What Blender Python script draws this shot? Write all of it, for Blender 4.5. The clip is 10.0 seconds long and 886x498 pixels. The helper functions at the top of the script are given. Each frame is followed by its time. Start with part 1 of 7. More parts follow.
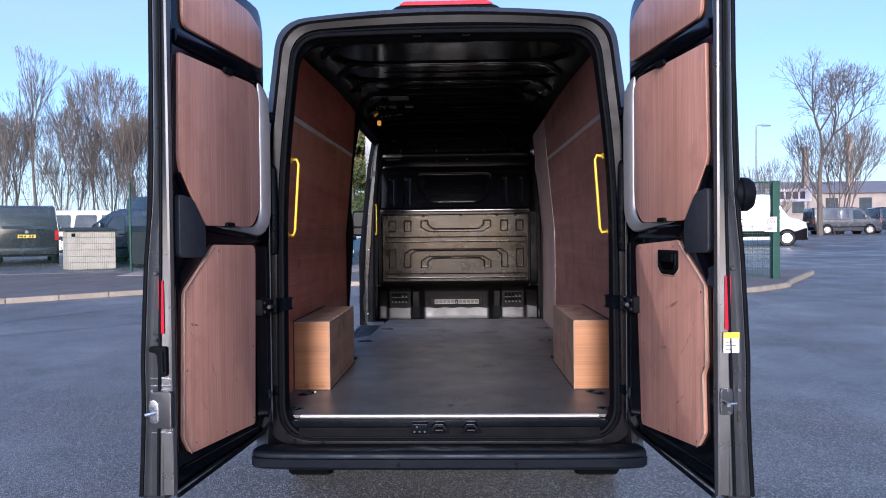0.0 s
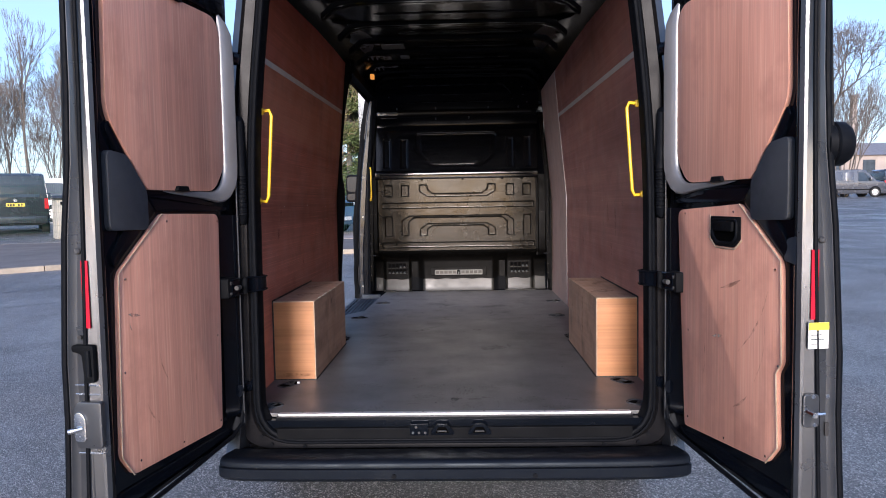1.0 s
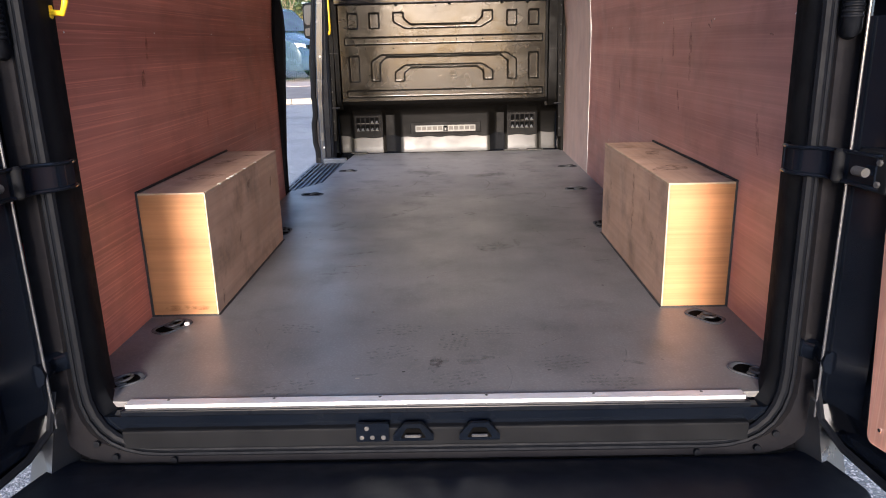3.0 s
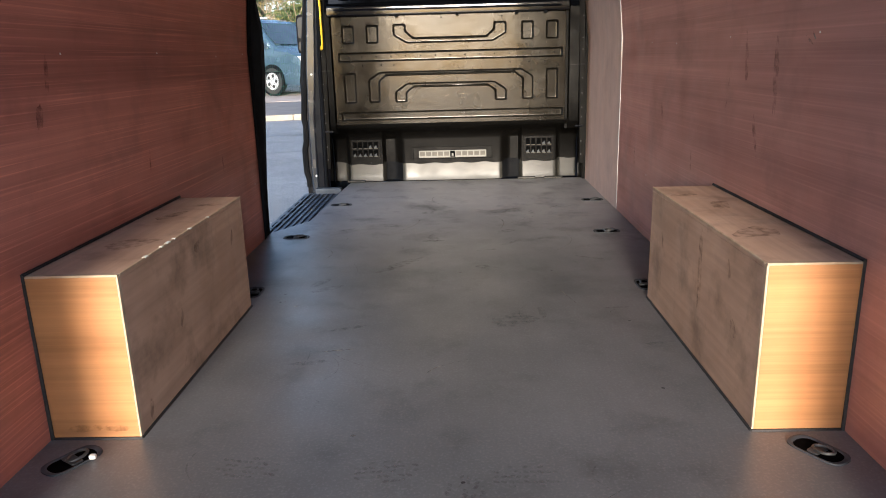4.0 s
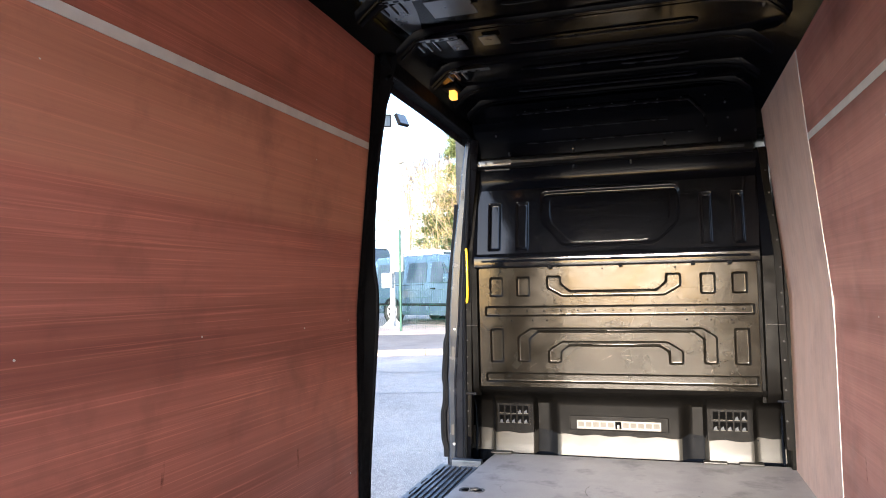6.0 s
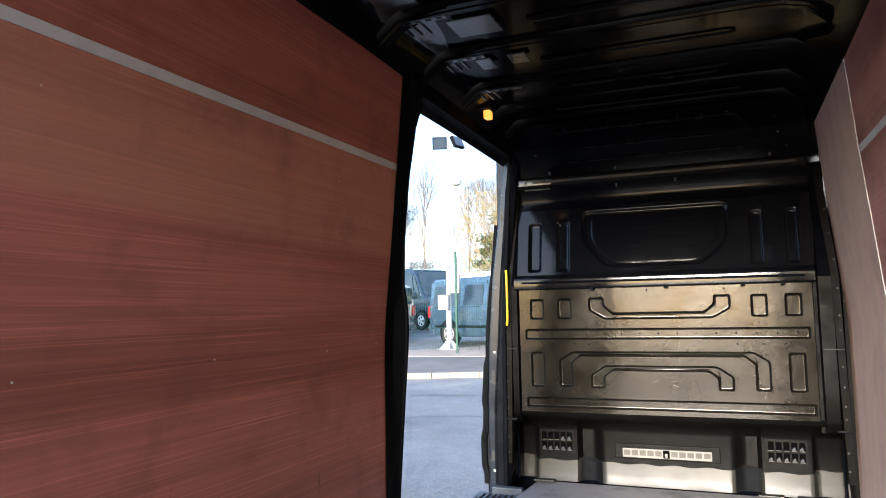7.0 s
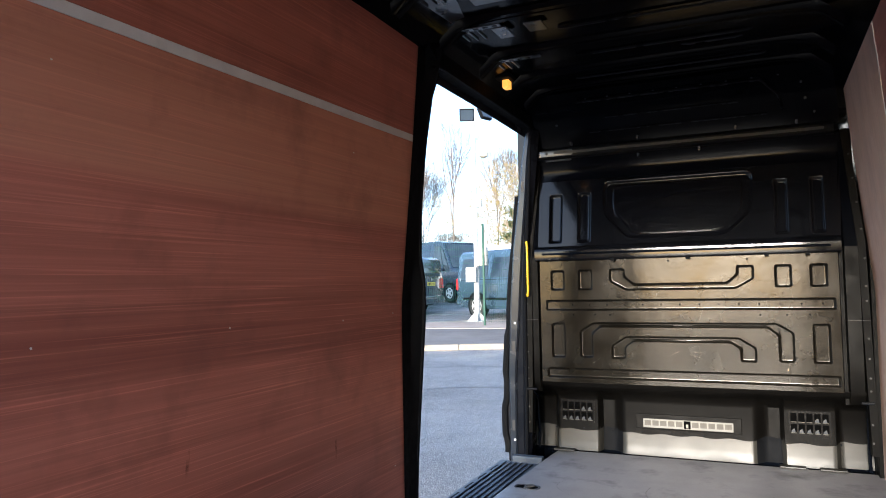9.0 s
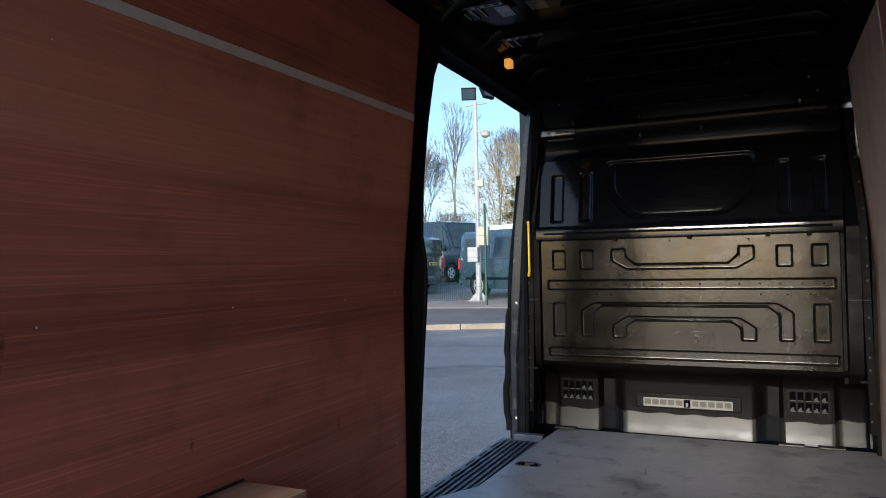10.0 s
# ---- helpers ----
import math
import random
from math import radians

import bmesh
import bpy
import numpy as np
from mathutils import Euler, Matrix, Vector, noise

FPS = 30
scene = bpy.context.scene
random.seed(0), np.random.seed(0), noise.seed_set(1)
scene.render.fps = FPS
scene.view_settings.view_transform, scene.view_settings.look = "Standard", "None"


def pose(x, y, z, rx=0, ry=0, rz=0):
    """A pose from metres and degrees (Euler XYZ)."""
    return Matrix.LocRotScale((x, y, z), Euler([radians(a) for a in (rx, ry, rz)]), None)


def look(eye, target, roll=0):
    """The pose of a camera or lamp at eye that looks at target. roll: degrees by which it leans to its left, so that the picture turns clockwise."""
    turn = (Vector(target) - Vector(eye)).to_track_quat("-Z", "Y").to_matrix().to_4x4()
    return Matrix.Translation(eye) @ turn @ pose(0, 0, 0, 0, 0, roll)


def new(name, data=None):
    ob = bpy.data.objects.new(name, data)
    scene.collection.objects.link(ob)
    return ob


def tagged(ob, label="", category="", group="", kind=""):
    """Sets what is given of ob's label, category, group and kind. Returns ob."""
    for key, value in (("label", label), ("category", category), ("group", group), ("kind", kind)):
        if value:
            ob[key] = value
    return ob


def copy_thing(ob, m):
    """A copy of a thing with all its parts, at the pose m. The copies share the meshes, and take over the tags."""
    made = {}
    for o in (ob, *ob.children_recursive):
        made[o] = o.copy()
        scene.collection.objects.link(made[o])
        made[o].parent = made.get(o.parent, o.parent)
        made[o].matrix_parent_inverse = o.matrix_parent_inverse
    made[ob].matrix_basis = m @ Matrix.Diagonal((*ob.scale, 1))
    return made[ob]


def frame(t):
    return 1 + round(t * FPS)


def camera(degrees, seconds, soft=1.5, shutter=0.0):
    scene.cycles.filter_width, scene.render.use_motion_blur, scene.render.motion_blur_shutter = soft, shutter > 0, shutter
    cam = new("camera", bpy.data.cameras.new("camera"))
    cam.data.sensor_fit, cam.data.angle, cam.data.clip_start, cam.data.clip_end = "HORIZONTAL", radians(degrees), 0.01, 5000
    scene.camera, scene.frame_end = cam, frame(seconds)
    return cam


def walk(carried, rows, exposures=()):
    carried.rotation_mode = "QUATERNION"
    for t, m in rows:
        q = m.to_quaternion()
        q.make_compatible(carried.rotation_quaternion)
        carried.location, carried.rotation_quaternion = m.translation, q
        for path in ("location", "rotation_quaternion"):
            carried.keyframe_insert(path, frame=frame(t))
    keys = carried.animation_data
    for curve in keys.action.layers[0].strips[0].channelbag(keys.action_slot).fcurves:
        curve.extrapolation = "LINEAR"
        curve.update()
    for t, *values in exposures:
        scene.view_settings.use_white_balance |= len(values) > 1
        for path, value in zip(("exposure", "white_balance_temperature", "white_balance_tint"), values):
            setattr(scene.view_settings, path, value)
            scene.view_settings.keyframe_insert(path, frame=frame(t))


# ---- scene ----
cam = camera(64.2, 10.0, soft=1.0)
PATH = [
    (0, (0.08, -3.386, 1.479), (0.021, -1.387, 1.443), -0.6),
    (0.5, (0.064, -3.142, 1.469), (0.007, -1.144, 1.401), -0.9),
    (1, (0.053, -2.837, 1.477), (-0.006, -0.843, 1.344), -1.0),
    (1.5, (0.058, -2.493, 1.445), (0.004, -0.507, 1.211), -1.1),
    (2, (0.051, -2.153, 1.415), (-0.001, -0.185, 1.059), -1.0),
    (3.5, (0.062, -1.163, 1.407), (0.031, 0.749, 0.82), -1.6),
    (4, (0.056, -0.863, 1.434), (0.0, 1.066, 0.91), -1.6),
    (4.5, (0.09, -0.637, 1.466), (-0.053, 1.322, 1.091), -1.6),
    (5, (0.184, -0.435, 1.519), (-0.107, 1.535, 1.331), -1.5),
    (5.5, (0.235, -0.291, 1.555), (-0.219, 1.657, 1.542), -1.3),
    (6, (0.242, -0.164, 1.581), (-0.338, 1.747, 1.694), -1.1),
    (7.5, (0.39, -0.072, 1.581), (-0.392, 1.76, 1.761), -1.0),
    (8, (0.4, -0.065, 1.578), (-0.408, 1.758, 1.736), -1.0),
    (8.5, (0.395, -0.06, 1.573), (-0.421, 1.761, 1.705), -1.1),
    (9, (0.393, -0.066, 1.572), (-0.426, 1.755, 1.674), -1.1),
    (9.5, (0.392, -0.07, 1.572), (-0.431, 1.752, 1.644), -1.1),
    (10, (0.397, -0.072, 1.572), (-0.429, 1.749, 1.617), -1.1),
]
EXPOSURES = [(0.0, 1.0, 4850, 20), (1.0, 1.22, 5080, 18), (1.5, 1.5, 5200, 18), (2.0, 1.92, 5280, 17), (3.5, 2.32, 5480, 16), (4.0, 2.06, 5480, 10), (4.5, 2.14, 5400, 5), (5.0, 2.4, 5150, 0), (5.5, 2.6, 5250, 1), (6.0, 3.08, 5450, 12), (6.3, 3.0, 5450, 13),
             (7.4, 1.95, 5120, 8), (8.0, 1.40, 5080, 9), (8.5, 2.65, 5330, 18), (9.0, 2.28, 5200, 9), (9.5, 1.55, 5120, 9), (10.0, 1.13, 5080, 7)]
walk(cam, [(t, look(eye, target, roll)) for t, eye, target, roll in PATH], EXPOSURES)

# ---- sky and sun: low hazy winter sun behind the van's tail ----
SUN_UP, SUN_SIDE = 11.3, 2.4
world = bpy.data.worlds.new("sky")
scene.world = world
world.use_nodes = True
wn, wl = world.node_tree.nodes, world.node_tree.links
wn.clear()
sky = wn.new("ShaderNodeTexSky")
sky.sky_type, sky.sun_disc = "NISHITA", False
sky.sun_elevation, sky.sun_rotation = radians(SUN_UP), radians(180 + SUN_SIDE)
sky.air_density, sky.dust_density, sky.ozone_density = 1.0, 1.0, 1.4
wtc, wmap, wnoise, wramp, wmix = (wn.new("ShaderNodeTexCoord"), wn.new("ShaderNodeMapping"), wn.new("ShaderNodeTexNoise"),
                                  wn.new("ShaderNodeValToRGB"), wn.new("ShaderNodeMixRGB"))
wmap.inputs["Scale"].default_value = (1.5, 1.5, 5.0)
wnoise.inputs["Scale"].default_value, wnoise.inputs["Detail"].default_value = 1.6, 6
wramp.color_ramp.elements[0].position, wramp.color_ramp.elements[1].position = 0.34, 0.66
wramp.color_ramp.elements[0].color = (0.06, 0.06, 0.06, 1)
wramp.color_ramp.elements[1].color = (0.52, 0.52, 0.52, 1)
wmix.inputs[2].default_value = (3.2, 3.35, 4.1, 1)
wbg, wout = wn.new("ShaderNodeBackground"), wn.new("ShaderNodeOutputWorld")
wbg.inputs["Strength"].default_value = 0.12
wl.new(wtc.outputs["Generated"], wmap.inputs["Vector"]), wl.new(wmap.outputs[0], wnoise.inputs["Vector"])
wl.new(wnoise.outputs["Fac"], wramp.inputs[0]), wl.new(wramp.outputs[0], wmix.inputs[0])
wl.new(sky.outputs[0], wmix.inputs[1]), wl.new(wmix.outputs[0], wbg.inputs[0]), wl.new(wbg.outputs[0], wout.inputs[0])

sun = new("sun", bpy.data.lights.new("sun", "SUN"))
sun.data.energy, sun.data.angle, sun.data.color = 2.7, radians(14), (1.0, 0.80, 0.57)
toward = Vector((math.sin(radians(180 + SUN_SIDE)), math.cos(radians(180 + SUN_SIDE)), math.tan(radians(SUN_UP))))
sun.matrix_world = look(toward * 20, (0, 0, 0))


# ---- materials ----
def material(name, dark, light, rough=0.5, metal=0.0, scale=6.0, stretch=(1, 1, 1), grain=0.0, grain_stretch=None, bump=0.0, bump_scale=80.0,
             rough_var=0.1, coat=0.0, dirt=None, dirt_amount=0.0, dirt_scale=3.0, spread=0.0, spec=0.5, contrast=(0.3, 0.7), speck=0.0, speck_scale=300.0, streak=0.0, leaf=None, tint=None):
    """A surface that varies between two colours at two scales, with fine relief and, if asked, blotches of dirt."""
    m = bpy.data.materials.new(name)
    m.use_nodes = True
    n, l = m.node_tree.nodes, m.node_tree.links
    b = n["Principled BSDF"]
    tc = n.new("ShaderNodeTexCoord")

    def noisy(s, st, detail=4.0, r=0.55):
        mp, ns = n.new("ShaderNodeMapping"), n.new("ShaderNodeTexNoise")
        mp.inputs["Scale"].default_value = st
        ns.inputs["Scale"].default_value, ns.inputs["Detail"].default_value, ns.inputs["Roughness"].default_value = s, detail, r
        l.new(tc.outputs["Object"], mp.inputs["Vector"]), l.new(mp.outputs[0], ns.inputs["Vector"])
        return ns.outputs["Fac"]

    def ranged(src, lo, hi, a=0.0, z=1.0):
        r = n.new("ShaderNodeMapRange")
        r.inputs[1].default_value, r.inputs[2].default_value, r.inputs[3].default_value, r.inputs[4].default_value = lo, hi, a, z
        l.new(src, r.inputs[0])
        return r.outputs[0]

    def mixed(fac, a, c):
        x = n.new("ShaderNodeMixRGB")
        for k, v in ((0, fac), (1, a), (2, c)):
            if isinstance(v, tuple):
                x.inputs[k].default_value = (*v, 1)
            elif isinstance(v, float):
                x.inputs[k].default_value = v
            else:
                l.new(v, x.inputs[k])
        return x

    base = noisy(scale, stretch)
    colour = mixed(ranged(base, *contrast), tuple(dark), tuple(light)).outputs[0]
    if grain:
        g = noisy(1.0, grain_stretch or (4, 160, 160), 5.0, 0.65)
        x = mixed(ranged(g, 0.32, 0.68, 0.0, grain), colour, tuple(c * 0.45 for c in dark))
        colour = x.outputs[0]
        g2 = noisy(1.0, tuple(v * 0.22 for v in (grain_stretch or (4, 160, 160))), 3.0, 0.5)
        colour = mixed(ranged(g2, 0.35, 0.75, 0.0, grain * 0.8), colour, tuple(min(1, c * 1.35) for c in light)).outputs[0]
    if streak:
        g3 = noisy(1.0, tuple(v * 1.6 for v in grain_stretch), 3.0, 0.6)
        colour = mixed(ranged(g3, 0.53, 0.70, 0.0, streak), colour, tuple(min(1, c * 1.9) for c in light)).outputs[0]
    # paler zone along one axis: veneer leaf on walls, painted daylight on floor
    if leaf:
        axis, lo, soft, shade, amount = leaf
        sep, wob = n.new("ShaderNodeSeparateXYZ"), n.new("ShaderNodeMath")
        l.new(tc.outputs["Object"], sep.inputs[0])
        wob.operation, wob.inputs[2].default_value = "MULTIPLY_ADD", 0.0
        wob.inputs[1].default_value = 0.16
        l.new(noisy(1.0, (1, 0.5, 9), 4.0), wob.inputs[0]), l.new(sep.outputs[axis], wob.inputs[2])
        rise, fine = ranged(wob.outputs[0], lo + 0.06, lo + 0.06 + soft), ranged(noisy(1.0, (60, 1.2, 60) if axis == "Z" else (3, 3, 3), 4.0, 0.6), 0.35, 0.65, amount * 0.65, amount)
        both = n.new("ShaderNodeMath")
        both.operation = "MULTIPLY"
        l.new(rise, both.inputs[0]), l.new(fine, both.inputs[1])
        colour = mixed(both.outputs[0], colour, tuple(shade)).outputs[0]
    if dirt:
        d = noisy(dirt_scale, (1, 1, 1), 8.0, 0.62)
        colour = mixed(ranged(d, 0.52, 0.72, 0.0, dirt_amount), colour, tuple(dirt)).outputs[0]
    if speck:
        k = noisy(speck_scale, (1, 1, 1), 2.0, 0.5)
        colour = mixed(ranged(k, 0.54, 0.68, 0.0, speck), colour, tuple(min(1, c * 2.6 + 0.02) for c in light)).outputs[0]
        colour = mixed(ranged(k, 0.46, 0.34, 0.0, speck), colour, tuple(c * 0.35 for c in dark)).outputs[0]
    if spread:
        oi = n.new("ShaderNodeObjectInfo")
        hv = n.new("ShaderNodeHueSaturation")
        l.new(ranged(oi.outputs["Random"], 0, 1, 1 - spread, 1 + spread), hv.inputs["Value"]), l.new(colour, hv.inputs["Color"])
        colour = hv.outputs[0]
    l.new(colour, b.inputs["Base Color"])
    rv = noisy(scale * 2.3, (1, 1, 1), 5.0)
    l.new(ranged(rv, 0.3, 0.7, max(0.02, rough - rough_var), min(1, rough + rough_var)), b.inputs["Roughness"])
    b.inputs["Metallic"].default_value, b.inputs["Coat Weight"].default_value, b.inputs["Coat Roughness"].default_value = metal, coat, 0.08
    b.inputs["Specular IOR Level"].default_value = spec
    if tint:
        b.inputs["Specular Tint"].default_value = (*tint, 1)
    if bump:
        bp = n.new("ShaderNodeBump")
        bp.inputs["Strength"].default_value, bp.inputs["Distance"].default_value = bump, 0.004
        l.new(noisy(bump_scale, stretch if grain == 0 else (grain_stretch and tuple(v / max(grain_stretch) for v in grain_stretch) or (1, 1, 1)), 6.0), bp.inputs["Height"])
        l.new(bp.outputs[0], b.inputs["Normal"])
    return m


PLY_WALL = material("ply_lining", (0.28, 0.089, 0.062), (0.52, 0.196, 0.136), 0.46, scale=2.2, stretch=(1, 0.22, 2.4), grain=0.36, streak=0.22, grain_stretch=(120, 0.9, 120),
                    bump=0.14, bump_scale=50, dirt=(0.17, 0.068, 0.050), dirt_amount=0.5, dirt_scale=3.5)
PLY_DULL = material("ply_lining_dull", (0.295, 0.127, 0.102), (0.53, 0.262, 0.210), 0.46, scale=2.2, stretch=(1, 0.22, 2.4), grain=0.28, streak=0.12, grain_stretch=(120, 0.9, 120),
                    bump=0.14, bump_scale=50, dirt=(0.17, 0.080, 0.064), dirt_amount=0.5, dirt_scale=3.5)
PLY_LEAF = material("ply_lining_two_leaves", (0.28, 0.089, 0.062), (0.52, 0.196, 0.136), 0.46, scale=2.2, stretch=(1, 0.22, 2.4), grain=0.36, streak=0.32, grain_stretch=(120, 0.9, 120),
                    bump=0.14, bump_scale=50, dirt=(0.17, 0.068, 0.050), dirt_amount=0.5, dirt_scale=3.5, leaf=("Z", 1.80, 0.05, (0.60, 0.285, 0.175), 0.66))
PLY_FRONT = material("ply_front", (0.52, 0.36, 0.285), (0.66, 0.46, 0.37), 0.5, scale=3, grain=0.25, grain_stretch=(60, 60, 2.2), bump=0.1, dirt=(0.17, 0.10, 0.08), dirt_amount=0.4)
PLY_DOOR = material("ply_door", (0.55, 0.265, 0.180), (0.74, 0.385, 0.270), 0.45, scale=2.2, stretch=(2, 2, 0.4), grain=0.42, streak=0.24, grain_stretch=(110, 110, 1.6),
                    bump=0.1, bump_scale=60, dirt=(0.33, 0.15, 0.105), dirt_amount=0.45, dirt_scale=4)
PLY_END = material("ply_box_end", (0.36, 0.155, 0.055), (0.46, 0.22, 0.085), 0.5, scale=4, grain=0.45, grain_stretch=(1.6, 60, 110), bump=0.1)
PLY_SIDE = material("ply_box_side", (0.36, 0.23, 0.155), (0.50, 0.335, 0.235), 0.55, scale=4, grain=0.35, grain_stretch=(60, 2.0, 60), bump=0.12,
                    dirt=(0.09, 0.06, 0.04), dirt_amount=0.6, dirt_scale=7)
PLY_EDGE = material("ply_edge", (0.32, 0.23, 0.15), (0.48, 0.37, 0.26), 0.7, scale=30, bump=0.2)
# leaf here pales the front boards: daylight from the side opening as colour
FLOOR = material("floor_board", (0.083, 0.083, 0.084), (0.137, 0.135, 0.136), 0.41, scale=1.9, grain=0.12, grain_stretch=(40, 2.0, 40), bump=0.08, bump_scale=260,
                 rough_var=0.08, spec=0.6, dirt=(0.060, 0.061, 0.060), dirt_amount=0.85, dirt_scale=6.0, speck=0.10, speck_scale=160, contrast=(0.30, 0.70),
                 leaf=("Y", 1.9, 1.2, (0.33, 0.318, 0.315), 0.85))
BLACK = material("black_paint", (0.0019, 0.0028, 0.0050), (0.0033, 0.0045, 0.0075), 0.12, scale=5, rough_var=0.04, spec=0.20, tint=(0.86, 0.93, 1.0), dirt=(0.008, 0.009, 0.011), dirt_amount=0.3, dirt_scale=8)
BULK = material("bulkhead_paint", (0.0036, 0.0031, 0.0022), (0.0068, 0.0060, 0.0046), 0.19, scale=3.0, rough_var=0.06, spec=0.16, coat=0.10, bump=0.95, bump_scale=3.0, tint=(1.0, 0.94, 0.85),
                dirt=(0.015, 0.0146, 0.0115), dirt_amount=0.6, dirt_scale=5)
BODY = material("body_paint", (0.066, 0.069, 0.075), (0.092, 0.096, 0.104), 0.30, metal=0.7, scale=5, rough_var=0.04, spec=0.4, coat=0.4)
PLASTIC = material("black_plastic", (0.0042, 0.0046, 0.0056), (0.0075, 0.0080, 0.0092), 0.66, scale=12, bump=0.08, bump_scale=400, spec=0.05)
BUMPER = material("bumper_plastic", (0.0035, 0.0048, 0.0085), (0.006, 0.0076, 0.012), 0.45, scale=6, bump=0.1, bump_scale=350, spec=0.17, tint=(0.75, 0.88, 1.0), dirt=(0.016, 0.017, 0.019), dirt_amount=0.45, dirt_scale=5)
RUBBER = material("rubber", (0.0028, 0.0034, 0.005), (0.005, 0.0058, 0.0078), 0.6, scale=20, spec=0.08)
GREY_COVER = material("grey_cover", (0.038, 0.041, 0.047), (0.048, 0.052, 0.059), 0.6, scale=10, bump=0.08, bump_scale=300, spec=0.25)
FOOT_METAL = material("foot_metal", (0.021, 0.0205, 0.0175), (0.029, 0.028, 0.024), 0.36, scale=3, rough_var=0.08, spec=0.25, dirt=(0.048, 0.046, 0.040), dirt_amount=0.25)
ALU = material("aluminium", (0.55, 0.55, 0.57), (0.68, 0.68, 0.70), 0.45, metal=0.5, scale=14, stretch=(0.2, 1, 1), rough_var=0.1, dirt=(0.35, 0.35, 0.37), dirt_amount=0.3, dirt_scale=20)
CHROME = material("bright_metal", (0.6, 0.6, 0.6), (0.75, 0.75, 0.75), 0.2, metal=1.0, scale=20)
YELLOW = material("yellow_coat", (0.78, 0.50, 0.0), (0.88, 0.60, 0.01), 0.35, scale=20, coat=0.2)
RED = material("red_reflector", (0.36, 0.004, 0.018), (0.46, 0.007, 0.026), 0.5, scale=40, spec=0.2)
WHITE = material("white_label", (0.62, 0.62, 0.58), (0.75, 0.75, 0.70), 0.6, scale=20, spec=0.3)
LABEL_Y = material("yellow_label", (0.75, 0.62, 0.02), (0.82, 0.7, 0.03), 0.5, scale=20)
SEAM = material("seam_tape", (0.56, 0.56, 0.55), (0.70, 0.70, 0.68), 0.5, scale=12, dirt=(0.38, 0.37, 0.36), dirt_amount=0.3)
SEALANT = material("sealant", (0.012, 0.011, 0.010), (0.022, 0.02, 0.02), 0.6, scale=20)
ASPHALT = material("asphalt", (0.088, 0.089, 0.088), (0.178, 0.177, 0.174), 0.5, scale=0.35, stretch=(0.6, 1.6, 1.0), contrast=(0.36, 0.64), bump=0.5, bump_scale=90, rough_var=0.22, spec=0.45,
                   dirt=(0.064, 0.067, 0.069), dirt_amount=0.7, dirt_scale=0.45)


def chippings(m, size, pale, dark):
    """Pale and dark stone chips, each a cell of its own, over a surface."""
    n, l = m.node_tree.nodes, m.node_tree.links
    b = n["Principled BSDF"]
    base = b.inputs["Base Color"].links[0].from_socket
    tc, vo, sep = n.new("ShaderNodeTexCoord"), n.new("ShaderNodeTexVoronoi"), n.new("ShaderNodeSeparateColor")
    vo.inputs["Scale"].default_value = 1 / size
    l.new(tc.outputs["Object"], vo.inputs["Vector"]), l.new(vo.outputs["Color"], sep.inputs[0])
    for chan, colour, lo, hi in (("Red", dark, 0.45, 1.0), ("Green", pale, 0.62, 1.0)):
        mr, mx = n.new("ShaderNodeMapRange"), n.new("ShaderNodeMixRGB")
        mr.inputs[1].default_value, mr.inputs[2].default_value, mr.inputs[4].default_value = lo, hi, 0.85
        l.new(sep.outputs[chan], mr.inputs[0]), l.new(mr.outputs[0], mx.inputs[0]), l.new(base, mx.inputs[1])
        mx.inputs[2].default_value = (*colour, 1)
        base = mx.outputs[0]
    l.new(base, b.inputs["Base Color"])
    bp, old = n.new("ShaderNodeBump"), b.inputs["Normal"].links[0].from_socket
    bp.inputs["Strength"].default_value, bp.inputs["Distance"].default_value, bp.invert = 0.9, 0.006, True
    l.new(vo.outputs["Distance"], bp.inputs["Height"]), l.new(old, bp.inputs["Normal"]), l.new(bp.outputs[0], b.inputs["Normal"])


chippings(ASPHALT, 0.0072, (0.44, 0.43, 0.42), (0.03, 0.034, 0.038))
GLASS_DARK = material("vehicle_glass", (0.02, 0.025, 0.03), (0.04, 0.048, 0.055), 0.06, scale=2, coat=1.0, rough_var=0.02)
ROOF = material("roof_paint", (0.0014, 0.0018, 0.003), (0.0026, 0.003, 0.0048), 0.13, scale=5, rough_var=0.04, spec=0.05)
FRAME = material("frame_paint", (0.006, 0.006, 0.0075), (0.010, 0.0098, 0.011), 0.27, scale=5, rough_var=0.06, spec=0.042, dirt=(0.016, 0.014, 0.012), dirt_amount=0.3, dirt_scale=9)
JAMB = material("jamb_paint", (0.0022, 0.003, 0.0052), (0.0038, 0.0048, 0.0075), 0.30, scale=5, rough_var=0.06, spec=0.12)
PILLAR = material("pillar_paint", (0.005, 0.006, 0.009), (0.008, 0.009, 0.013), 0.3, scale=5, spec=0.10)
BLUE_EDGE = material("blue_grey_edge", (0.009, 0.0125, 0.019), (0.014, 0.0185, 0.028), 0.22, scale=5, spec=0.45)
# body paint lightened: the sun's glare on the door flange as base colour
SHEEN = material("painted_sheen", (0.20, 0.202, 0.208), (0.25, 0.252, 0.258), 0.40, metal=0.5, scale=5, spec=0.42)
FOOT_PANEL = material("foot_panel_plastic", (0.0021, 0.0019, 0.0016), (0.0034, 0.0031, 0.0027), 0.5, scale=8, bump=0.06, bump_scale=300, spec=0.08)
STEP = material("step_plastic", (0.050, 0.062, 0.082), (0.070, 0.085, 0.108), 0.5, scale=10, spec=0.4)
DULL = material("dull_steel", (0.03, 0.03, 0.032), (0.06, 0.06, 0.06), 0.55, metal=0.3, scale=30)
MIRROR = material("mirror_glass", (0.02, 0.024, 0.03), (0.03, 0.036, 0.044), 0.12, scale=2, rough_var=0.02, spec=0.08)
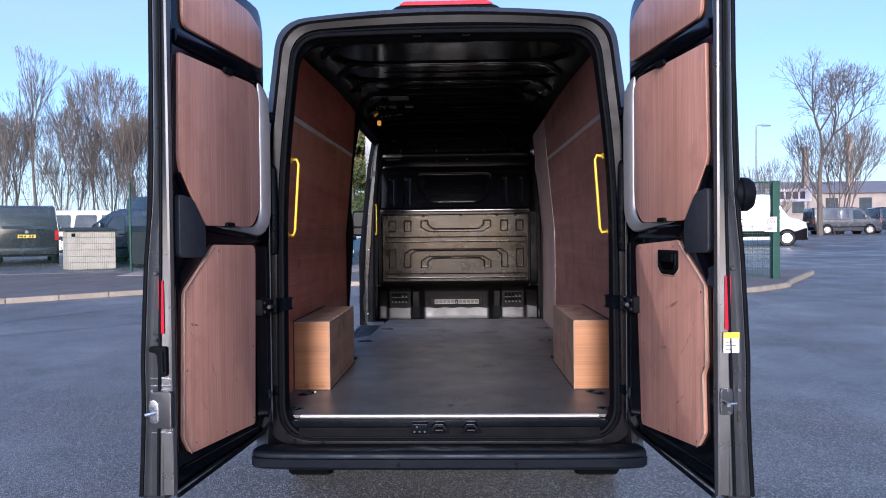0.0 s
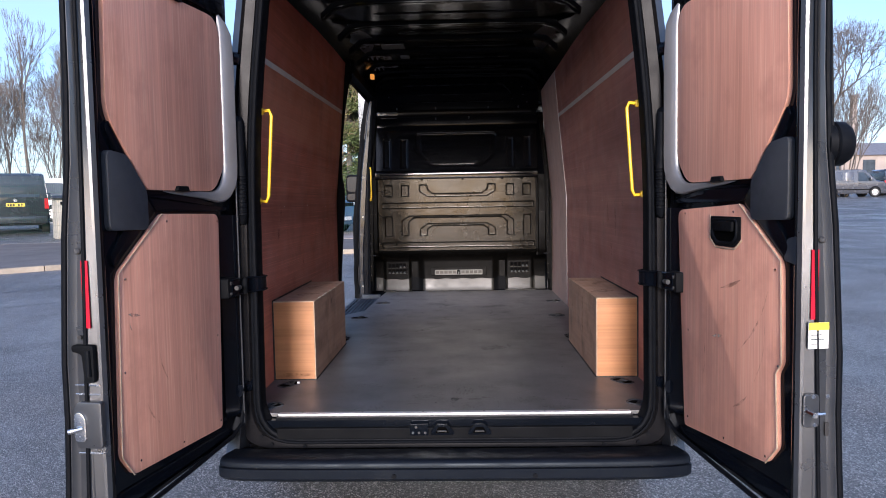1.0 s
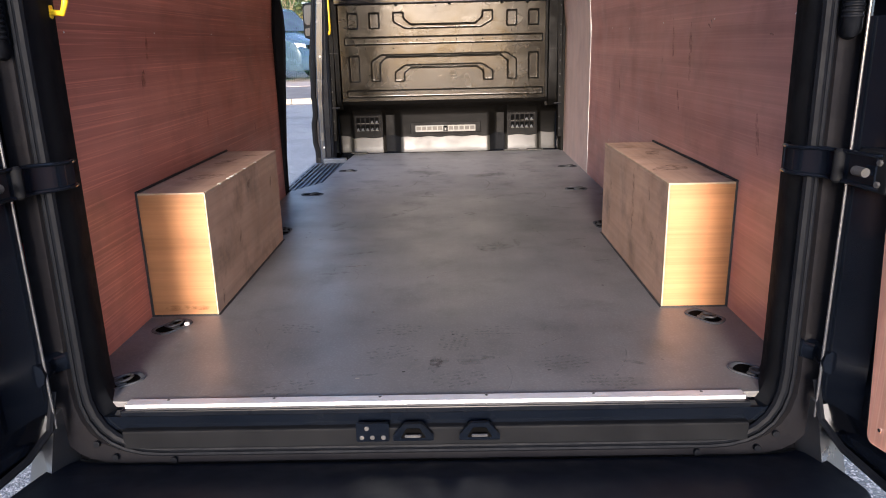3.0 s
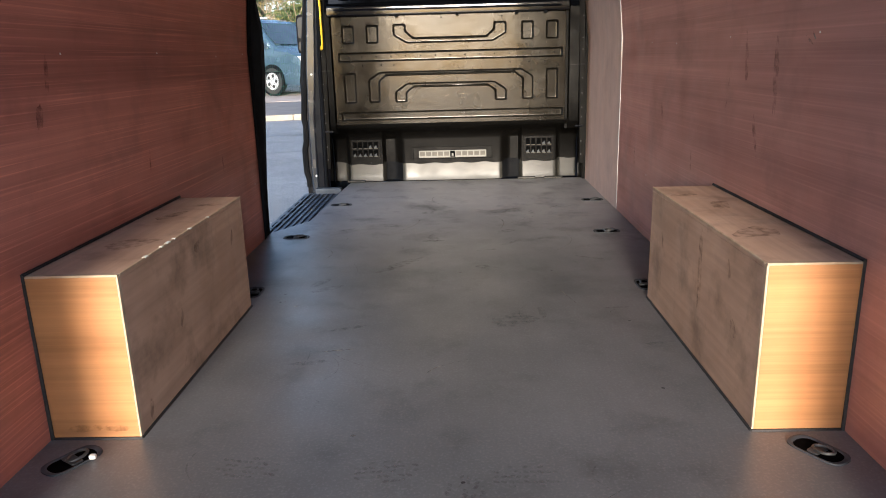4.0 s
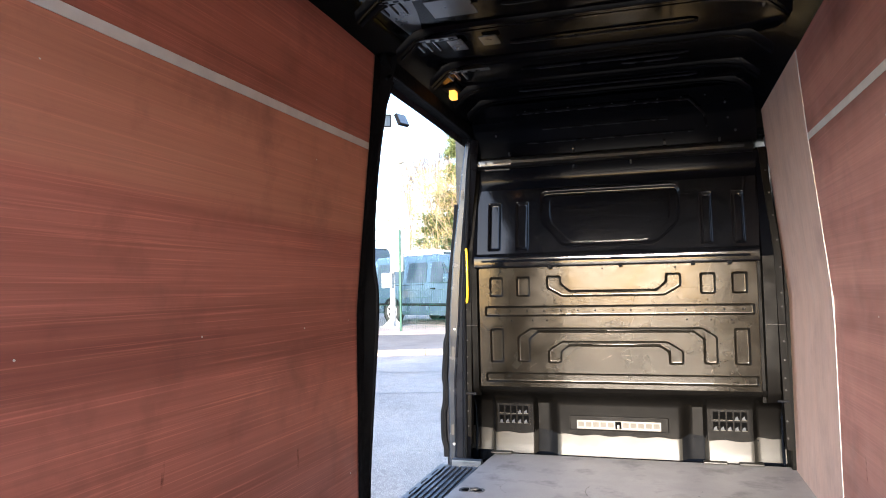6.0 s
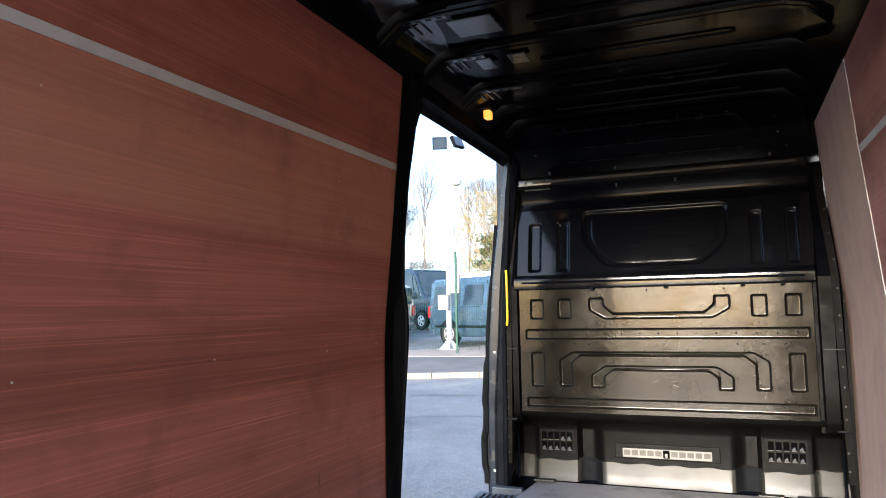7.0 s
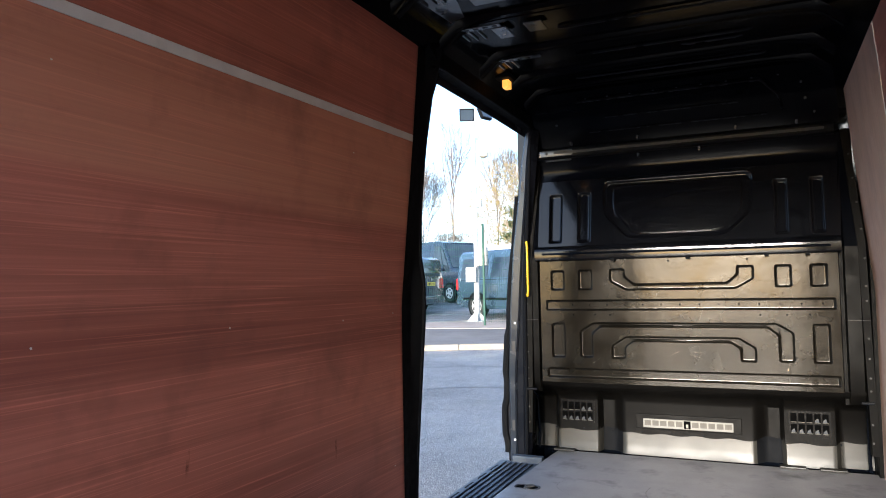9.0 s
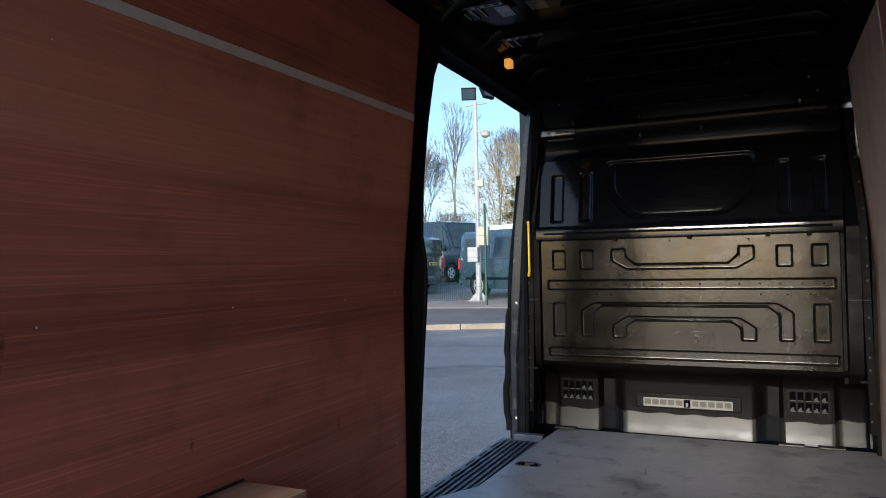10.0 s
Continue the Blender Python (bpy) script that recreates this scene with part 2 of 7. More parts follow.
# near-black for flat pieces that paint the shade inside holes, plus one latch
VOID = material("dark_hollow", (0.0015, 0.0015, 0.0015), (0.002, 0.002, 0.002), 0.9, spec=0.02)
SLOT = material("plate_slots", (0.085, 0.08, 0.07), (0.11, 0.104, 0.092), 0.7, scale=30, spec=0.1)
PLATE_WHITE = material("plate_white", (0.19, 0.187, 0.172), (0.23, 0.227, 0.21), 0.55, scale=20, spec=0.1)


def smear_material(name, colour, strength):
    """Dirt that lets the board show through in patches."""
    m = material(name, tuple(c * 0.8 for c in colour), colour, 0.7, scale=20, spec=0.2)
    n, l = m.node_tree.nodes, m.node_tree.links
    tc, ns, mr = n.new("ShaderNodeTexCoord"), n.new("ShaderNodeTexNoise"), n.new("ShaderNodeMapRange")
    ns.inputs["Scale"].default_value, ns.inputs["Detail"].default_value = 45, 5
    mr.inputs[1].default_value, mr.inputs[2].default_value, mr.inputs[3].default_value, mr.inputs[4].default_value = 0.38, 0.66, 0.0, strength
    l.new(tc.outputs["Object"], ns.inputs["Vector"]), l.new(ns.outputs["Fac"], mr.inputs[0]), l.new(mr.outputs[0], n["Principled BSDF"].inputs["Alpha"])
    return m


SMEAR = smear_material("dark_smear", (0.07, 0.035, 0.027), 0.42)
BOOT = smear_material("boot_dirt", (0.040, 0.037, 0.034), 0.26)
PALE_SMEAR = smear_material("pale_scrape", (0.42, 0.38, 0.33), 0.8)

# ---- mesh tools ----
def part(name, bm, mat, parent=None, label="", smooth=False):
    """Link a bmesh as one mesh object under a thing or a part."""
    bmesh.ops.recalc_face_normals(bm, faces=bm.faces)
    me = bpy.data.meshes.new(name)
    bm.to_mesh(me)
    bm.free()
    me.materials.append(mat)
    return attach(name, me, parent, label, smooth)


def attach(name, me, parent=None, label="", smooth=False):
    if smooth:
        me.polygons.foreach_set("use_smooth", [True] * len(me.polygons))
        me.set_sharp_from_angle(angle=radians(38))
    ob = new(name, me)
    ob.parent = parent
    if label:
        ob["label"] = label
    return ob


def thing(name, label, category, at=(0, 0, 0), group="", kind="", turn=0.0):
    ob = new(name)
    ob.empty_display_size = 0.1
    ob.matrix_world = pose(*at, 0, 0, turn)
    return tagged(ob, label, category, group, kind)


def bevelled(bm, geom_faces, width, segments=2):
    edges = list({e for f in geom_faces for e in f.edges})
    if width > 0:
        bmesh.ops.bevel(bm, geom=edges, offset=width, segments=segments, affect="EDGES", profile=0.6)


def box(x0, x1, y0, y1, z0, z1, bevel=0.0, bm=None, segments=2):
    own = bmesh.new()
    vs = [own.verts.new((x, y, z)) for x in (x0, x1) for y in (y0, y1) for z in (z0, z1)]
    for a, b, c, d in ((0, 1, 3, 2), (4, 6, 7, 5), (0, 4, 5, 1), (2, 3, 7, 6), (0, 2, 6, 4), (1, 5, 7, 3)):
        own.faces.new((vs[a], vs[b], vs[c], vs[d]))
    bmesh.ops.recalc_face_normals(own, faces=own.faces)
    bevelled(own, list(own.faces), bevel, segments)
    return joined(bm, own)


def joined(bm, own):
    if bm is None:
        return own
    me = bpy.data.meshes.new("tmp")
    own.to_mesh(me)
    own.free()
    bm.from_mesh(me)
    bpy.data.meshes.remove(me)
    return bm


def prism(poly, place, d0, d1, bevel=0.0, bm=None, segments=2):
    """A polygon of (a, b) drawn out from depth d0 to d1; place(a, b, d) gives the point."""
    own = bmesh.new()
    lo = [own.verts.new(place(a, b, d0)) for a, b in poly]
    hi = [own.verts.new(place(a, b, d1)) for a, b in poly]
    k = len(poly)
    own.faces.new(lo[::-1])
    top = own.faces.new(hi)
    for i in range(k):
        own.faces.new((lo[i], lo[(i + 1) % k], hi[(i + 1) % k], hi[i]))
    bmesh.ops.recalc_face_normals(own, faces=own.faces)
    if bevel:
        bmesh.ops.bevel(own, geom=list(top.edges), offset=bevel, segments=segments, affect="EDGES", profile=0.6)
    return joined(bm, own)


def rounded(points, radius, steps=5):
    """A polygon with rounded corners; radius may be one for each corner."""
    out, k = [], len(points)
    for i in range(k):
        p, a, b = Vector(points[i]), Vector(points[i - 1]), Vector(points[(i + 1) % k])
        r = radius[i] if isinstance(radius, (list, tuple)) else radius
        u, v = (a - p), (b - p)
        r = min(r, u.length * 0.48, v.length * 0.48)
        if r < 1e-4:
            out.append((p.x, p.y))
            continue
        s, e = p + u.normalized() * r, p + v.normalized() * r
        for j in range(steps + 1):
            t = j / steps
            q = s * (1 - t) ** 2 + p * 2 * t * (1 - t) + e * t * t
            out.append((q.x, q.y))
    return out


def tube(points, radius, sides=8, closed=False, bm=None, flat=1.0):
    own = bmesh.new()
    pts = [Vector(p) for p in points]
    k, rings = len(pts), []
    for i, p in enumerate(pts):
        a = pts[i - 1] if (i or closed) else p
        b = pts[(i + 1) % k] if (i < k - 1 or closed) else p
        d = (b - a).normalized()
        ref = Vector((0, 0, 1)) if abs(d.z) < 0.95 else Vector((1, 0, 0))
        s = d.cross(ref).normalized()
        if i and flat == 1.0:
            s = (last - d * last.dot(d)).normalized()
        last = s
        w = s.cross(d)
        r = radius[i] if isinstance(radius, (list, tuple)) else radius
        rings.append([own.verts.new(p + (s * math.cos(2 * math.pi * j / sides) + w * math.sin(2 * math.pi * j / sides) * flat) * r) for j in range(sides)])
    for i in range(k if closed else k - 1):
        a, b = rings[i], rings[(i + 1) % k]
        for j in range(sides):
            own.faces.new((a[j], a[(j + 1) % sides], b[(j + 1) % sides], b[j]))
    if not closed:
        own.faces.new(rings[0][::-1]), own.faces.new(rings[-1])
    bmesh.ops.recalc_face_normals(own, faces=own.faces)
    return joined(bm, own)


def loft(loops, closed=True, cap=False, bm=None):
    """Skin between loops of points with the same count."""
    own = bmesh.new()
    rings = [[own.verts.new(p) for p in lp] for lp in loops]
    k = len(rings[0])
    for a, b in zip(rings, rings[1:]):
        for j in range(k if closed else k - 1):
            own.faces.new((a[j], a[(j + 1) % k], b[(j + 1) % k], b[j]))
    if cap:
        own.faces.new(rings[0][::-1]), own.faces.new(rings[-1])
    bmesh.ops.recalc_face_normals(own, faces=own.faces)
    return joined(bm, own)


def disc(centre, axis, radius, depth, sides=24, bevel=0.0, bm=None):
    """A round plate; axis is 'x', 'y' or 'z'."""
    poly = [(radius * math.cos(2 * math.pi * i / sides), radius * math.sin(2 * math.pi * i / sides)) for i in range(sides)]
    c = centre
    place = {"x": lambda a, b, d: (c[0] + d, c[1] + a, c[2] + b), "y": lambda a, b, d: (c[0] + a, c[1] + d, c[2] + b),
             "z": lambda a, b, d: (c[0] + a, c[1] + b, c[2] + d)}[axis]
    return prism(poly, place, 0, depth, bevel, bm)


def shared(name, me, parent, m):
    """One more piece on a mesh that its fellows share."""
    ob = new(name, me)
    ob.parent = parent
    ob.matrix_local = m
    return ob


def as_mesh(name, bm, mat, smooth=False):
    bmesh.ops.recalc_face_normals(bm, faces=bm.faces)
    me = bpy.data.meshes.new(name)
    bm.to_mesh(me)
    bm.free()
    me.materials.append(mat)
    if smooth:
        me.polygons.foreach_set("use_smooth", [True] * len(me.polygons))
        me.set_sharp_from_angle(angle=radians(38))
    return me


F = 0.62  # height of the load floor
SLOPE = 0.0265  # the yard rises gently ahead


def ground_z(y):
    return SLOPE * y


XY = lambda a, b, d: (a, b, d)
XZ = lambda a, b, d: (a, d, b)
YZ = lambda a, b, d: (d, a, b)

# ---- the panel van ----
van = thing("panel_van", "dark grey panel van with open rear doors and plywood-lined load space", "van")


def wall_x(z):
    """Half width of the lining at a height."""
    if z < 1.5:
        return 0.885
    if z < 2.15:
        return 0.885 - 0.062 * (z - 1.5) / 0.65
    return 0.823 - 0.03 * (z - 2.15) / 0.35


def lining(name, s, y0, y1, z0, z1, mat, label, thick=0.009, parent=None, tip=(0.0, 0.0)):
    """A ply sheet that follows the side wall; tip says how far its lower and upper edges follow the joint, which falls gently to the tail."""
    rows = max(2, int((z1 - z0) / 0.12))
    bm = bmesh.new()
    rings = []
    for i in range(rows + 1):
        z = z0 + (z1 - z0) * i / rows
        x, fall = s * wall_x(z), 0.0118 * (tip[0] + (tip[1] - tip[0]) * i / rows)
        a, b = z + fall * (y0 - 2.4), z + fall * (y1 - 2.4)
        rings.append([bm.verts.new((x, y0, a)), bm.verts.new((x, y1, b)), bm.verts.new((x + s * thick, y1, b)), bm.verts.new((x + s * thick, y0, a))])
    for a, b in zip(rings, rings[1:]):
        for j in range(4):
            bm.faces.new((a[j], a[(j + 1) % 4], b[(j + 1) % 4], b[j]))
    bm.faces.new(rings[0]), bm.faces.new(rings[-1][::-1])
    return part(name, bm, mat, parent or van, label, smooth=True)


# load floor, cut away at the side step
outline = [(-0.89, 0.0), (0.89, 0.0), (0.895, 3.93), (-0.70, 3.93), (-0.715, 3.66), (-0.745, 2.76), (-0.80, 2.66), (-0.89, 2.50)]
load_floor = part("load_floor", prism(outline, XY, F - 0.014, F, 0.002), FLOOR, van, "worn grey-brown plywood load floor with boot marks, daylight painted in at the front")
part("sub_floor", prism([(-0.93, -0.04), (0.93, -0.04), (0.93, 4.02), (-0.705, 4.02), (-0.72, 3.66), (-0.75, 2.78), (-0.93, 2.46)], XY, F - 0.05, F - 0.018), BLACK, van)


def tie_down(x, y, turn=0.0):
    """A sunken lashing eye: oval dish, raised rim, folded ring."""
    oval = rounded([(-0.062, -0.034), (0.062, -0.034), (0.062, 0.034), (-0.062, 0.034)], 0.033)
    c, s = math.cos(radians(turn)), math.sin(radians(turn))
    put = lambda a, b, d: (x + a * c - b * s, y + a * s + b * c, F + d)
    at = lambda k: lambda a, b, d: put(a * k, b * k, d)
    rim = lambda k, d: [put(a * k, b * k, d) for a, b in oval]
    dish = part("tie_down_dish", loft([rim(1.0, 0.0004), rim(0.99, 0.0034), rim(0.90, 0.0040), rim(0.84, 0.0022), rim(0.80, 0.0008)]), GREY_COVER, load_floor, "black oval lashing dish", smooth=True)
    part("dish_well", prism(oval, at(0.83), 0.0002, 0.0007), VOID, dish)
    part("dish_bridge", prism(rounded([(-0.012, -0.024), (0.012, -0.024), (0.012, 0.024), (-0.012, 0.024)], 0.005, 3), put, 0.0009, 0.0050, 0.002), DULL, dish, "grey steel bridge")
    ring = [put(0.012 + 0.022 * math.cos(a), 0.015 * math.sin(a), 0.0075 + 0.002 * math.cos(a)) for a in [2 * math.pi * i / 18 for i in range(18)]]
    part("lashing_ring", tube(ring, 0.0036, 6, True), DULL, dish, "folded steel ring", smooth=True)


for x, y, a in ((-0.785, 0.10, 42), (0.785, 0.10, -42), (-0.79, 0.462, 58), (0.79, 0.468, -58), (-0.715, 1.575, 90), (0.715, 1.585, 90),
                (-0.738, 2.395, 0), (0.737, 2.397, 0), (-0.644, 3.15, 0), (0.806, 3.15, 0)):
    tie_down(x, y, a)

# bright sill strip with screw heads
strip = part("sill_strip", box(-0.715, 0.715, -0.026, 0.004, F - 0.006, F + 0.004, 0.002), ALU, van, "scuffed aluminium sill strip")
for i in range(6):
    x = -0.62 + 1.24 * i / 5
    part("screw_head", disc((x, -0.004, F + 0.004), "z", 0.0035, 0.001, 10), DULL, strip)

# side linings
left_low = lining("side_lining", -1, 0.10, 2.385, F, 2.131, PLY_LEAF, "red-brown plywood side lining with scuffs and screw heads", tip=(0, 1))
lining("upper_lining", -1, 0.10, 2.385, 2.159, 2.54, PLY_WALL, "red-brown plywood lining below the roof", tip=(1, 3.4))
lining("seam_strip", -1, 0.10, 2.38, 2.132, 2.158, SEAM, "pale joint strip", 0.006, tip=(1, 1))
right_low = lining("side_lining", 1, 0.10, 2.875, F, 2.131, PLY_DULL, "red-brown plywood side lining with scuffs and screw heads", tip=(0, 1))
lining("upper_lining", 1, 0.10, 2.875, 2.159, 2.54, PLY_DULL, "red-brown plywood lining below the roof", tip=(1, 3.4))
lining("seam_strip", 1, 0.10, 2.875, 2.132, 2.158, SEAM, "pale joint strip", 0.006, tip=(1, 1))
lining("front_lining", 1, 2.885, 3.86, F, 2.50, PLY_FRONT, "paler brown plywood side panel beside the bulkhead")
part("edge_strip", loft([[(wall_x(z) - 0.002, 2.8765, z), (wall_x(z) - 0.002, 2.8815, z), (wall_x(z) + 0.004, 2.8815, z), (wall_x(z) + 0.004, 2.8765, z)] for z in [F + 0.1566 * i for i in range(13)]]), SEAM, van, "white panel edge")
for s, low in ((-1, left_low), (1, right_low)):
    for y, z in ((0.846, 1.466), (1.40, 1.47), (1.95, 1.46), (0.846, 2.02), (1.95, 2.02), (1.5, 0.95), (2.30, 1.47), (0.3, 1.46), (2.3, 0.9)):
        part("screw_head", disc((s * (wall_x(z) - 0.0005), y, z), "x", 0.0026, -s * 0.0012, 8), WHITE, low)

# plywood wheel boxes
def wheel_box(s, y0, y1, x0, top):
    wb = new("wheel_box")
    wb.parent = van
    wb["label"] = "plywood box over the wheel arch, pale edges"
    x1 = 0.884
    part("top_panel", box(min(s * x0, s * x1), max(s * x0, s * x1), y0 + 0.012, y1, top - 0.012, top, 0.001), PLY_SIDE, wb, "stained tan plywood top")
    part("side_panel", box(min(s * x0, s * (x0 + 0.012)), max(s * x0, s * (x0 + 0.012)), y0 + 0.012, y1 - 0.0125, F + 0.001, top - 0.0125, 0.001), PLY_SIDE, wb, "scuffed tan plywood side")
    part("end_panel", box(min(s * (x0 + 0.004), s * x1), max(s * (x0 + 0.004), s * x1), y0, y0 + 0.0115, F + 0.001, top - 0.004, 0.001), PLY_END, wb, "orange plywood end")
    part("front_panel", box(min(s * x0, s * x1), max(s * x0, s * x1), y1 - 0.012, y1 - 0.0005, F + 0.001, top - 0.0125, 0.001), PLY_SIDE, wb)
    part("edge", box(min(s * (x0 - 0.001), s * (x0 + 0.0035)), max(s * (x0 - 0.001), s * (x0 + 0.0035)), y0 - 0.001, y0 + 0.0115, F + 0.001, top - 0.004, 0.001), PLY_EDGE, wb, "raw plywood edge")
    part("edge", box(min(s * x0, s * x1), max(s * x0, s * x1), y0 - 0.001, y0 + 0.0115, top - 0.0038, top + 0.0015, 0.001), PLY_EDGE, wb, "raw plywood edge")
    part("edge", box(min(s * (x0 - 0.001), s * (x0 + 0.004)), max(s * (x0 - 0.001), s * (x0 + 0.004)), y0 + 0.012, y1 - 0.001, top - 0.004, top + 0.001, 0.001), PLY_EDGE, wb, "raw plywood edge")
    w = wall_x(1.0)
    part("sealant_bead", tube([(s * (w - 0.002), y0 - 0.004, F), (s * (w - 0.002), y0 - 0.004, top + 0.004), (s * (w - 0.002), y1, top + 0.004)], 0.0045, 6), SEALANT, wb, "black sealant line")
    part("sealant_bead", tube([(s * (x0 - 0.002), y0 - 0.003, F), (s * w, y0 - 0.003, F)], 0.004, 6), SEALANT, wb)
    part("sealant_bead", tube([(s * (x0 - 0.002), y0 - 0.003, F), (s * (x0 - 0.002), y1, F)], 0.004, 6), SEALANT, wb)


wheel_box(-1, 0.555, 1.432, 0.680, 1.005)
wheel_box(1, 0.553, 1.450, 0.686, 1.003)

# tail frame round the opening: nested loops from the outer skin to the inner jamb
def tail_loop(xb, xm, xt, zb, zt, rb, rt, y, n=7):
    pts = [(-xb, zb), (xb, zb), (xm, 1.75), (xt, zt), (-xt, zt), (-xm, 1.75)]
    return [(a, y, b) for a, b in rounded(pts, [rb, rb, 0.6, rt, rt, 0.6], n)]


def with_crown(loop, rise):
    """Divide the long top edge and raise its middle a little."""
    out = []
    for (x, y, z), (u, v, w) in zip(loop, loop[1:] + loop[:1]):
        steps = 12 if z > 2.2 and w > 2.2 and abs(u - x) > 0.4 else 1
        out += [(x + (u - x) * i / steps, y, z + (w - z) * i / steps) for i in range(steps)]
    return [(x, y, z + (rise * max(0, 1 - (x / 0.75) ** 2) if z > 2.2 else 0)) for x, y, z in out]


outer0 = with_crown(tail_loop(0.965, 0.905, 0.805, 0.50, 2.525, 0.06, 0.14, 0.06), 0.046)
outer_mid = with_crown(tail_loop(0.945, 0.90, 0.80, 0.492, 2.520, 0.07, 0.135, -0.012), 0.046)
outer1 = with_crown(tail_loop(0.90, 0.868, 0.772, 0.488, 2.495, 0.08, 0.13, -0.034), 0.045)
groove = with_crown(tail_loop(0.882, 0.853, 0.763, 0.490, 2.484, 0.10, 0.13, -0.018), 0.043)
mid0 = with_crown(tail_loop(0.866, 0.843, 0.754, 0.494, 2.474, 0.14, 0.13, -0.0585), 0.042)
mid1 = with_crown(tail_loop(0.820, 0.803, 0.722, 0.512, 2.449, 0.17, 0.13, -0.0545), 0.034)
mid2 = with_crown(tail_loop(0.80, 0.79, 0.712, 0.522, 2.437, 0.17, 0.13, -0.01), 0.024)
part("quarter_panel", loft([outer0, outer_mid, outer1]), BODY, van, "dark grey painted body corner", smooth=True)
part("tail_frame", loft([outer1, groove, mid0, mid1, mid2]), FRAME, van, "glossy black door frame", smooth=True)
seal0 = with_crown(tail_loop(0.79, 0.783, 0.705, 0.524, 2.428, 0.17, 0.13, -0.047), 0.016)
part("door_seal", tube(seal0, 0.011, 8, True), RUBBER, van, "black rubber door seal", smooth=True)
part("seal_lip", tube(with_crown(tail_loop(0.803, 0.793, 0.715, 0.513, 2.439, 0.175, 0.13, -0.055), 0.022), 0.005, 6, True), RUBBER, van, "thin lip of the door seal", smooth=True)
jamb0 = with_crown(tail_loop(0.785, 0.778, 0.70, 0.530, 2.424, 0.17, 0.13, -0.036), 0.014)
jamb1 = with_crown(tail_loop(0.772, 0.768, 0.690, 0.545, 2.408, 0.16, 0.13, 0.0), 0.012)
jamb2 = with_crown(tail_loop(0.800, 0.790, 0.715, 0.580, 2.420, 0.08, 0.13, 0.10), 0.014)
jamb3 = with_crown(tail_loop(0.90, 0.885, 0.785, 0.560, 2.500, 0.05, 0.15, 0.13), 0.040)
part("inner_jamb", loft([jamb0, jamb1, jamb2, jamb3]), PLASTIC, van, "glossy black inner frame", smooth=True)
for s in (-1, 1):
    for x, y, z in ((0.775, -0.060, 0.545), (0.735, -0.064, 0.512), (0.60, -0.064, 0.503)):
        part("frame_plug", disc((s * x, y, z), "y", 0.008, -0.004, 12, 0.001), RUBBER, van)
    part("tail_lamp", box(min(s * 0.872, s * 0.985), max(s * 0.872, s * 0.985), -0.035, 0.12, 0.575, 1.02, 0.012), RED, van, "red tail lamp behind the open door")

# header rail with its two door catches
part("header_rail", box(-0.30, 0.30, -0.012, 0.0, 2.432, 2.452, 0.003), CHROME, van, "worn bright header plate")
for x in (-0.13, 0.10):
    c = part("door_catch", box(x - 0.035, x + 0.035, -0.035, -0.0125, 2.440, 2.462, 0.004), PLASTIC, van)
    part("catch_loop", tube([(x - 0.02, -0.03, 2.442), (x - 0.015, -0.035, 2.425), (x + 0.015, -0.035, 2.425), (x + 0.02, -0.03, 2.442)], 0.004, 6), PLASTIC, c)
# third brake lamp on the roof edge
lamp = part("brake_lamp", prism(rounded([(-0.225, 2.598), (0.235, 2.598), (0.205, 2.617), (-0.195, 2.617)], 0.010), XZ, 0.045, 0.10, 0.004), RED, van, "red high brake lamp")
part("lamp_housing", prism(rounded([(-0.275, 2.572), (0.285, 2.572), (0.240, 2.599), (-0.230, 2.599)], 0.008), XZ, 0.058, 0.20, 0.004), PLASTIC, van, "raised lamp bed on the roof edge")

# sill, catches and bumper
part("sill_panel", box(-0.715, 0.715, -0.058, -0.020, 0.527, 0.574, 0.005), PLASTIC, van, "black painted sill")
part("sill_face", box(-0.722, 0.722, -0.038, -0.010, 0.575, F - 0.005, 0.003), JAMB, van, "black upper sill")
plate = part("sill_catch", prism(rounded([(-0.175, 0.545), (-0.100, 0.545), (-0.100, 0.590), (-0.175, 0.590)], 0.006), XZ, -0.068, -0.059, 0.002), BLACK, van, "black screwed catch plate")
for x, z in ((-0.162, 0.556), (-0.138, 0.556), (-0.113, 0.556), (-0.150, 0.579)):
    part("striker_bolt", disc((x, -0.068, z), "y", 0.0055, -0.003, 10, 0.001), DULL, plate)
for x, w in ((-0.045, 0.046), (0.105, 0.046)):
    c = part("sill_catch", prism(rounded([(x - w, 0.548), (x + w, 0.548), (x + w, 0.562), (x + w * 0.45, 0.590), (x - w * 0.45, 0.590), (x - w, 0.562)], 0.004), XZ, -0.072, -0.059, 0.003), BLACK, van, "black door striker housing")
    part("striker_mouth", prism(rounded([(x - w * 0.62, 0.556), (x + w * 0.62, 0.556), (x + w * 0.32, 0.580), (x - w * 0.32, 0.580)], 0.003), XZ, -0.0735, -0.0722), VOID, c)
    part("striker", tube([(x - 0.016, -0.074, 0.562), (x - 0.016, -0.086, 0.568), (x + 0.016, -0.086, 0.568), (x + 0.016, -0.074, 0.562)], 0.0035, 6), DULL, c)


def bumper_row(half, y, z, bow=0.05):
    """One line across the bumper, bowed back a little at the middle and turned in at the ends."""
    return [(half * math.sin(math.pi / 2 * (i / 14 - 1)), y - bow + bow * abs(i / 14 - 1) ** 4, z) for i in range(29)]


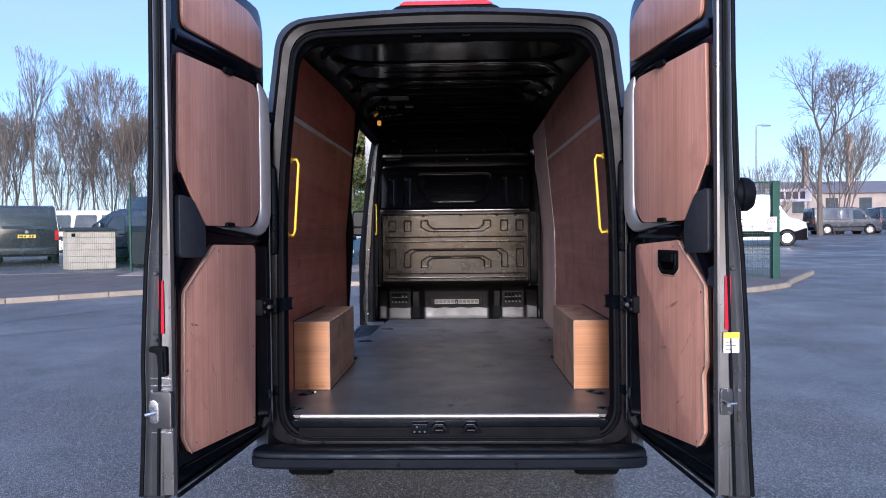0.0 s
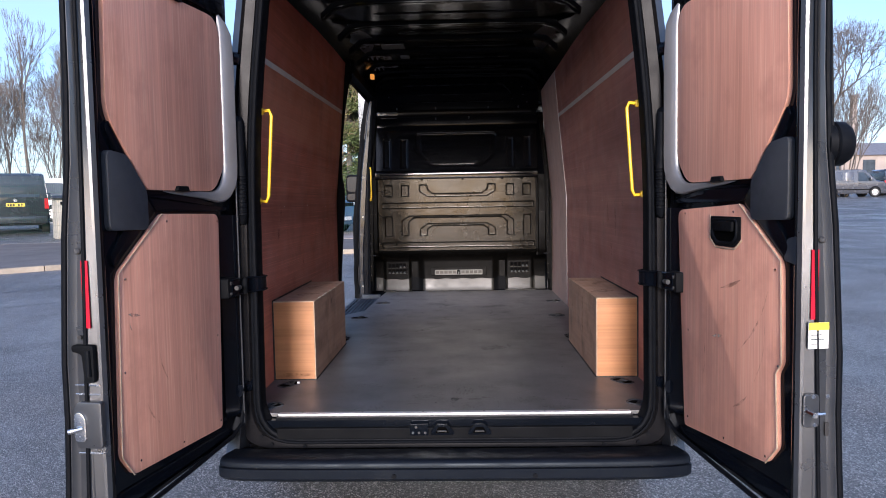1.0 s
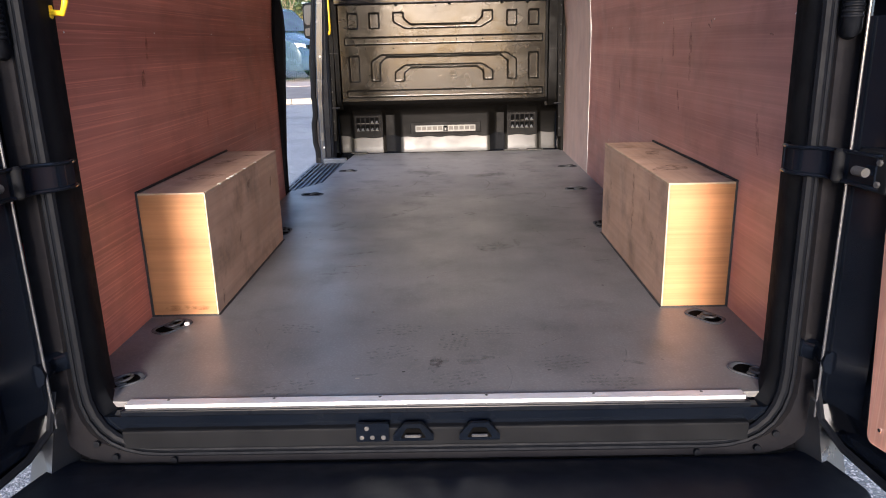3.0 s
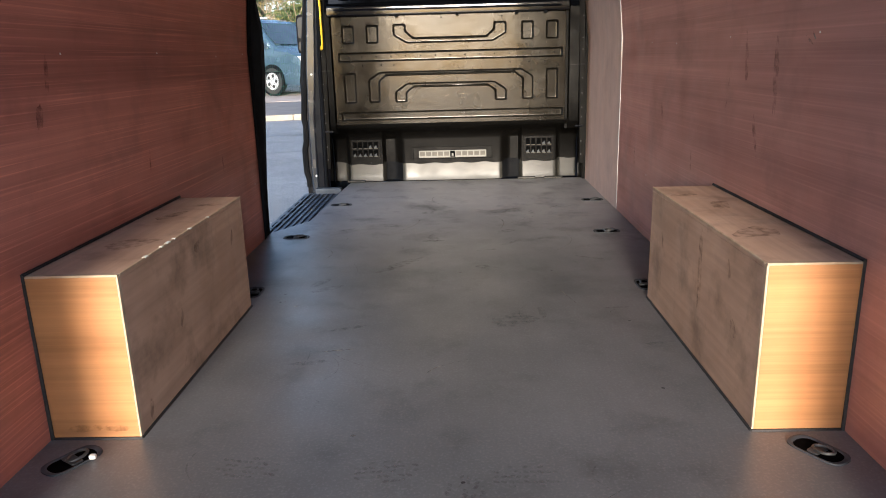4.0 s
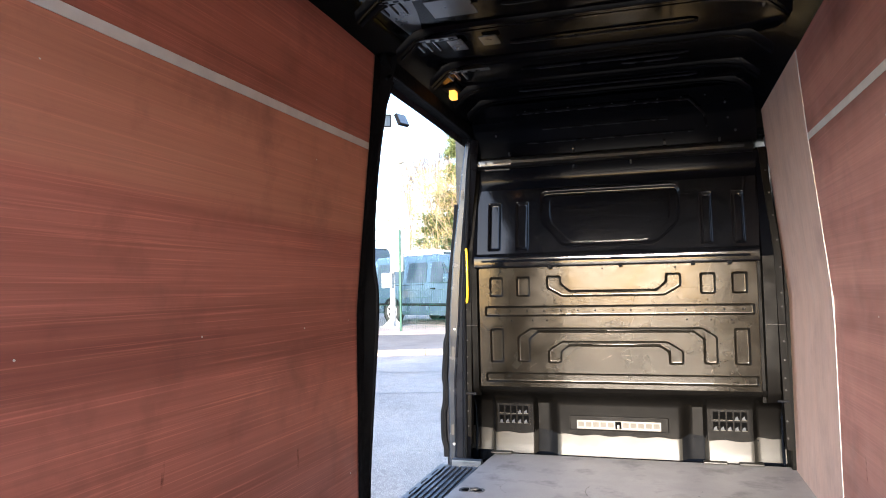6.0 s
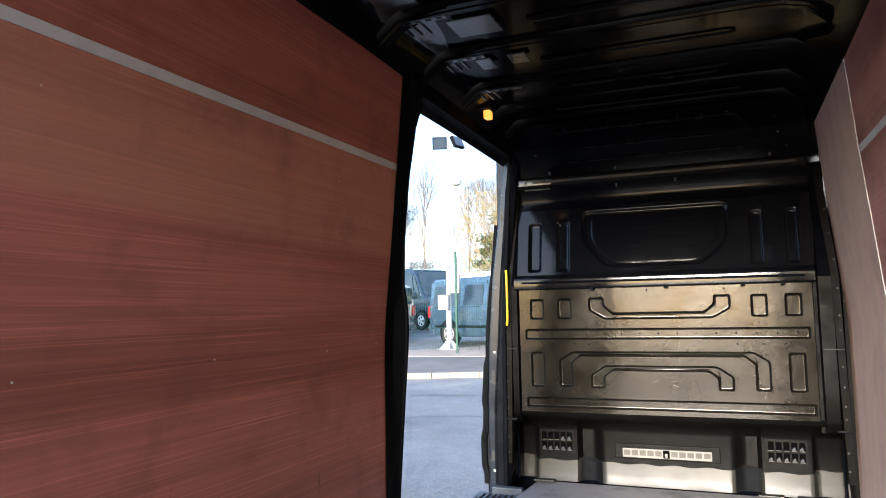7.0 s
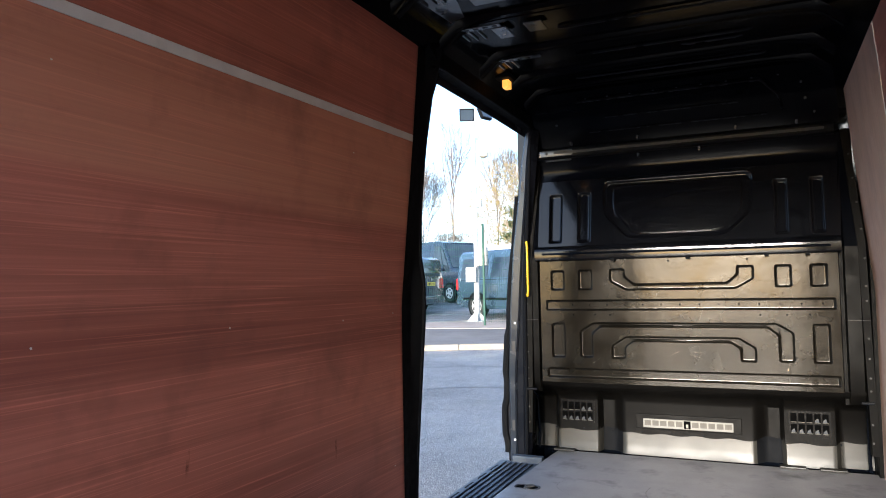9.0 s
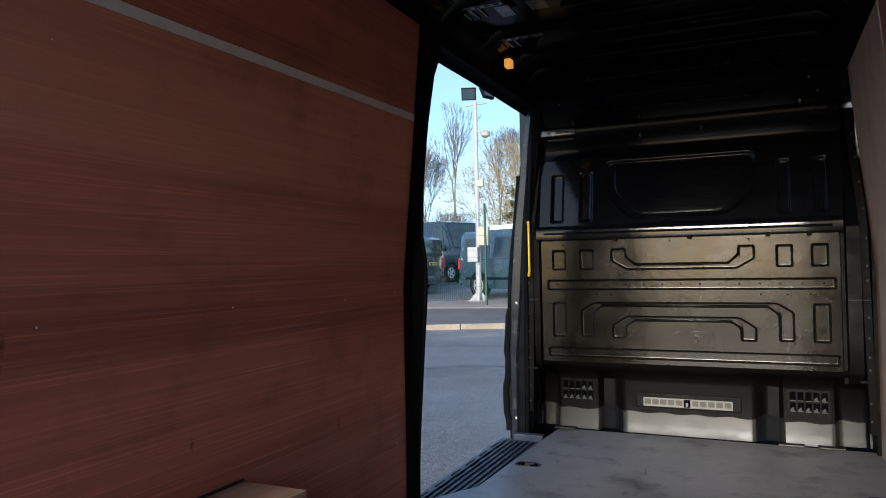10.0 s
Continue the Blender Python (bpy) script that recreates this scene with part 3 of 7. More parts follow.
part("bumper", loft([bumper_row(0.840, -0.030, 0.488, 0.03), bumper_row(0.850, -0.060, 0.503, 0.04), bumper_row(0.856, -0.13, 0.521, 0.045), bumper_row(0.862, -0.225, 0.535, 0.05), bumper_row(0.867, -0.258, 0.537, 0.05), bumper_row(0.870, -0.270, 0.533, 0.05),
                     bumper_row(0.873, -0.276, 0.524, 0.05), bumper_row(0.873, -0.276, 0.512, 0.05), bumper_row(0.869, -0.268, 0.5095, 0.05), bumper_row(0.869, -0.268, 0.5075, 0.05), bumper_row(0.877, -0.278, 0.505, 0.05), bumper_row(0.877, -0.275, 0.470, 0.05),
                     bumper_row(0.868, -0.260, 0.455, 0.05), bumper_row(0.851, -0.10, 0.42, 0.05), bumper_row(0.831, -0.02, 0.42, 0.03)], closed=False),
     BUMPER, van, "dark plastic rear bumper with a tread step", smooth=True)
for s in (-1, 1):
    part("bumper_corner", loft([[(s * x, y, z) for x, y, z in ((0.836 + 0.02 * k, -0.03, 0.49), (0.842 + 0.02 * k, -0.15 + 0.05 * k, 0.49), (0.90 + 0.01 * k, -0.13 + 0.05 * k, 0.49), (0.91, -0.02, 0.49))] for k in (0.0,)] +
                               [[(s * x, y, z) for x, y, z in ((0.840, -0.03, 0.640), (0.846, -0.085, 0.630), (0.895, -0.075, 0.630), (0.905, -0.02, 0.640))]], cap=True), BODY, van, "grey painted body corner above the bumper end")
    part("bumper_seam", box(s * 0.724 - 0.0012, s * 0.724 + 0.0012, -0.3155, -0.300, 0.47, 0.53), SEALANT, van)
for x in (-0.62, -0.215, 0.30, 0.70):
    part("parking_sensor", disc((x, -0.330 + 0.05 * abs(x / 0.9) ** 4, 0.480), "y", 0.009, 0.012, 14, 0.002), PLASTIC, van)

# yellow grab handles
def grab(x, y, z0, z1, out, tip=0.0):
    ox, oy = out
    g = part("grab_handle", tube([(x, y, z0), (x + ox * 0.8, y + oy * 0.8, z0 - 0.004), (x + ox, y + oy, z0 + 0.018), (x + ox + tip, y + oy, z1 - 0.018), (x + ox * 0.8 + tip, y + oy * 0.8, z1 + 0.004), (x + tip, y, z1)],
                                  0.0068, 10), YELLOW, van, "bright yellow grab handle", smooth=True)
    for z, k in ((z0, 0.0), (z1, tip)):
        part("fixing_foot", box(x + k - 0.012, x + k + 0.012, y - 0.012, y + 0.012, z - 0.014, z + 0.014, 0.004), YELLOW, g)


grab(-0.795, 0.070, 1.495, 1.86, (0.045, 0.0), 0.022)
grab(0.787, 0.070, 1.495, 1.86, (-0.045, 0.0), -0.022)
grab(-0.822, 3.775, 1.51, 1.80, (0.022, -0.04))

# roof: inner skin with cross ribs, outer skin
def roof_row(y, z, half=0.80):
    return [(half * k, y, z - 0.085 * abs(k) ** 12) for k in [i / 10 - 1 for i in range(21)]]


part("roof_lining", loft([roof_row(0.12, 2.535, 0.72), roof_row(0.5, 2.562), roof_row(2.0, 2.585), roof_row(3.98, 2.575)], closed=False), ROOF, van, "bare glossy black roof skin", smooth=True)
for y, w in ((0.55, 0.05), (1.08, 0.05), (1.60, 0.05), (2.02, 0.05), (2.41, 0.045), (2.83, 0.045), (3.19, 0.04), (3.47, 0.04)):
    zt = 2.565 + 0.015 * min(y, 2) / 2
    r = part("roof_rib", loft([[(x, y + a, z) for x, y0, z in roof_row(y, zt + b, 0.70)] for a, b in ((-w, 0.016), (-w * 0.8, -0.006), (-w * 0.7, -0.012), (-w * 0.15, -0.012), (0, -0.005), (w * 0.15, -0.012), (w * 0.7, -0.012), (w * 0.8, -0.006), (w, 0.016))], closed=False),
             ROOF, van, "black pressed roof rib", smooth=True)
for s in (-1, 1):
    part("cant_rail", loft([[(s * (0.815 - k), y, 2.46 - k), (s * (0.80 - k), y, 2.505 - k), (s * (0.765 - k), y, 2.540 - k), (s * (0.70 - k), y, 2.562 - 0.5 * k)] for y, k in ((0.14, 0.035), (0.40, 0.0), (1.2, 0.0), (2.4, 0.0), (3.76, 0.0))], closed=False), ROOF, van, "black rail between roof and side", smooth=True)
# shallow beads pressed between the ribs
for y, x0, x1 in ((0.82, -0.5, 0.5), (1.34, -0.45, 0.5), (1.82, -0.35, 0.45), (2.22, -0.25, 0.45), (2.62, -0.30, 0.42), (2.98, -0.32, 0.40), (3.05, 0.12, 0.36), (3.33, -0.40, 0.45)):
    part("roof_bead", tube([(x0, y, 2.578), (x0 + 0.03, y, 2.573), (x1 - 0.03, y, 2.573), (x1, y, 2.578)], 0.007, 6, flat=0.7), JAMB, van, smooth=True)
# slotted brackets at the rib ends; pale plates added for sky reflected in the roof
for y in (2.02, 2.42, 2.84):
    b = part("rib_bracket", box(-0.67, -0.47, y - 0.016, y + 0.012, 2.548, 2.552, 0.001), BODY, van, "slotted grey rib bracket")
    for k in range(5):
        part("bracket_slot", box(-0.655 + 0.038 * k, -0.635 + 0.038 * k, y - 0.008, y + 0.003, 2.5465, 2.5478), ROOF, b)
    for k in range(3):
        part("bracket_web", box(-0.645 + 0.035 * k, -0.637 + 0.035 * k, y + 0.013, y + 0.12, 2.548, 2.560, 0.002), BODY, b)
for x0, x1, y0, y1 in ((-0.50, -0.34, 2.09, 2.24), (-0.53, -0.47, 2.48, 2.60), (-0.40, -0.33, 2.48, 2.58), (-0.50, -0.45, 2.87, 2.90)):
    part("roof_plate", box(x0, x1, y0, y1, 2.562, 2.568, 0.002), BODY, van, "pale plate added for sky reflected in the roof skin")
AMBER = material("amber_lens", (0.8, 0.38, 0.05), (0.9, 0.5, 0.1), 0.25, scale=30, coat=0.5)
AMBER.node_tree.nodes["Principled BSDF"].inputs["Emission Color"].default_value = (1.0, 0.36, 0.04, 1)
AMBER.node_tree.nodes["Principled BSDF"].inputs["Emission Strength"].default_value = 0.35
lamp = part("cabin_lamp", box(-0.735, -0.655, 3.06, 3.20, 2.548, 2.575, 0.01), PLASTIC, van, "interior lamp with glowing amber lens")
part("lamp_lens", box(-0.705, -0.672, 3.10, 3.15, 2.508, 2.549, 0.006), AMBER, lamp, "glowing amber lens")

# ---- bulkhead between load space and cab ----
BY = 3.79
UPPER = material("satin_black", (0.0028, 0.003, 0.004), (0.0040, 0.0043, 0.0056), 0.10, scale=5, rough_var=0.03, spec=0.28, bump=0.02, bump_scale=6)


def offset(poly, d):
    """A polygon moved inwards by d, whichever way round it runs."""
    k = len(poly)
    area = sum(poly[i - 1][0] * poly[i][1] - poly[i][0] * poly[i - 1][1] for i in range(k))
    sgn, out = (1 if area > 0 else -1), []
    for i in range(k):
        p, a, b = Vector(poly[i]), Vector(poly[i - 1]), Vector(poly[(i + 1) % k])
        u, v = (p - a).normalized(), (b - p).normalized()
        n1, n2 = Vector((-u.y, u.x)) * sgn, Vector((-v.y, v.x)) * sgn
        m = n1 + n2
        m = m / max(0.3, m.length_squared / 2)
        out.append((p.x + m.x * d, p.y + m.y * d))
    return out


def rect(x0, x1, z0, z1):
    return [(x0, z0), (x1, z0), (x1, z1), (x0, z1)]


def pressed_sheet(name, rim, dents, at, mat, label, depth=0.012, wall=0.011):
    """A steel sheet with dents pressed into it; at(a, b, d) gives the point, d away from the load space."""
    bm = bmesh.new()
    for loop in [rim] + [rounded(p, r, 4) for p, r in dents]:
        vs = [bm.verts.new(at(a, b, 0.0)) for a, b in loop]
        for k in range(len(vs)):
            bm.edges.new((vs[k - 1], vs[k]))
    bmesh.ops.triangle_fill(bm, use_beauty=True, use_dissolve=False, edges=list(bm.edges))
    sheet = part(name, bm, mat, van, label)
    for p, r in dents:
        steps = [i / 6 for i in range(7)]
        bm = loft([[at(a, b, depth * (1 - math.cos(math.pi * t)) / 2) for a, b in rounded(offset(p, wall * t), r * (1 - 0.3 * t), 4)] for t in steps] + [[at(a, b, depth) for a, b in rounded(offset(p, wall + 0.004), r * 0.6, 4)]])
        count = len(rounded(p, r, 4))
        bm.verts.index_update()
        bm.faces.new(sorted(bm.verts, key=lambda v: v.index)[-count:])
        bmesh.ops.triangulate(bm, faces=[f for f in bm.faces if len(f.verts) > 4])
        part("pressing", bm, mat, sheet, smooth=True)
    return sheet


dents = [(rect(s * 0.645 - 0.04, s * 0.645 + 0.04, 1.528, 1.643), 0.012) for s in (-1, 1)]
dents += [(rect(s * 0.490 - 0.04, s * 0.490 + 0.04, 1.528, 1.643), 0.012) for s in (-1, 1)]
dents += [(rect(s * 0.647 - 0.04, s * 0.647 + 0.04, 1.158, 1.352), 0.012) for s in (-1, 1)]
dents += [([(-0.36, 1.645), (-0.36, 1.573), (-0.273, 1.523), (0.273, 1.523), (0.36, 1.573), (0.36, 1.645), (0.275, 1.645), (0.275, 1.602), (0.23, 1.562), (-0.23, 1.562), (-0.275, 1.602), (-0.275, 1.645)], 0.014),
          ([(-0.53, 1.16), (-0.53, 1.307), (-0.455, 1.355), (0.455, 1.355), (0.53, 1.307), (0.53, 1.16), (0.455, 1.16), (0.455, 1.29), (0.412, 1.326), (-0.412, 1.326), (-0.455, 1.29), (-0.455, 1.16)], 0.014),
          ([(-0.36, 1.157), (-0.36, 1.23), (-0.28, 1.282), (0.28, 1.282), (0.36, 1.23), (0.36, 1.157), (0.28, 1.157), (0.28, 1.22), (0.238, 1.25), (-0.238, 1.25), (-0.28, 1.22), (-0.28, 1.157)], 0.014),
          (rect(-0.715, 0.715, 1.417, 1.478), 0.012), (rect(-0.715, 0.721, 1.048, 1.105), 0.012)]
flat = lambda a, b, d: (a, BY + d, b)
bulkhead = pressed_sheet("bulkhead", rect(-0.745, 0.730, 1.025, 1.70), dents, flat, BULK, "black pressed-steel bulkhead with stiffening ribs")
rivet_me = as_mesh("rivet", disc((0, 0, 0), "y", 0.005, -0.003, 8, 0.001), RUBBER)
for i in range(15):
    shared("rivet", rivet_me, bulkhead, pose(-0.66 + 1.32 * i / 14, BY + 0.0115, 1.448))
for i, (x, z) in enumerate(((-0.56, 1.394), (-0.44, 1.396), (-0.36, 1.394), (0.38, 1.395), (0.50, 1.394), (0.60, 1.396), (-0.62, 1.672), (-0.05, 1.676), (0.33, 1.674))):
    shared("rivet", rivet_me, bulkhead, pose(x, BY, z))

# ledge under the upper half
part("ledge", prism(rounded([(BY - 0.030, 1.695), (BY + 0.02, 1.690), (BY + 0.02, 1.775), (BY - 0.005, 1.775), (BY - 0.030, 1.755)], 0.010), lambda a, b, d: (d, a, b), -0.765, 0.745, 0.0), UPPER, van, "black folded ledge across the bulkhead", smooth=True)
part("ledge_groove", tube([(-0.72, BY - 0.029, 1.732), (0.70, BY - 0.029, 1.728)], 0.008, 8, flat=0.8), BLACK, van, smooth=True)
for x in (-0.33, 0.05, 0.42, 0.6):
    part("ledge_clip", box(x - 0.01, x + 0.01, BY - 0.040, BY - 0.0255, 1.682, 1.700, 0.003), PLASTIC, van)

# upper half leans towards the cab
LEAN_TOP = 0.10


def upper(a, b, d):
    return (a, BY + 0.004 + LEAN_TOP * (b - 1.75) / 0.55 + d, b)


window_line = [(-0.395, 2.13), (-0.395, 1.95), (-0.265, 1.80), (0.24, 1.80), (0.365, 1.92), (0.375, 2.13)]
dents = [(rect(x0, x1, 1.79, 2.075), 0.014) for x0, x1 in ((-0.695, -0.615), (-0.534, -0.455), (0.462, 0.530), (0.622, 0.690))]
dents.append((window_line, 0.05))
up = pressed_sheet("bulkhead_top", [(-0.755, 1.72), (0.745, 1.72), (0.765, 2.15), (-0.765, 2.15)], dents, upper, UPPER, "black upper bulkhead with blanked window", 0.014, 0.018)
inner = [(a * 0.86, 1.965 + (b - 1.965) * 0.84) for a, b in window_line]
part("window_blank", prism(rounded(inner, 0.045, 5), upper, 0.0135, 0.002, 0.008, segments=3), UPPER, up, "blanked window panel", smooth=True)
# rolled top edge, slotted channel and the panel over the cab
span = [-0.765 + 1.53 * i / 10 for i in range(11)]
rows = [[(x, BY + 0.004 + a, z) for x in span] for a, z in ((0.073, 2.15), (0.080, 2.18), (0.081, 2.21), (0.074, 2.24), (0.060, 2.265), (0.052, 2.28))]
part("bulkhead_roll", loft(rows, closed=False), ROOF, van, "rolled top edge of the bulkhead", smooth=True)
bracket = part("header_bracket", prism(rounded([(BY + 0.07, 2.272), (BY + 0.036, 2.276), (BY + 0.028, 2.286), (BY + 0.030, 2.322), (BY + 0.040, 2.334), (BY + 0.07, 2.338)], 0.006, 3), lambda a, b, d: (d, a, b), -0.752, 0.742), PLASTIC, van, "long black slotted channel across the bulkhead top", smooth=True)
# channel end in paler metal: a bright reflection put into the colour
part("bracket_end", prism(rounded(rect(-0.748, -0.545, 2.288, 2.322), 0.016), XZ, BY + 0.0285, BY + 0.0255, 0.002), BODY, bracket, "rounded channel end, its bright reflection painted in", smooth=True)
part("bracket_slot", prism(rounded(rect(-0.655, 0.70, 2.298, 2.312), 0.007), XZ, BY + 0.0252, BY + 0.0235), SEALANT, bracket)
part("bracket_hole", disc((-0.695, BY + 0.0253, 2.305), "y", 0.008, -0.002, 14), SEALANT, bracket)
part("hanging_clip", box(-0.705, -0.56, BY + 0.035, BY + 0.050, 2.262, 2.270, 0.002), DULL, bracket)
rows = [[(x * w, BY + 0.06 - a, z) for x in span] for a, z, w in ((0.0, 2.335, 1.0), (0.012, 2.37, 1.0), (0.045, 2.43, 0.995), (0.11, 2.49, 0.98), (0.20, 2.535, 0.96), (0.31, 2.565, 0.94))]
part("bulkhead_header", loft(rows, closed=False), ROOF, van, "curved black panel over the cab", smooth=True)
part("header_bead", tube([(-0.47, BY - 0.17, 2.53), (0.42, BY - 0.17, 2.53), (0.50, BY - 0.05, 2.478), (0.52, BY + 0.02, 2.42)], 0.006, 6), JAMB, van, smooth=True)
for x0, x1, a, z in ((-0.35, 0.32, 0.09, 2.468), (-0.45, 0.45, 0.035, 2.405)):
    part("header_bead", tube([(x0, BY + 0.06 - a, z), (x1, BY + 0.06 - a, z)], 0.005, 6), JAMB, van, smooth=True)
for i in range(9):
    part("header_bolt", disc((-0.42 + 0.115 * i, BY - 0.185, 2.541), "z", 0.005, -0.004, 8), DULL, van)
for x, y, z in ((0.60, BY - 0.11, 2.51), (0.62, BY - 0.02, 2.45), (0.66, BY + 0.03, 2.39), (-0.62, BY - 0.02, 2.45)):
    part("header_bolt", disc((x, y, z), "y", 0.006, -0.008, 8), DULL, van)
for x, z in ((-0.555, 2.352), (-0.19, 2.352), (-0.19, 2.255), (0.12, 2.262), (0.30, 2.352), (0.58, 2.35)):
    part("clip_tab", box(x - 0.005, x + 0.005, BY + 0.022, BY + 0.060, z - 0.009, z + 0.009, 0.002), DULL, van)

# folded sides of the bulkhead: groove, post face, bolted flange
def lean(z):
    return 0.0 if z < 1.72 else 0.09 * (z - 1.72) / 0.55


for s, e, p, q, w in ((-1, 0.745, 0.757, 0.788, 0.842), (1, 0.730, 0.757, 0.815, 0.852)):
    zs = (0.965, 1.0, 1.025, 1.2, 1.45, 1.72, 2.0, 2.30)
    grow_in = {0.965: 0.045, 1.0: 0.012}
    fold = lambda z: [(s * (e - (0.0 if z < 1.72 else -0.035 * (z - 1.72) / 0.55)), BY + lean(z) + 0.001, z), (s * (e + 0.006), BY + lean(z) + 0.030, z), (s * (p - 0.006), BY + lean(z) + 0.030, z),
                      (s * p, BY + lean(z) + grow_in.get(z, 0.0) - 0.006, z), (s * q, BY + lean(z) + grow_in.get(z, 0.0) - 0.012, z), (s * (q + 0.004), BY + lean(z) + 0.02, z)]
    part("bulkhead_post", loft([fold(z) for z in zs[:6]], closed=False), FOOT_PANEL, van, "folded side post of the bulkhead", smooth=True)
    part("upper_post", loft([fold(z) for z in zs[5:]], closed=False), ROOF, van, "folded upper side post", smooth=True)
    f = part("bulkhead_flange", loft([[(s * (q - k), BY + lean(z) + 0.018, z), (s * (q + 0.006 - k), BY + lean(z) - 0.016, z), (s * (w - k), BY + lean(z) - 0.024, z), (s * (w + 0.004 - k), BY + lean(z) + 0.02, z)]
                                      for z, k in ((0.74, -0.012), (0.965, -0.006), (1.25, 0.0), (1.72, 0.008), (2.0, 0.030), (2.30, 0.050))], closed=False), FOOT_PANEL, van, "bolted black bulkhead flange", smooth=True)
    part("flange_joint", box(min(s * p, s * w), max(s * p, s * w), BY - 0.0265, BY - 0.004, 1.3665, 1.370), SEALANT, f)
    part("flange_clip", box(min(s * (q - 0.02), s * (w - 0.002)), max(s * (q - 0.02), s * (w - 0.002)), BY - 0.034, BY - 0.020, 0.978, 0.990, 0.003), JAMB, f)
    for z in (0.80, 0.885, 1.04, 1.10, 1.19, 1.285, 1.46, 1.53, 1.66, 1.80, 1.93, 2.05, 2.17):
        k = 0.0 if z < 1.72 else 0.05 * (z - 1.72) / 0.58
        part("bolt", disc((s * ((q + w) / 2 + 0.004 - k), BY - 0.021 + lean(z), z), "y", 0.005, -0.004, 8), DULL, f)
    part("foot_rod", tube([(s * (q + 0.012), BY + 0.0, 0.97), (s * (q + 0.018), BY + 0.10, 0.90), (s * (q + 0.020), BY + 0.13, 0.72), (s * (q + 0.022), BY + 0.125, F + 0.012)], 0.008, 8), BLACK, van, smooth=True)

# foot: plastic lower panel with vents, set back, over bare metal; two hollow columns beside the middle bay
LY = 3.965


def hollow(x):
    """Depth of the notches beside the middle bay, steep on the vent side, and of the hollows at the ends."""
    a = abs(x + 0.003)
    step = lambda t: max(0.0, min(1.0, t)) ** 2 * (3 - 2 * max(0.0, min(1.0, t)))
    return 0.065 * min(step((a - 0.325) / 0.07), step((0.474 - a) / 0.018)) + 0.055 * step((a - 0.70) / 0.03)


across = [-0.84 + 1.70 * i / 170 for i in range(171)]
rows = [[(x, y + hollow(x) * k, z + (0.010 * hollow(x) / 0.052 + 0.004 * math.sin(37 * x) if z < 0.8 else 0)) for x in across]
        for y, z, k in ((BY + 0.002, 1.03, 0), (BY + 0.010, 1.008, 0), (BY + 0.035, 0.990, 0), (LY - 0.05, 0.962, 0.25), (LY - 0.004, 0.92, 0.8), (LY, 0.90, 1), (LY, 0.735, 1), (LY + 0.012, 0.735, 1))]
foot = part("lower_panel", loft(rows, closed=False), FOOT_PANEL, van, "matt black lower bulkhead panel with vents", smooth=True)


def vent(x0, x1, z0, z1):
    v = part("vent_panel", box(x0 - 0.006, x1 + 0.006, LY - 0.0022, LY + 0.002, z0 - 0.006, z1 + 0.006), FOOT_PANEL, foot, "black vent grille")
    for i in range(5):
        for j in range(2):
            w, h = (x1 - x0) / 5, (z1 - z0) / 2
            part("vent_hole", box(x0 + w * i + 0.004, x0 + w * (i + 1) - 0.004, LY - 0.0034, LY - 0.0024, z0 + h * j + 0.005, z0 + h * (j + 1) - 0.005), VOID, v)
            # painted in: pale strip for light on the lip, pale piece for the cab behind
            part("hole_lip", box(x0 + w * i + 0.005, x0 + w * (i + 1) - 0.005, LY - 0.0046, LY - 0.0036, z0 + h * j + 0.004, z0 + h * j + 0.007), SLOT, v)
            if j == 0 or i in (3, 4):
                xa, za = x0 + w * i + 0.006, z0 + h * j + 0.008
                part("vent_louvre", prism([(xa, za), (xa + w * 0.55, za), (xa + w * 0.40, za + h * 0.36), (xa + w * 0.05, za + h * 0.18)], XZ, LY - 0.0044, LY - 0.0036), GREY_COVER, v)


vent(-0.685, -0.505, 0.785, 0.895)
vent(0.495, 0.675, 0.785, 0.895)
tray = part("label_plate", box(-0.27, 0.27, LY - 0.012, LY - 0.001, 0.765, 0.845, 0.004), FOOT_PANEL, foot, "white slotted plate in a black recess")
part("plate_face", box(-0.229, 0.229, LY - 0.016, LY - 0.0125, 0.774, 0.822, 0.003), PLATE_WHITE, tray, "white slotted plate")
for i in range(11):
    x = -0.205 + 0.041 * i
    if i == 5:
        part("plate_latch", box(x - 0.017, x + 0.017, LY - 0.021, LY - 0.0165, 0.778, 0.819, 0.002), VOID, tray)
        part("latch_pin", box(x - 0.006, x + 0.006, LY - 0.023, LY - 0.0212, 0.783, 0.803, 0.001), PLATE_WHITE, tray)
    else:
        part("plate_slot", box(x - 0.0165, x + 0.0165, LY - 0.0175, LY - 0.0163, 0.786, 0.814), SLOT, tray)
for i in range(10):
    shared("rivet", rivet_me, foot, pose(-0.72 + 1.44 * i / 9, LY - 0.003, 0.745))
# bare metal strip at the very foot; two notches painted black for their shade
def foot_run(x0, x1):
    k = max(6, int((x1 - x0) / 0.01))
    return loft([[(x, y + hollow(x), z) for x in [x0 + (x1 - x0) * i / k for i in range(k + 1)]]
                 for y, z in ((LY + 0.004, 0.755), (LY - 0.002, 0.675), (LY - 0.008, 0.640), (LY - 0.014, F + 0.001))], closed=False)


metal = part("metal_foot", foot_run(-0.345, 0.338), FOOT_METAL, van, "bare grey metal at the bulkhead foot", smooth=True)
for x0, x1 in ((-0.86, -0.462), (0.456, 0.865)):
    part("metal_foot", foot_run(x0, x1), FOOT_METAL, van, "bare grey metal at the bulkhead foot", smooth=True)
for x0, x1 in ((-0.462, -0.345), (0.338, 0.456)):
    part("notch_liner", foot_run(x0, x1), PLASTIC, van, "notch in the bulkhead foot, its shade painted black", smooth=True)
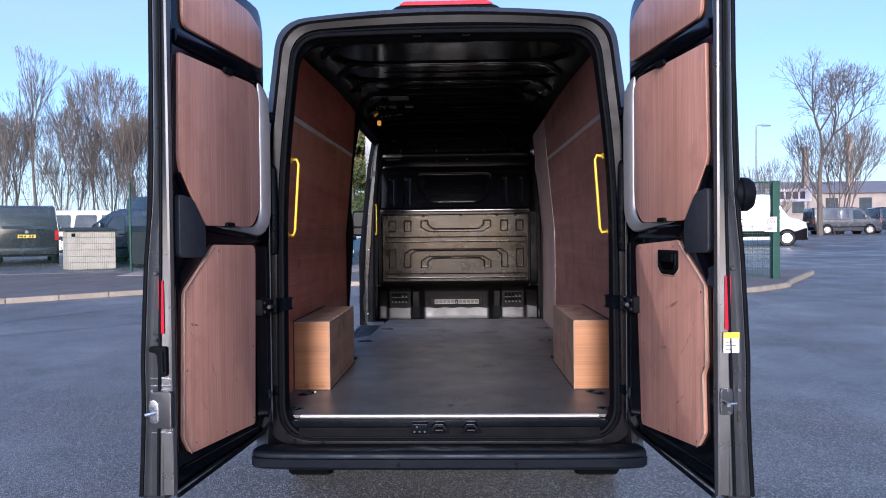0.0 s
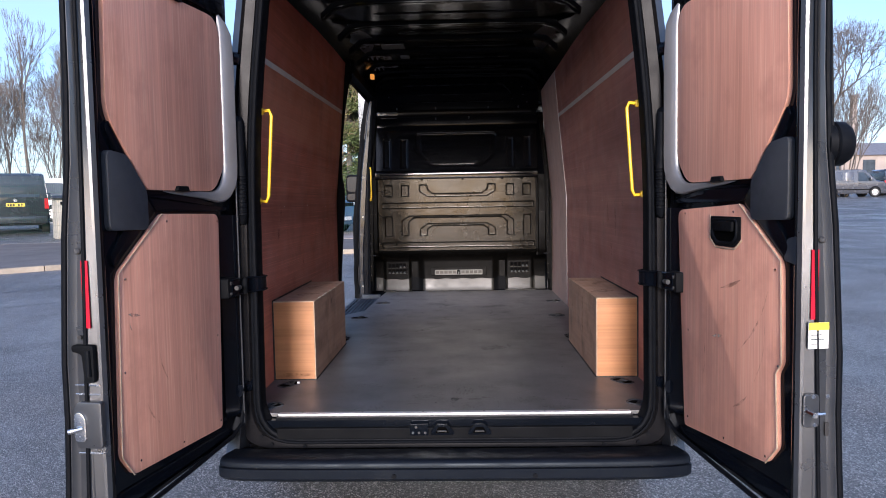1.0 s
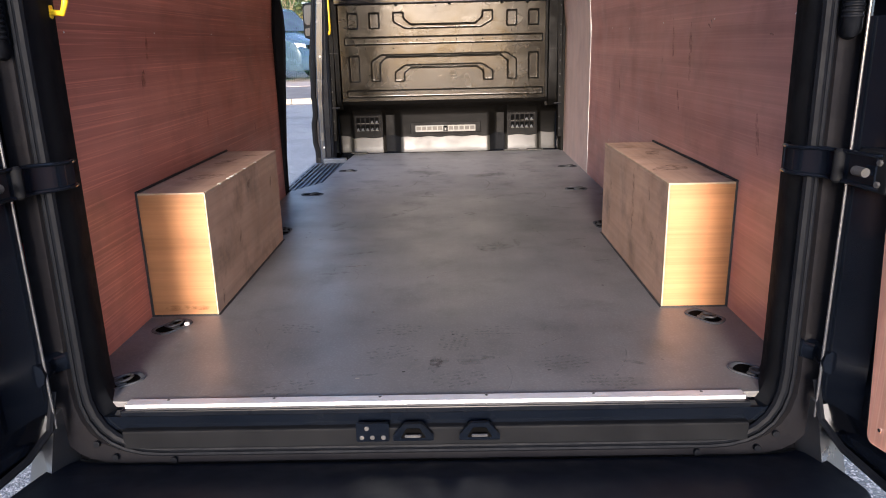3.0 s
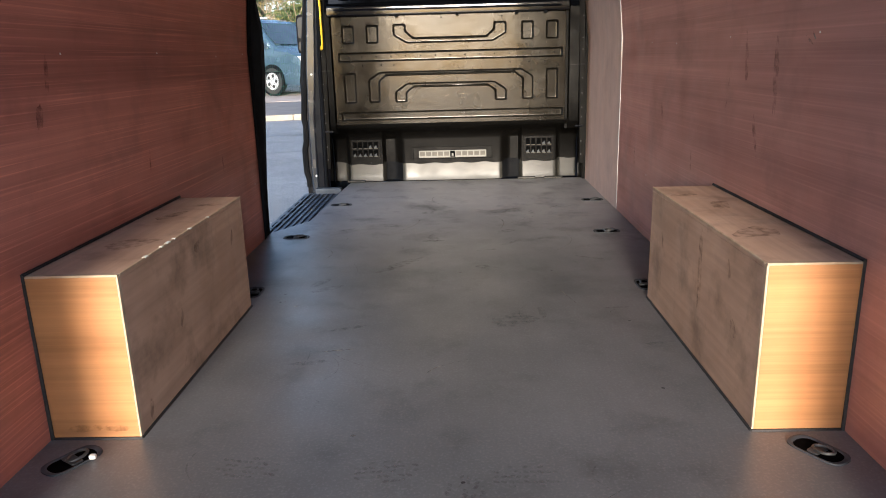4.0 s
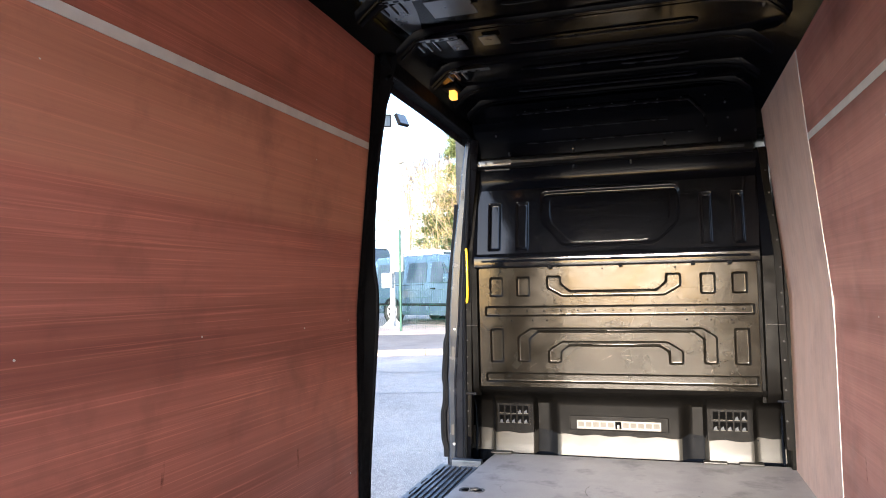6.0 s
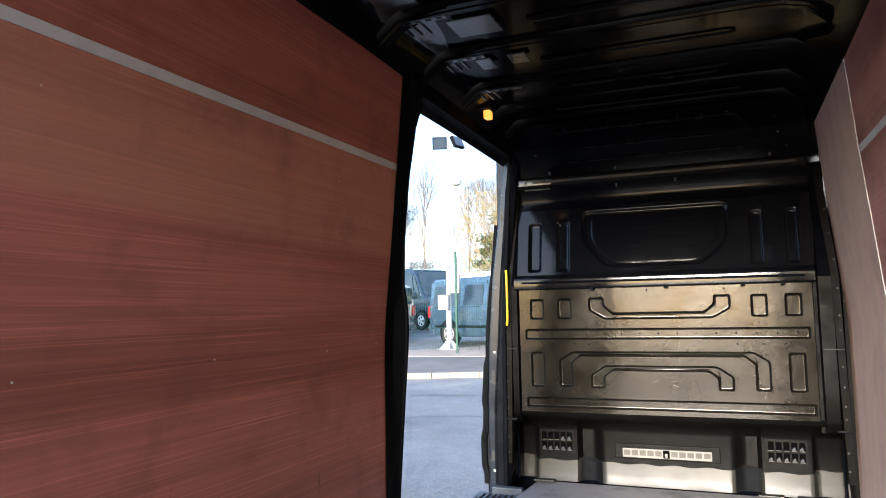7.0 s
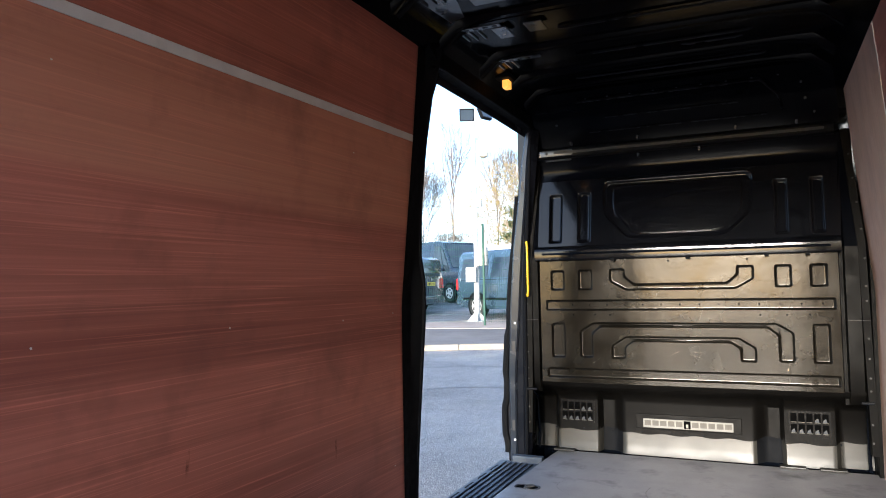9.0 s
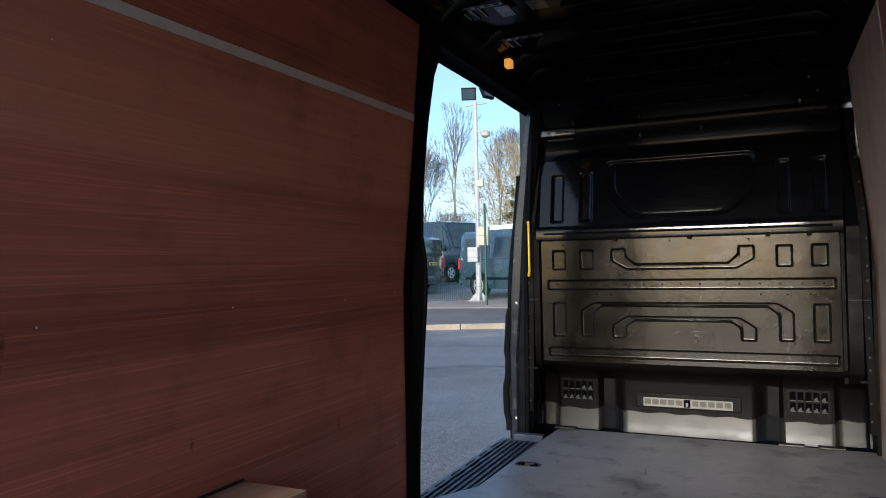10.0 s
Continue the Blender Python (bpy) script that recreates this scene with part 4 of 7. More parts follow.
for x in (-0.66, 0.50, 0.68):
    part("foot_bracket", box(x - 0.06, x + 0.06, LY - 0.075, LY - 0.03, F + 0.004, F + 0.014, 0.003), FOOT_METAL, metal)
part("closing_wall", box(-0.95, 0.95, LY + 0.110, LY + 0.116, 0.5, 2.62), BLACK, van)
part("corner_closing", box(0.868, 0.90, 3.87, LY + 0.108, 0.5, 2.40, 0.004), FOOT_PANEL, van, "black closing panel beside the bulkhead")
part("corner_closing", box(0.70, 0.90, 3.865, LY + 0.108, 2.402, 2.60, 0.004), FOOT_PANEL, van, "black closing panel beside the bulkhead")

# ---- rear doors, both swung open ----
def rear_door(s):
    """A rear door; s is -1 or 1. u runs from the hinge to the latch edge, w outwards, z up."""
    origin, du, dw = Vector((s * 0.833, -0.10, 0)), Vector((s * 0.1185, -0.993, 0)), Vector((s * 0.993, 0.1185, 0))

    def at(u, z, w):
        p = origin + du * u + dw * w
        return (p.x, p.y, z)

    door = new("rear_door")
    door.parent = van
    door["label"] = "open rear door with plywood panels in a black frame"

    def add(name, poly, w0, w1, mat, label="", bevel=0.0, to=None, smooth=True):
        return part(name, prism(poly, at, w1, w0, bevel), mat, to or door, label, smooth)

    def thick(z):
        return 0.118 - 0.044 * (z - 0.6) / 0.8 if z < 1.4 else 0.074 - 0.016 * (z - 1.4) / 0.4 if z < 1.8 else 0.058 - 0.006 * (z - 1.8) / 0.7

    # outer skin: slanting towards the top
    line = rounded([(-0.03, 0.56), (0.865, 0.56), (0.865, 2.555), (0.01, 2.555), (-0.03, 2.46)], [0.03, 0.03, 0.05, 0.07, 0.2], 5)
    bm = bmesh.new()
    a = [bm.verts.new(at(u, z, 0.045)) for u, z in line]
    b = [bm.verts.new(at(u, z, thick(z) - 0.008)) for u, z in line]
    c = [bm.verts.new(at(u + (0.012 if u > 0.8 else 0), z, thick(z))) for u, z in line]
    k = len(line)
    for lo, hi in ((a, b), (b, c)):
        for i in range(k):
            bm.faces.new((lo[i], lo[(i + 1) % k], hi[(i + 1) % k], hi[i]))
    bm.faces.new(a), bm.faces.new(c)
    part("door_skin", bm, BODY, door, "dark grey painted door shell", smooth=True)
    # inner pressing, black, with raised frame bars
    add("inner_pressing", rounded([(-0.025, 0.575), (0.855, 0.575), (0.855, 2.54), (0.02, 2.54), (-0.02, 2.45)], [0.06, 0.05, 0.06, 0.07, 0.2], 5), 0.022, 0.0446, BLACK, "glossy black inner door frame", 0.010)
    bar = lambda poly, name="frame_bar", proud=0.010: add(name, rounded(poly, 0.02, 3), proud, 0.0225, BLACK, "", 0.012)
    bar([(0.02, 2.185), (0.80, 2.175), (0.80, 2.235), (0.02, 2.245)])
    bar([(0.03, 1.455), (0.55, 1.462), (0.60, 1.515), (0.03, 1.522)])
    bar([(0.60, 1.515), (0.545, 1.462), (0.775, 1.30), (0.80, 1.34), (0.64, 1.50), (0.80, 1.70), (0.775, 1.73)])
    bar([(0.81, 0.60), (0.852, 0.60), (0.852, 2.45), (0.81, 2.45)], "latch_rim", 0.014)
    bar([(0.02, 0.585), (0.84, 0.60), (0.80, 0.66), (0.10, 0.625)], "lower_rim", 0.012)
    # slanted flange by the hinge, its sun sheen put into a paler colour
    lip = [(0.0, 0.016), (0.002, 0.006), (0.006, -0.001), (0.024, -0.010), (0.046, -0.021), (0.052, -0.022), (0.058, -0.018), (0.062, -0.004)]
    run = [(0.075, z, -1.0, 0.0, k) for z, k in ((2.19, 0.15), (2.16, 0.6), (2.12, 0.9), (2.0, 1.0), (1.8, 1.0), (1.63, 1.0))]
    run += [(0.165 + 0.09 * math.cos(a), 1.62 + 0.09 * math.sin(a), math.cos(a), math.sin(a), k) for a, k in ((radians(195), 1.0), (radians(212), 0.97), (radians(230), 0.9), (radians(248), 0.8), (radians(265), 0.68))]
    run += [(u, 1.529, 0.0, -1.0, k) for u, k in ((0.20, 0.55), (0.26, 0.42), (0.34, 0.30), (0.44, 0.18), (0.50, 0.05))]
    part("hinge_flange", loft([[at(u + nu * o * k, z + nz * o * k, 0.016 + (w - 0.016) * k) for o, w in lip] for u, z, nu, nz, k in run], closed=False), SHEEN, door, "smooth flange round the panel by the hinge, sun sheen painted grey", smooth=True)
    part("hinge_flange", loft([[at(0.115, z, 0.018), at(0.06, z, 0.012), at(0.010, z, -0.002), at(-0.008, z, 0.012)] for z in (0.66, 1.0, 1.44)], closed=False), BLACK, door, "", smooth=True)
    part("edge_seal", tube([at(0.016, z, -0.010) for z in (0.62, 1.0, 1.5, 2.0, 2.1)], 0.0032, 8), BODY, door, "shiny folded door edge", smooth=True)
    part("edge_seal", tube([at(0.0, 0.70, -0.006), at(0.03, 0.62, -0.004), at(0.10, 0.592, 0.0), at(0.4, 0.580, 0.004), at(0.84, 0.572, 0.004)], 0.008, 6), RUBBER, door, smooth=True)
    # plywood panels
    panel = lambda poly, r, label: add("ply_panel", rounded(poly, r, 5), 0.008, 0.0215, PLY_DOOR, label, 0.0015)
    panel([(0.03, 2.26), (0.745, 2.252), (0.745, 2.46), (0.64, 2.49), (0.16, 2.485), (0.03, 2.43)], [0.03, 0.05, 0.05, 0.05, 0.05, 0.05], "pink-brown plywood top panel")
    panel([(0.075, 2.172), (0.775, 2.150), (0.790, 1.74), (0.60, 1.530), (0.16, 1.530), (0.075, 1.62)], [0.09, 0.01, 0.05, 0.02, 0.05, 0.05], "pink-brown plywood middle panel")
    if s < 0:
        low = panel([(0.135, 1.447), (0.525, 1.455), (0.768, 1.288), (0.790, 0.76), (0.735, 0.690), (0.165, 0.650)], [0.04, 0.02, 0.03, 0.02, 0.02, 0.02], "scuffed pink-brown plywood lower panel")
        rim = [(0.525, 1.455), (0.768, 1.288), (0.790, 0.76), (0.735, 0.690)]
    else:
        low = panel([(0.085, 1.432), (0.535, 1.455), (0.765, 1.296), (0.775, 1.01), (0.748, 0.975), (0.760, 0.765), (0.70, 0.700), (0.150, 0.640)], [0.04, 0.02, 0.03, 0.02, 0.02, 0.02, 0.02, 0.02], "scuffed pink-brown plywood lower panel with a handle cut-out")
        rim = [(0.535, 1.455), (0.765, 1.296), (0.775, 1.01), (0.748, 0.975), (0.760, 0.765), (0.70, 0.700)]
        pocket = add("handle_pocket", rounded([(0.352, 1.415), (0.547, 1.415), (0.547, 1.345), (0.507, 1.318), (0.387, 1.318), (0.352, 1.345)], 0.008), 0.0045, 0.0078, PLASTIC, "black recessed inner handle", 0.001)
        part("pocket_edge", tube([at(u, z, 0.0072) for u, z in ((0.347, 1.418), (0.347, 1.342), (0.385, 1.313), (0.509, 1.313), (0.552, 1.342))], 0.0028, 6), PLY_EDGE, low, "raw pale edge of the cut-out")
        part("pocket_rim", tube([at(u, z, 0.003) for u, z in rounded([(0.372, 1.404), (0.527, 1.404), (0.527, 1.352), (0.497, 1.330), (0.402, 1.330), (0.372, 1.352)], 0.014, 4)], 0.0045, 8, True), RUBBER, pocket, smooth=True)
        part("pocket_hollow", prism(rounded([(0.380, 1.396), (0.519, 1.396), (0.519, 1.354), (0.493, 1.337), (0.406, 1.337), (0.380, 1.354)], 0.010), at, 0.0043, 0.0036), VOID, pocket)
        part("pull_lever", prism(rounded([(0.385, 1.400), (0.514, 1.400), (0.510, 1.368), (0.389, 1.368)], 0.006), at, 0.0034, -0.006, 0.003), PLASTIC, pocket, smooth=True)
    part("ply_edge", tube([at(u, z, 0.0075) for u, z in rim], 0.0022, 5), PLY_EDGE, low, "raw pale plywood edge")
    # scuffs and scrapes on the lower panel
    mr = random.Random(8 + s)
    arcs = ((0.62, 1.10, 0.26, 0.9, SMEAR), (0.66, 1.02, 0.20, 1.3, SMEAR), (0.48, 1.20, 0.14, 0.3, SMEAR), (0.30, 0.92, 0.12, 1.5, SMEAR), (0.55, 0.84, 0.10, 0.6, SMEAR), (0.40, 1.02, 0.07, 0.2, PALE_SMEAR)) if s > 0 else \
           ((0.70, 1.16, 0.06, 0.2, PALE_SMEAR), (0.72, 1.13, 0.03, 1.2, PALE_SMEAR), (0.55, 0.98, 0.12, 1.2, SMEAR), (0.34, 0.86, 0.14, 1.5, SMEAR), (0.62, 0.84, 0.10, 0.9, SMEAR))
    for u, z, l, a, m in arcs:
        bm = bmesh.new()
        steps = [(u + l * (k / 7 - 0.5) * math.cos(a) + 0.10 * l * math.sin(k / 7 * math.pi), z + l * (k / 7 - 0.5) * math.sin(a)) for k in range(8)]
        wide = [0.001 + 0.005 * math.sin(math.pi * k / 7) * mr.uniform(0.5, 1.3) for k in range(8)]
        bm.faces.new([bm.verts.new(at(p, q + w, 0.0074)) for (p, q), w in zip(steps, wide)] + [bm.verts.new(at(p, q - w, 0.0074)) for (p, q), w in list(zip(steps, wide))[::-1]])
        part("scrape", bm, m, low)
    for u, z in ((0.15, 1.42), (0.50, 1.43), (0.74, 1.27), (0.76, 1.0), (0.18, 1.0), (0.18, 0.68), (0.70, 0.72), (0.45, 0.69)):
        part("panel_screw", prism([(u + 0.004 * math.cos(i), z + 0.004 * math.sin(i)) for i in (0, 1.05, 2.1, 3.14, 4.2, 5.24)], at, 0.0079, 0.0062), CHROME, low)
    part("panel_clip", prism(rounded([(0.36, 1.528), (0.44, 1.528), (0.43, 1.545), (0.37, 1.545)], 0.005), at, 0.0079, -0.004, 0.002), PLASTIC, door)
    part("panel_clip", prism(rounded([(0.36, 2.155), (0.44, 2.155), (0.43, 2.178), (0.37, 2.178)], 0.005), at, 0.0079, -0.004, 0.002), PLASTIC, door)
    # grey service cover
    add("service_cover", rounded([(0.800, 1.412), (0.606, 1.408), (0.606, 1.525), (0.706, 1.630), (0.800, 1.640)], 0.022, 4), 0.0035, 0.0224, GREY_COVER, "dark grey plastic service cover", 0.003)
    if s > 0:
        add("service_cover", rounded([(0.83, 1.37), (0.785, 1.36), (0.77, 1.30), (0.83, 1.29)], 0.01, 3), 0.012, 0.0224, GREY_COVER, "", 0.002)

    # latch edge, facing backwards when open
    def edge(w, z, d):
        p = origin + du * (0.865 + d) + dw * w
        return (p.x, p.y, z)

    heights = (0.58, 0.75, 0.9, 1.05, 1.2, 1.4, 1.6, 1.8, 2.0, 2.15, 2.3, 2.45, 2.52)

    def swell(z):
        """The shell stands out a little more below the buffer."""
        return 0.012 * min(1.0, max(0.0, (1.58 - z) / 0.14)) - 0.012 * min(1.0, max(0.0, (1.06 - z) / 0.2))

    face = part("latch_edge", loft([[edge(0.0, z, -0.012), edge(0.006, z, 0.001), edge(0.013, z, 0.004), edge(0.017, z, -0.007), edge(thick(z) * 0.47, z, 0.001), edge(thick(z) * 0.50, z, 0.007), edge(thick(z) * 0.56, z, 0.007), edge(thick(z) * 0.60, z, -0.006),
                                     edge(thick(z) + swell(z) - 0.018, z, 0.002), edge(thick(z) + swell(z) - 0.008, z, 0.014), edge(thick(z) + swell(z), z, 0.015)] for z in heights], closed=False),
                BODY, door, "grey painted latch edge", smooth=True)
    part("edge_gasket", tube([edge(thick(z) * 0.53, z, 0.006) for z in heights], 0.0055, 8), RUBBER, door, "black rubber strip along the door edge", smooth=True)
    part("rubber_lip", tube([edge(thick(z) + swell(z) + 0.002, z, 0.014) for z in heights], 0.0085, 8), RUBBER, door, smooth=True)
    part("edge_bolt", tube([edge(thick(1.36) * 0.78, 1.36, -0.002), edge(thick(1.36) * 0.78, 1.36, 0.006), edge(thick(1.36) * 0.78, 1.36, 0.010)], [0.009, 0.009, 0.005], 10), DULL, door, "steel plug", smooth=True)
    stuck = lambda name, w0, w1, z0, z1, mat, label="", d=0.0075, to=face: part(name, prism([(w0, z0), (w1, z0), (w1, z1), (w0, z1)], edge, d - 0.0035, d, 0.001), mat, to, label)
    stuck("reflector", 0.030, 0.050, 1.15, 1.335, RED, "red reflector strip")
    if s > 0:
        t = stuck("sticker", 0.022, 0.078, 1.072, 1.142, WHITE, "white label with a yellow band", 0.0105)
        part("sticker_band", prism([(0.022, 1.122), (0.078, 1.122), (0.078, 1.142), (0.022, 1.142)], edge, 0.0107, 0.0115), LABEL_Y, t)
        for z, w0, w1 in ((1.108, 0.028, 0.058), (1.096, 0.028, 0.066), (1.084, 0.028, 0.050)):
            part("print_bar", prism([(w0, z), (w1, z), (w1, z + 0.0025), (w0, z + 0.0025)], edge, 0.0108, 0.0112), GREY_COVER, t)
        pin = part("lock_pin", tube([edge(0.02, 0.905, 0.0), edge(0.02, 0.905, 0.05)], 0.008, 8), CHROME, door, "steel lock striker", smooth=True)
        part("pin_plate", prism(rounded([(0.01, 0.86), (0.055, 0.86), (0.055, 0.95), (0.01, 0.95)], 0.012), edge, 0.005, 0.012, 0.003), BODY, door)
        part("pin_bar", tube([edge(0.018, 0.905, 0.042), edge(0.050, 0.907, 0.042)], 0.005, 8), CHROME, pin, smooth=True)
        for w, z in ((0.035, 0.945), (0.075, 0.945), (0.04, 0.868)):
            part("edge_bolt", prism([(w + 0.006 * math.cos(i), z + 0.006 * math.sin(i)) for i in range(7)], edge, 0.012, 0.016), CHROME, door)
        stuck("slot", 0.075, 0.085, 0.835, 0.87, SEALANT, "")
    else:
        case = part("latch_case", prism(rounded([(0.0, 0.82), (0.078, 0.82), (0.085, 0.93), (0.07, 0.95), (0.0, 0.95)], 0.012), edge, 0.004, 0.022, 0.006), BODY, door, "door latch case with bright jaw", smooth=True)
        part("latch_plate", prism(rounded([(0.045, 0.84), (0.078, 0.84), (0.08, 0.915), (0.062, 0.925), (0.045, 0.905)], 0.012), edge, 0.022, 0.027, 0.002), CHROME, case, "bright steel latch plate", smooth=True)
        part("latch_jaw", tube([edge(0.055, 0.878, 0.026), edge(0.085, 0.872, 0.045)], 0.007, 8), CHROME, case, smooth=True)
        pull = part("pull_handle", prism(rounded([(0.02, 1.00), (0.05, 1.00), (0.056, 1.08), (0.085, 1.085), (0.085, 1.105), (0.02, 1.105)], 0.01), edge, 0.0, 0.016, 0.005), PLASTIC, door, "black release lever in its recess", smooth=True)
        part("lever", tube([edge(0.035, 1.09, 0.018), edge(0.032, 1.02, 0.022)], 0.007, 8), RUBBER, pull, smooth=True)
        for z in (0.80, 0.965, 0.99):
            stuck("edge_crease", 0.010, 0.085, z, z + 0.004, CHROME, "", 0.0062)
        part("edge_bolt", prism([(0.062 + 0.006 * math.cos(i), 1.125 + 0.006 * math.sin(i)) for i in range(7)], edge, 0.002, 0.010), SEALANT, door)
    # round rest on the outside
    if s > 0:
        p = origin + du * 0.84 + dw * (thick(1.62) + 0.0)
        rest = [(p.x + w, p.y, 1.612) for w in (0.0, 0.006, 0.022, 0.026, 0.030, 0.056, 0.070, 0.074)]
        buffer = part("door_buffer", tube(rest, [0.036, 0.052, 0.057, 0.054, 0.059, 0.058, 0.048, 0.026], 28), RUBBER, door, "round black door rest", smooth=True)
        part("buffer_stem", tube([(p.x - 0.006, p.y - 0.004, 1.63), (p.x + 0.004, p.y - 0.012, 1.53), (p.x + 0.016, p.y - 0.010, 1.47)], [0.022, 0.016, 0.007], 10), RUBBER, buffer, smooth=True)
    # hinges and stay
    for z in (0.75, 2.05):
        part("hinge_arm", tube([(s * 0.80, -0.02, z), (s * 0.84, -0.07, z), at(0.03, z, 0.0)], 0.016, 8, flat=1.6), BLACK, door, "black hinge arm", smooth=True)
    way = [(s * 0.775, 0.030), (s * 0.752, 0.000), (s * 0.753, -0.030), (s * 0.772, -0.058), (s * 0.800, -0.082)] + [at(u, 0, w)[:2] for u, w in ((0.02, -0.026), (0.06, -0.024), (0.105, -0.022), (0.125, -0.004))]
    strap = []
    for k, (x, y) in enumerate(way):
        z0, z1 = 1.139 - 0.003 * k / 8, 1.189 + 0.008 * k / 8
        strap.append([(x, y, z0), (x, y, z1), (x + s * 0.007, y + 0.004, z1), (x + s * 0.007, y + 0.004, z0)])
    stay = part("door_stay", loft(strap, cap=True), BLACK, door, "black bent check strap with its bracket", smooth=True)
    for top in (0, 1):
        part("stay_rim", tube([(x - s * 0.002, y - 0.002, (1.189 + 0.008 * k / 8) if top else (1.139 - 0.003 * k / 8)) for k, (x, y) in enumerate(way)], 0.0042, 8), BLACK, stay, "rolled edge of the strap", smooth=True)
    part("stay_knuckle", tube([at(0.015, z, -0.031) for z in (1.132, 1.137, 1.193, 1.198)], [0.006, 0.011, 0.011, 0.006], 10), PLASTIC, stay, smooth=True)
    part("stay_pin", tube([at(0.07, 1.165, -0.036), at(0.10, 1.165, -0.036)], 0.009, 10), DULL, stay, "steel roller in the bracket", smooth=True)
    part("stay_bracket", prism(rounded([(0.05, 1.128), (0.135, 1.128), (0.135, 1.203), (0.05, 1.203)], 0.008), at, 0.02, -0.020, 0.005), PLASTIC, stay, smooth=True)
    for z in (1.145, 1.185):
        part("bracket_bolt", prism([(0.115 + 0.006 * math.cos(i), z + 0.006 * math.sin(i)) for i in range(6)], at, -0.020, -0.025), DULL, stay)
    line = [(s * 0.825, -0.05, 1.415), (s * 0.818, -0.075, 1.42)] + [(s * 0.813, -0.085, 1.435 + 0.0025 * i) for i in range(64)] + [(s * 0.815, -0.085, 1.62), (s * 0.82, -0.08, 1.80), (s * 0.825, -0.05, 1.815)]
    part("cable_sleeve", tube(line, [0.018, 0.019] + [0.0165 if i % 4 < 2 else 0.0195 for i in range(64)] + [0.019, 0.019, 0.016], 12), RUBBER, door, "black corrugated cable sleeve", smooth=True)
    return door


rear_door(-1)
rear_door(1)

# ---- side door opening: pillars, step, slid-back door ----
# pillar behind the opening, with its hanging rubber
EDGE = [(0.54, -0.895), (0.82, -0.889), (1.0, -0.877), (1.22, -0.861), (1.44, -0.844), (1.57, -0.839), (1.68, -0.858), (1.90, -0.852), (2.13, -0.829), (2.337, -0.795), (2.413, -0.767), (2.52, -0.738)]


def edge_x(z):
    for (a, p), (b, q) in zip(EDGE, EDGE[1:]):
        if z <= b:
            return p + (q - p) * (z - a) / (b - a)
    return EDGE[-1][1]


def pillar_row(z):
    x, e = wall_x(min(z, 2.5)), edge_x(z)
    return [(-x + 0.004, 2.366, z), (-x + 0.002, 2.40, z), (min(-x, e) - 0.006, 2.455, z), (e - 0.004, 2.495, z), (e - 0.02, 2.512, z), (e - 0.08, 2.50, z), (-x - 0.10, 2.40, z)]


part("rear_pillar", loft([pillar_row(0.56 + 0.0925 * i) for i in range(23)], closed=False), PLASTIC, van, "black trimmed pillar behind the side opening", smooth=True)
part("pillar_seal", tube([(edge_x(z) - 0.008, 2.50, z) for z in [0.58 + 0.0925 * i for i in range(21)]], 0.010, 8), RUBBER, van, "black rubber side door seal", smooth=True)
# header over the opening
head = [(2.36, 2.56), (2.44, 2.50), (2.50, 2.464), (2.60, 2.457), (3.66, 2.457), (3.755, 2.452), (3.79, 2.425), (3.90, 2.41), (3.90, 2.62), (2.36, 2.62)]
part("opening_header", prism(head, lambda a, b, d: (d, a, b), -0.83, -0.765, 0.0), PLASTIC, van, "black rail over the side opening")
part("header_seal", tube([(-0.772, 2.45, 2.43), (-0.772, 2.50, 2.458), (-0.772, 2.58, 2.464), (-0.775, 3.66, 2.462), (-0.775, 3.75, 2.456), (-0.780, 3.775, 2.42)], 0.008, 8), RUBBER, van, smooth=True)
# pillar ahead of the opening
front = part("front_pillar", loft([[(-0.775 - k, 3.80, z), (-0.80 - k, 3.765, z), (-0.81 - k, 3.757, z), (-0.85 - o, 3.762, z), (-0.868 - o, 3.79, z), (-0.868 - o, 3.95, z)] for z, k, o in ((0.56, 0.045, 0.045), (0.9, 0.04, 0.04), (1.5, 0.03, 0.03), (2.0, 0.005, 0.0), (2.2, -0.02, -0.030), (2.35, -0.035, -0.055), (2.44, -0.045, -0.07))], closed=False),
             PILLAR, van, "blue-grey painted pillar ahead of the side opening", smooth=True)
part("pillar_gasket", tube([(-0.80 - k, 3.765, z) for z, k in ((0.60, 0.04), (0.9, 0.035), (1.5, 0.03), (2.0, 0.0), (2.35, -0.02))], 0.012, 8), RUBBER, van, smooth=True)
for i in range(11):
    z = 0.75 + 0.145 * i
    part("pillar_bolt", disc((-0.815 - 0.03 * min(1, (2.4 - z)), 3.772, z), "y", 0.005, -0.005, 8), DULL, front)
# black wavy outer trim of the cab door seen past the pillar
TRIM = [(0.42, -0.968), (1.03, -0.960), (1.40, -0.938), (1.92, -0.888), (2.10, -0.868)]


def trim_x(z):
    for (a, p), (b, q) in zip(TRIM, TRIM[1:]):
        if z <= b:
            return p + (q - p) * (z - a) / (b - a)
    return TRIM[-1][1]


wavy = [(trim_x(z) - 0.004 * math.sin(9 * z) - 0.012 * (1 if 0.70 < z < 0.92 or 1.05 < z < 1.28 else 0), 3.788, z) for z in [0.62 + 0.05 * i for i in range(30)]]
part("outer_trim", tube([(x + 0.008, y, z) for x, y, z in wavy], 0.021, 8), PLASTIC, van, "black moulded side trim", smooth=True)
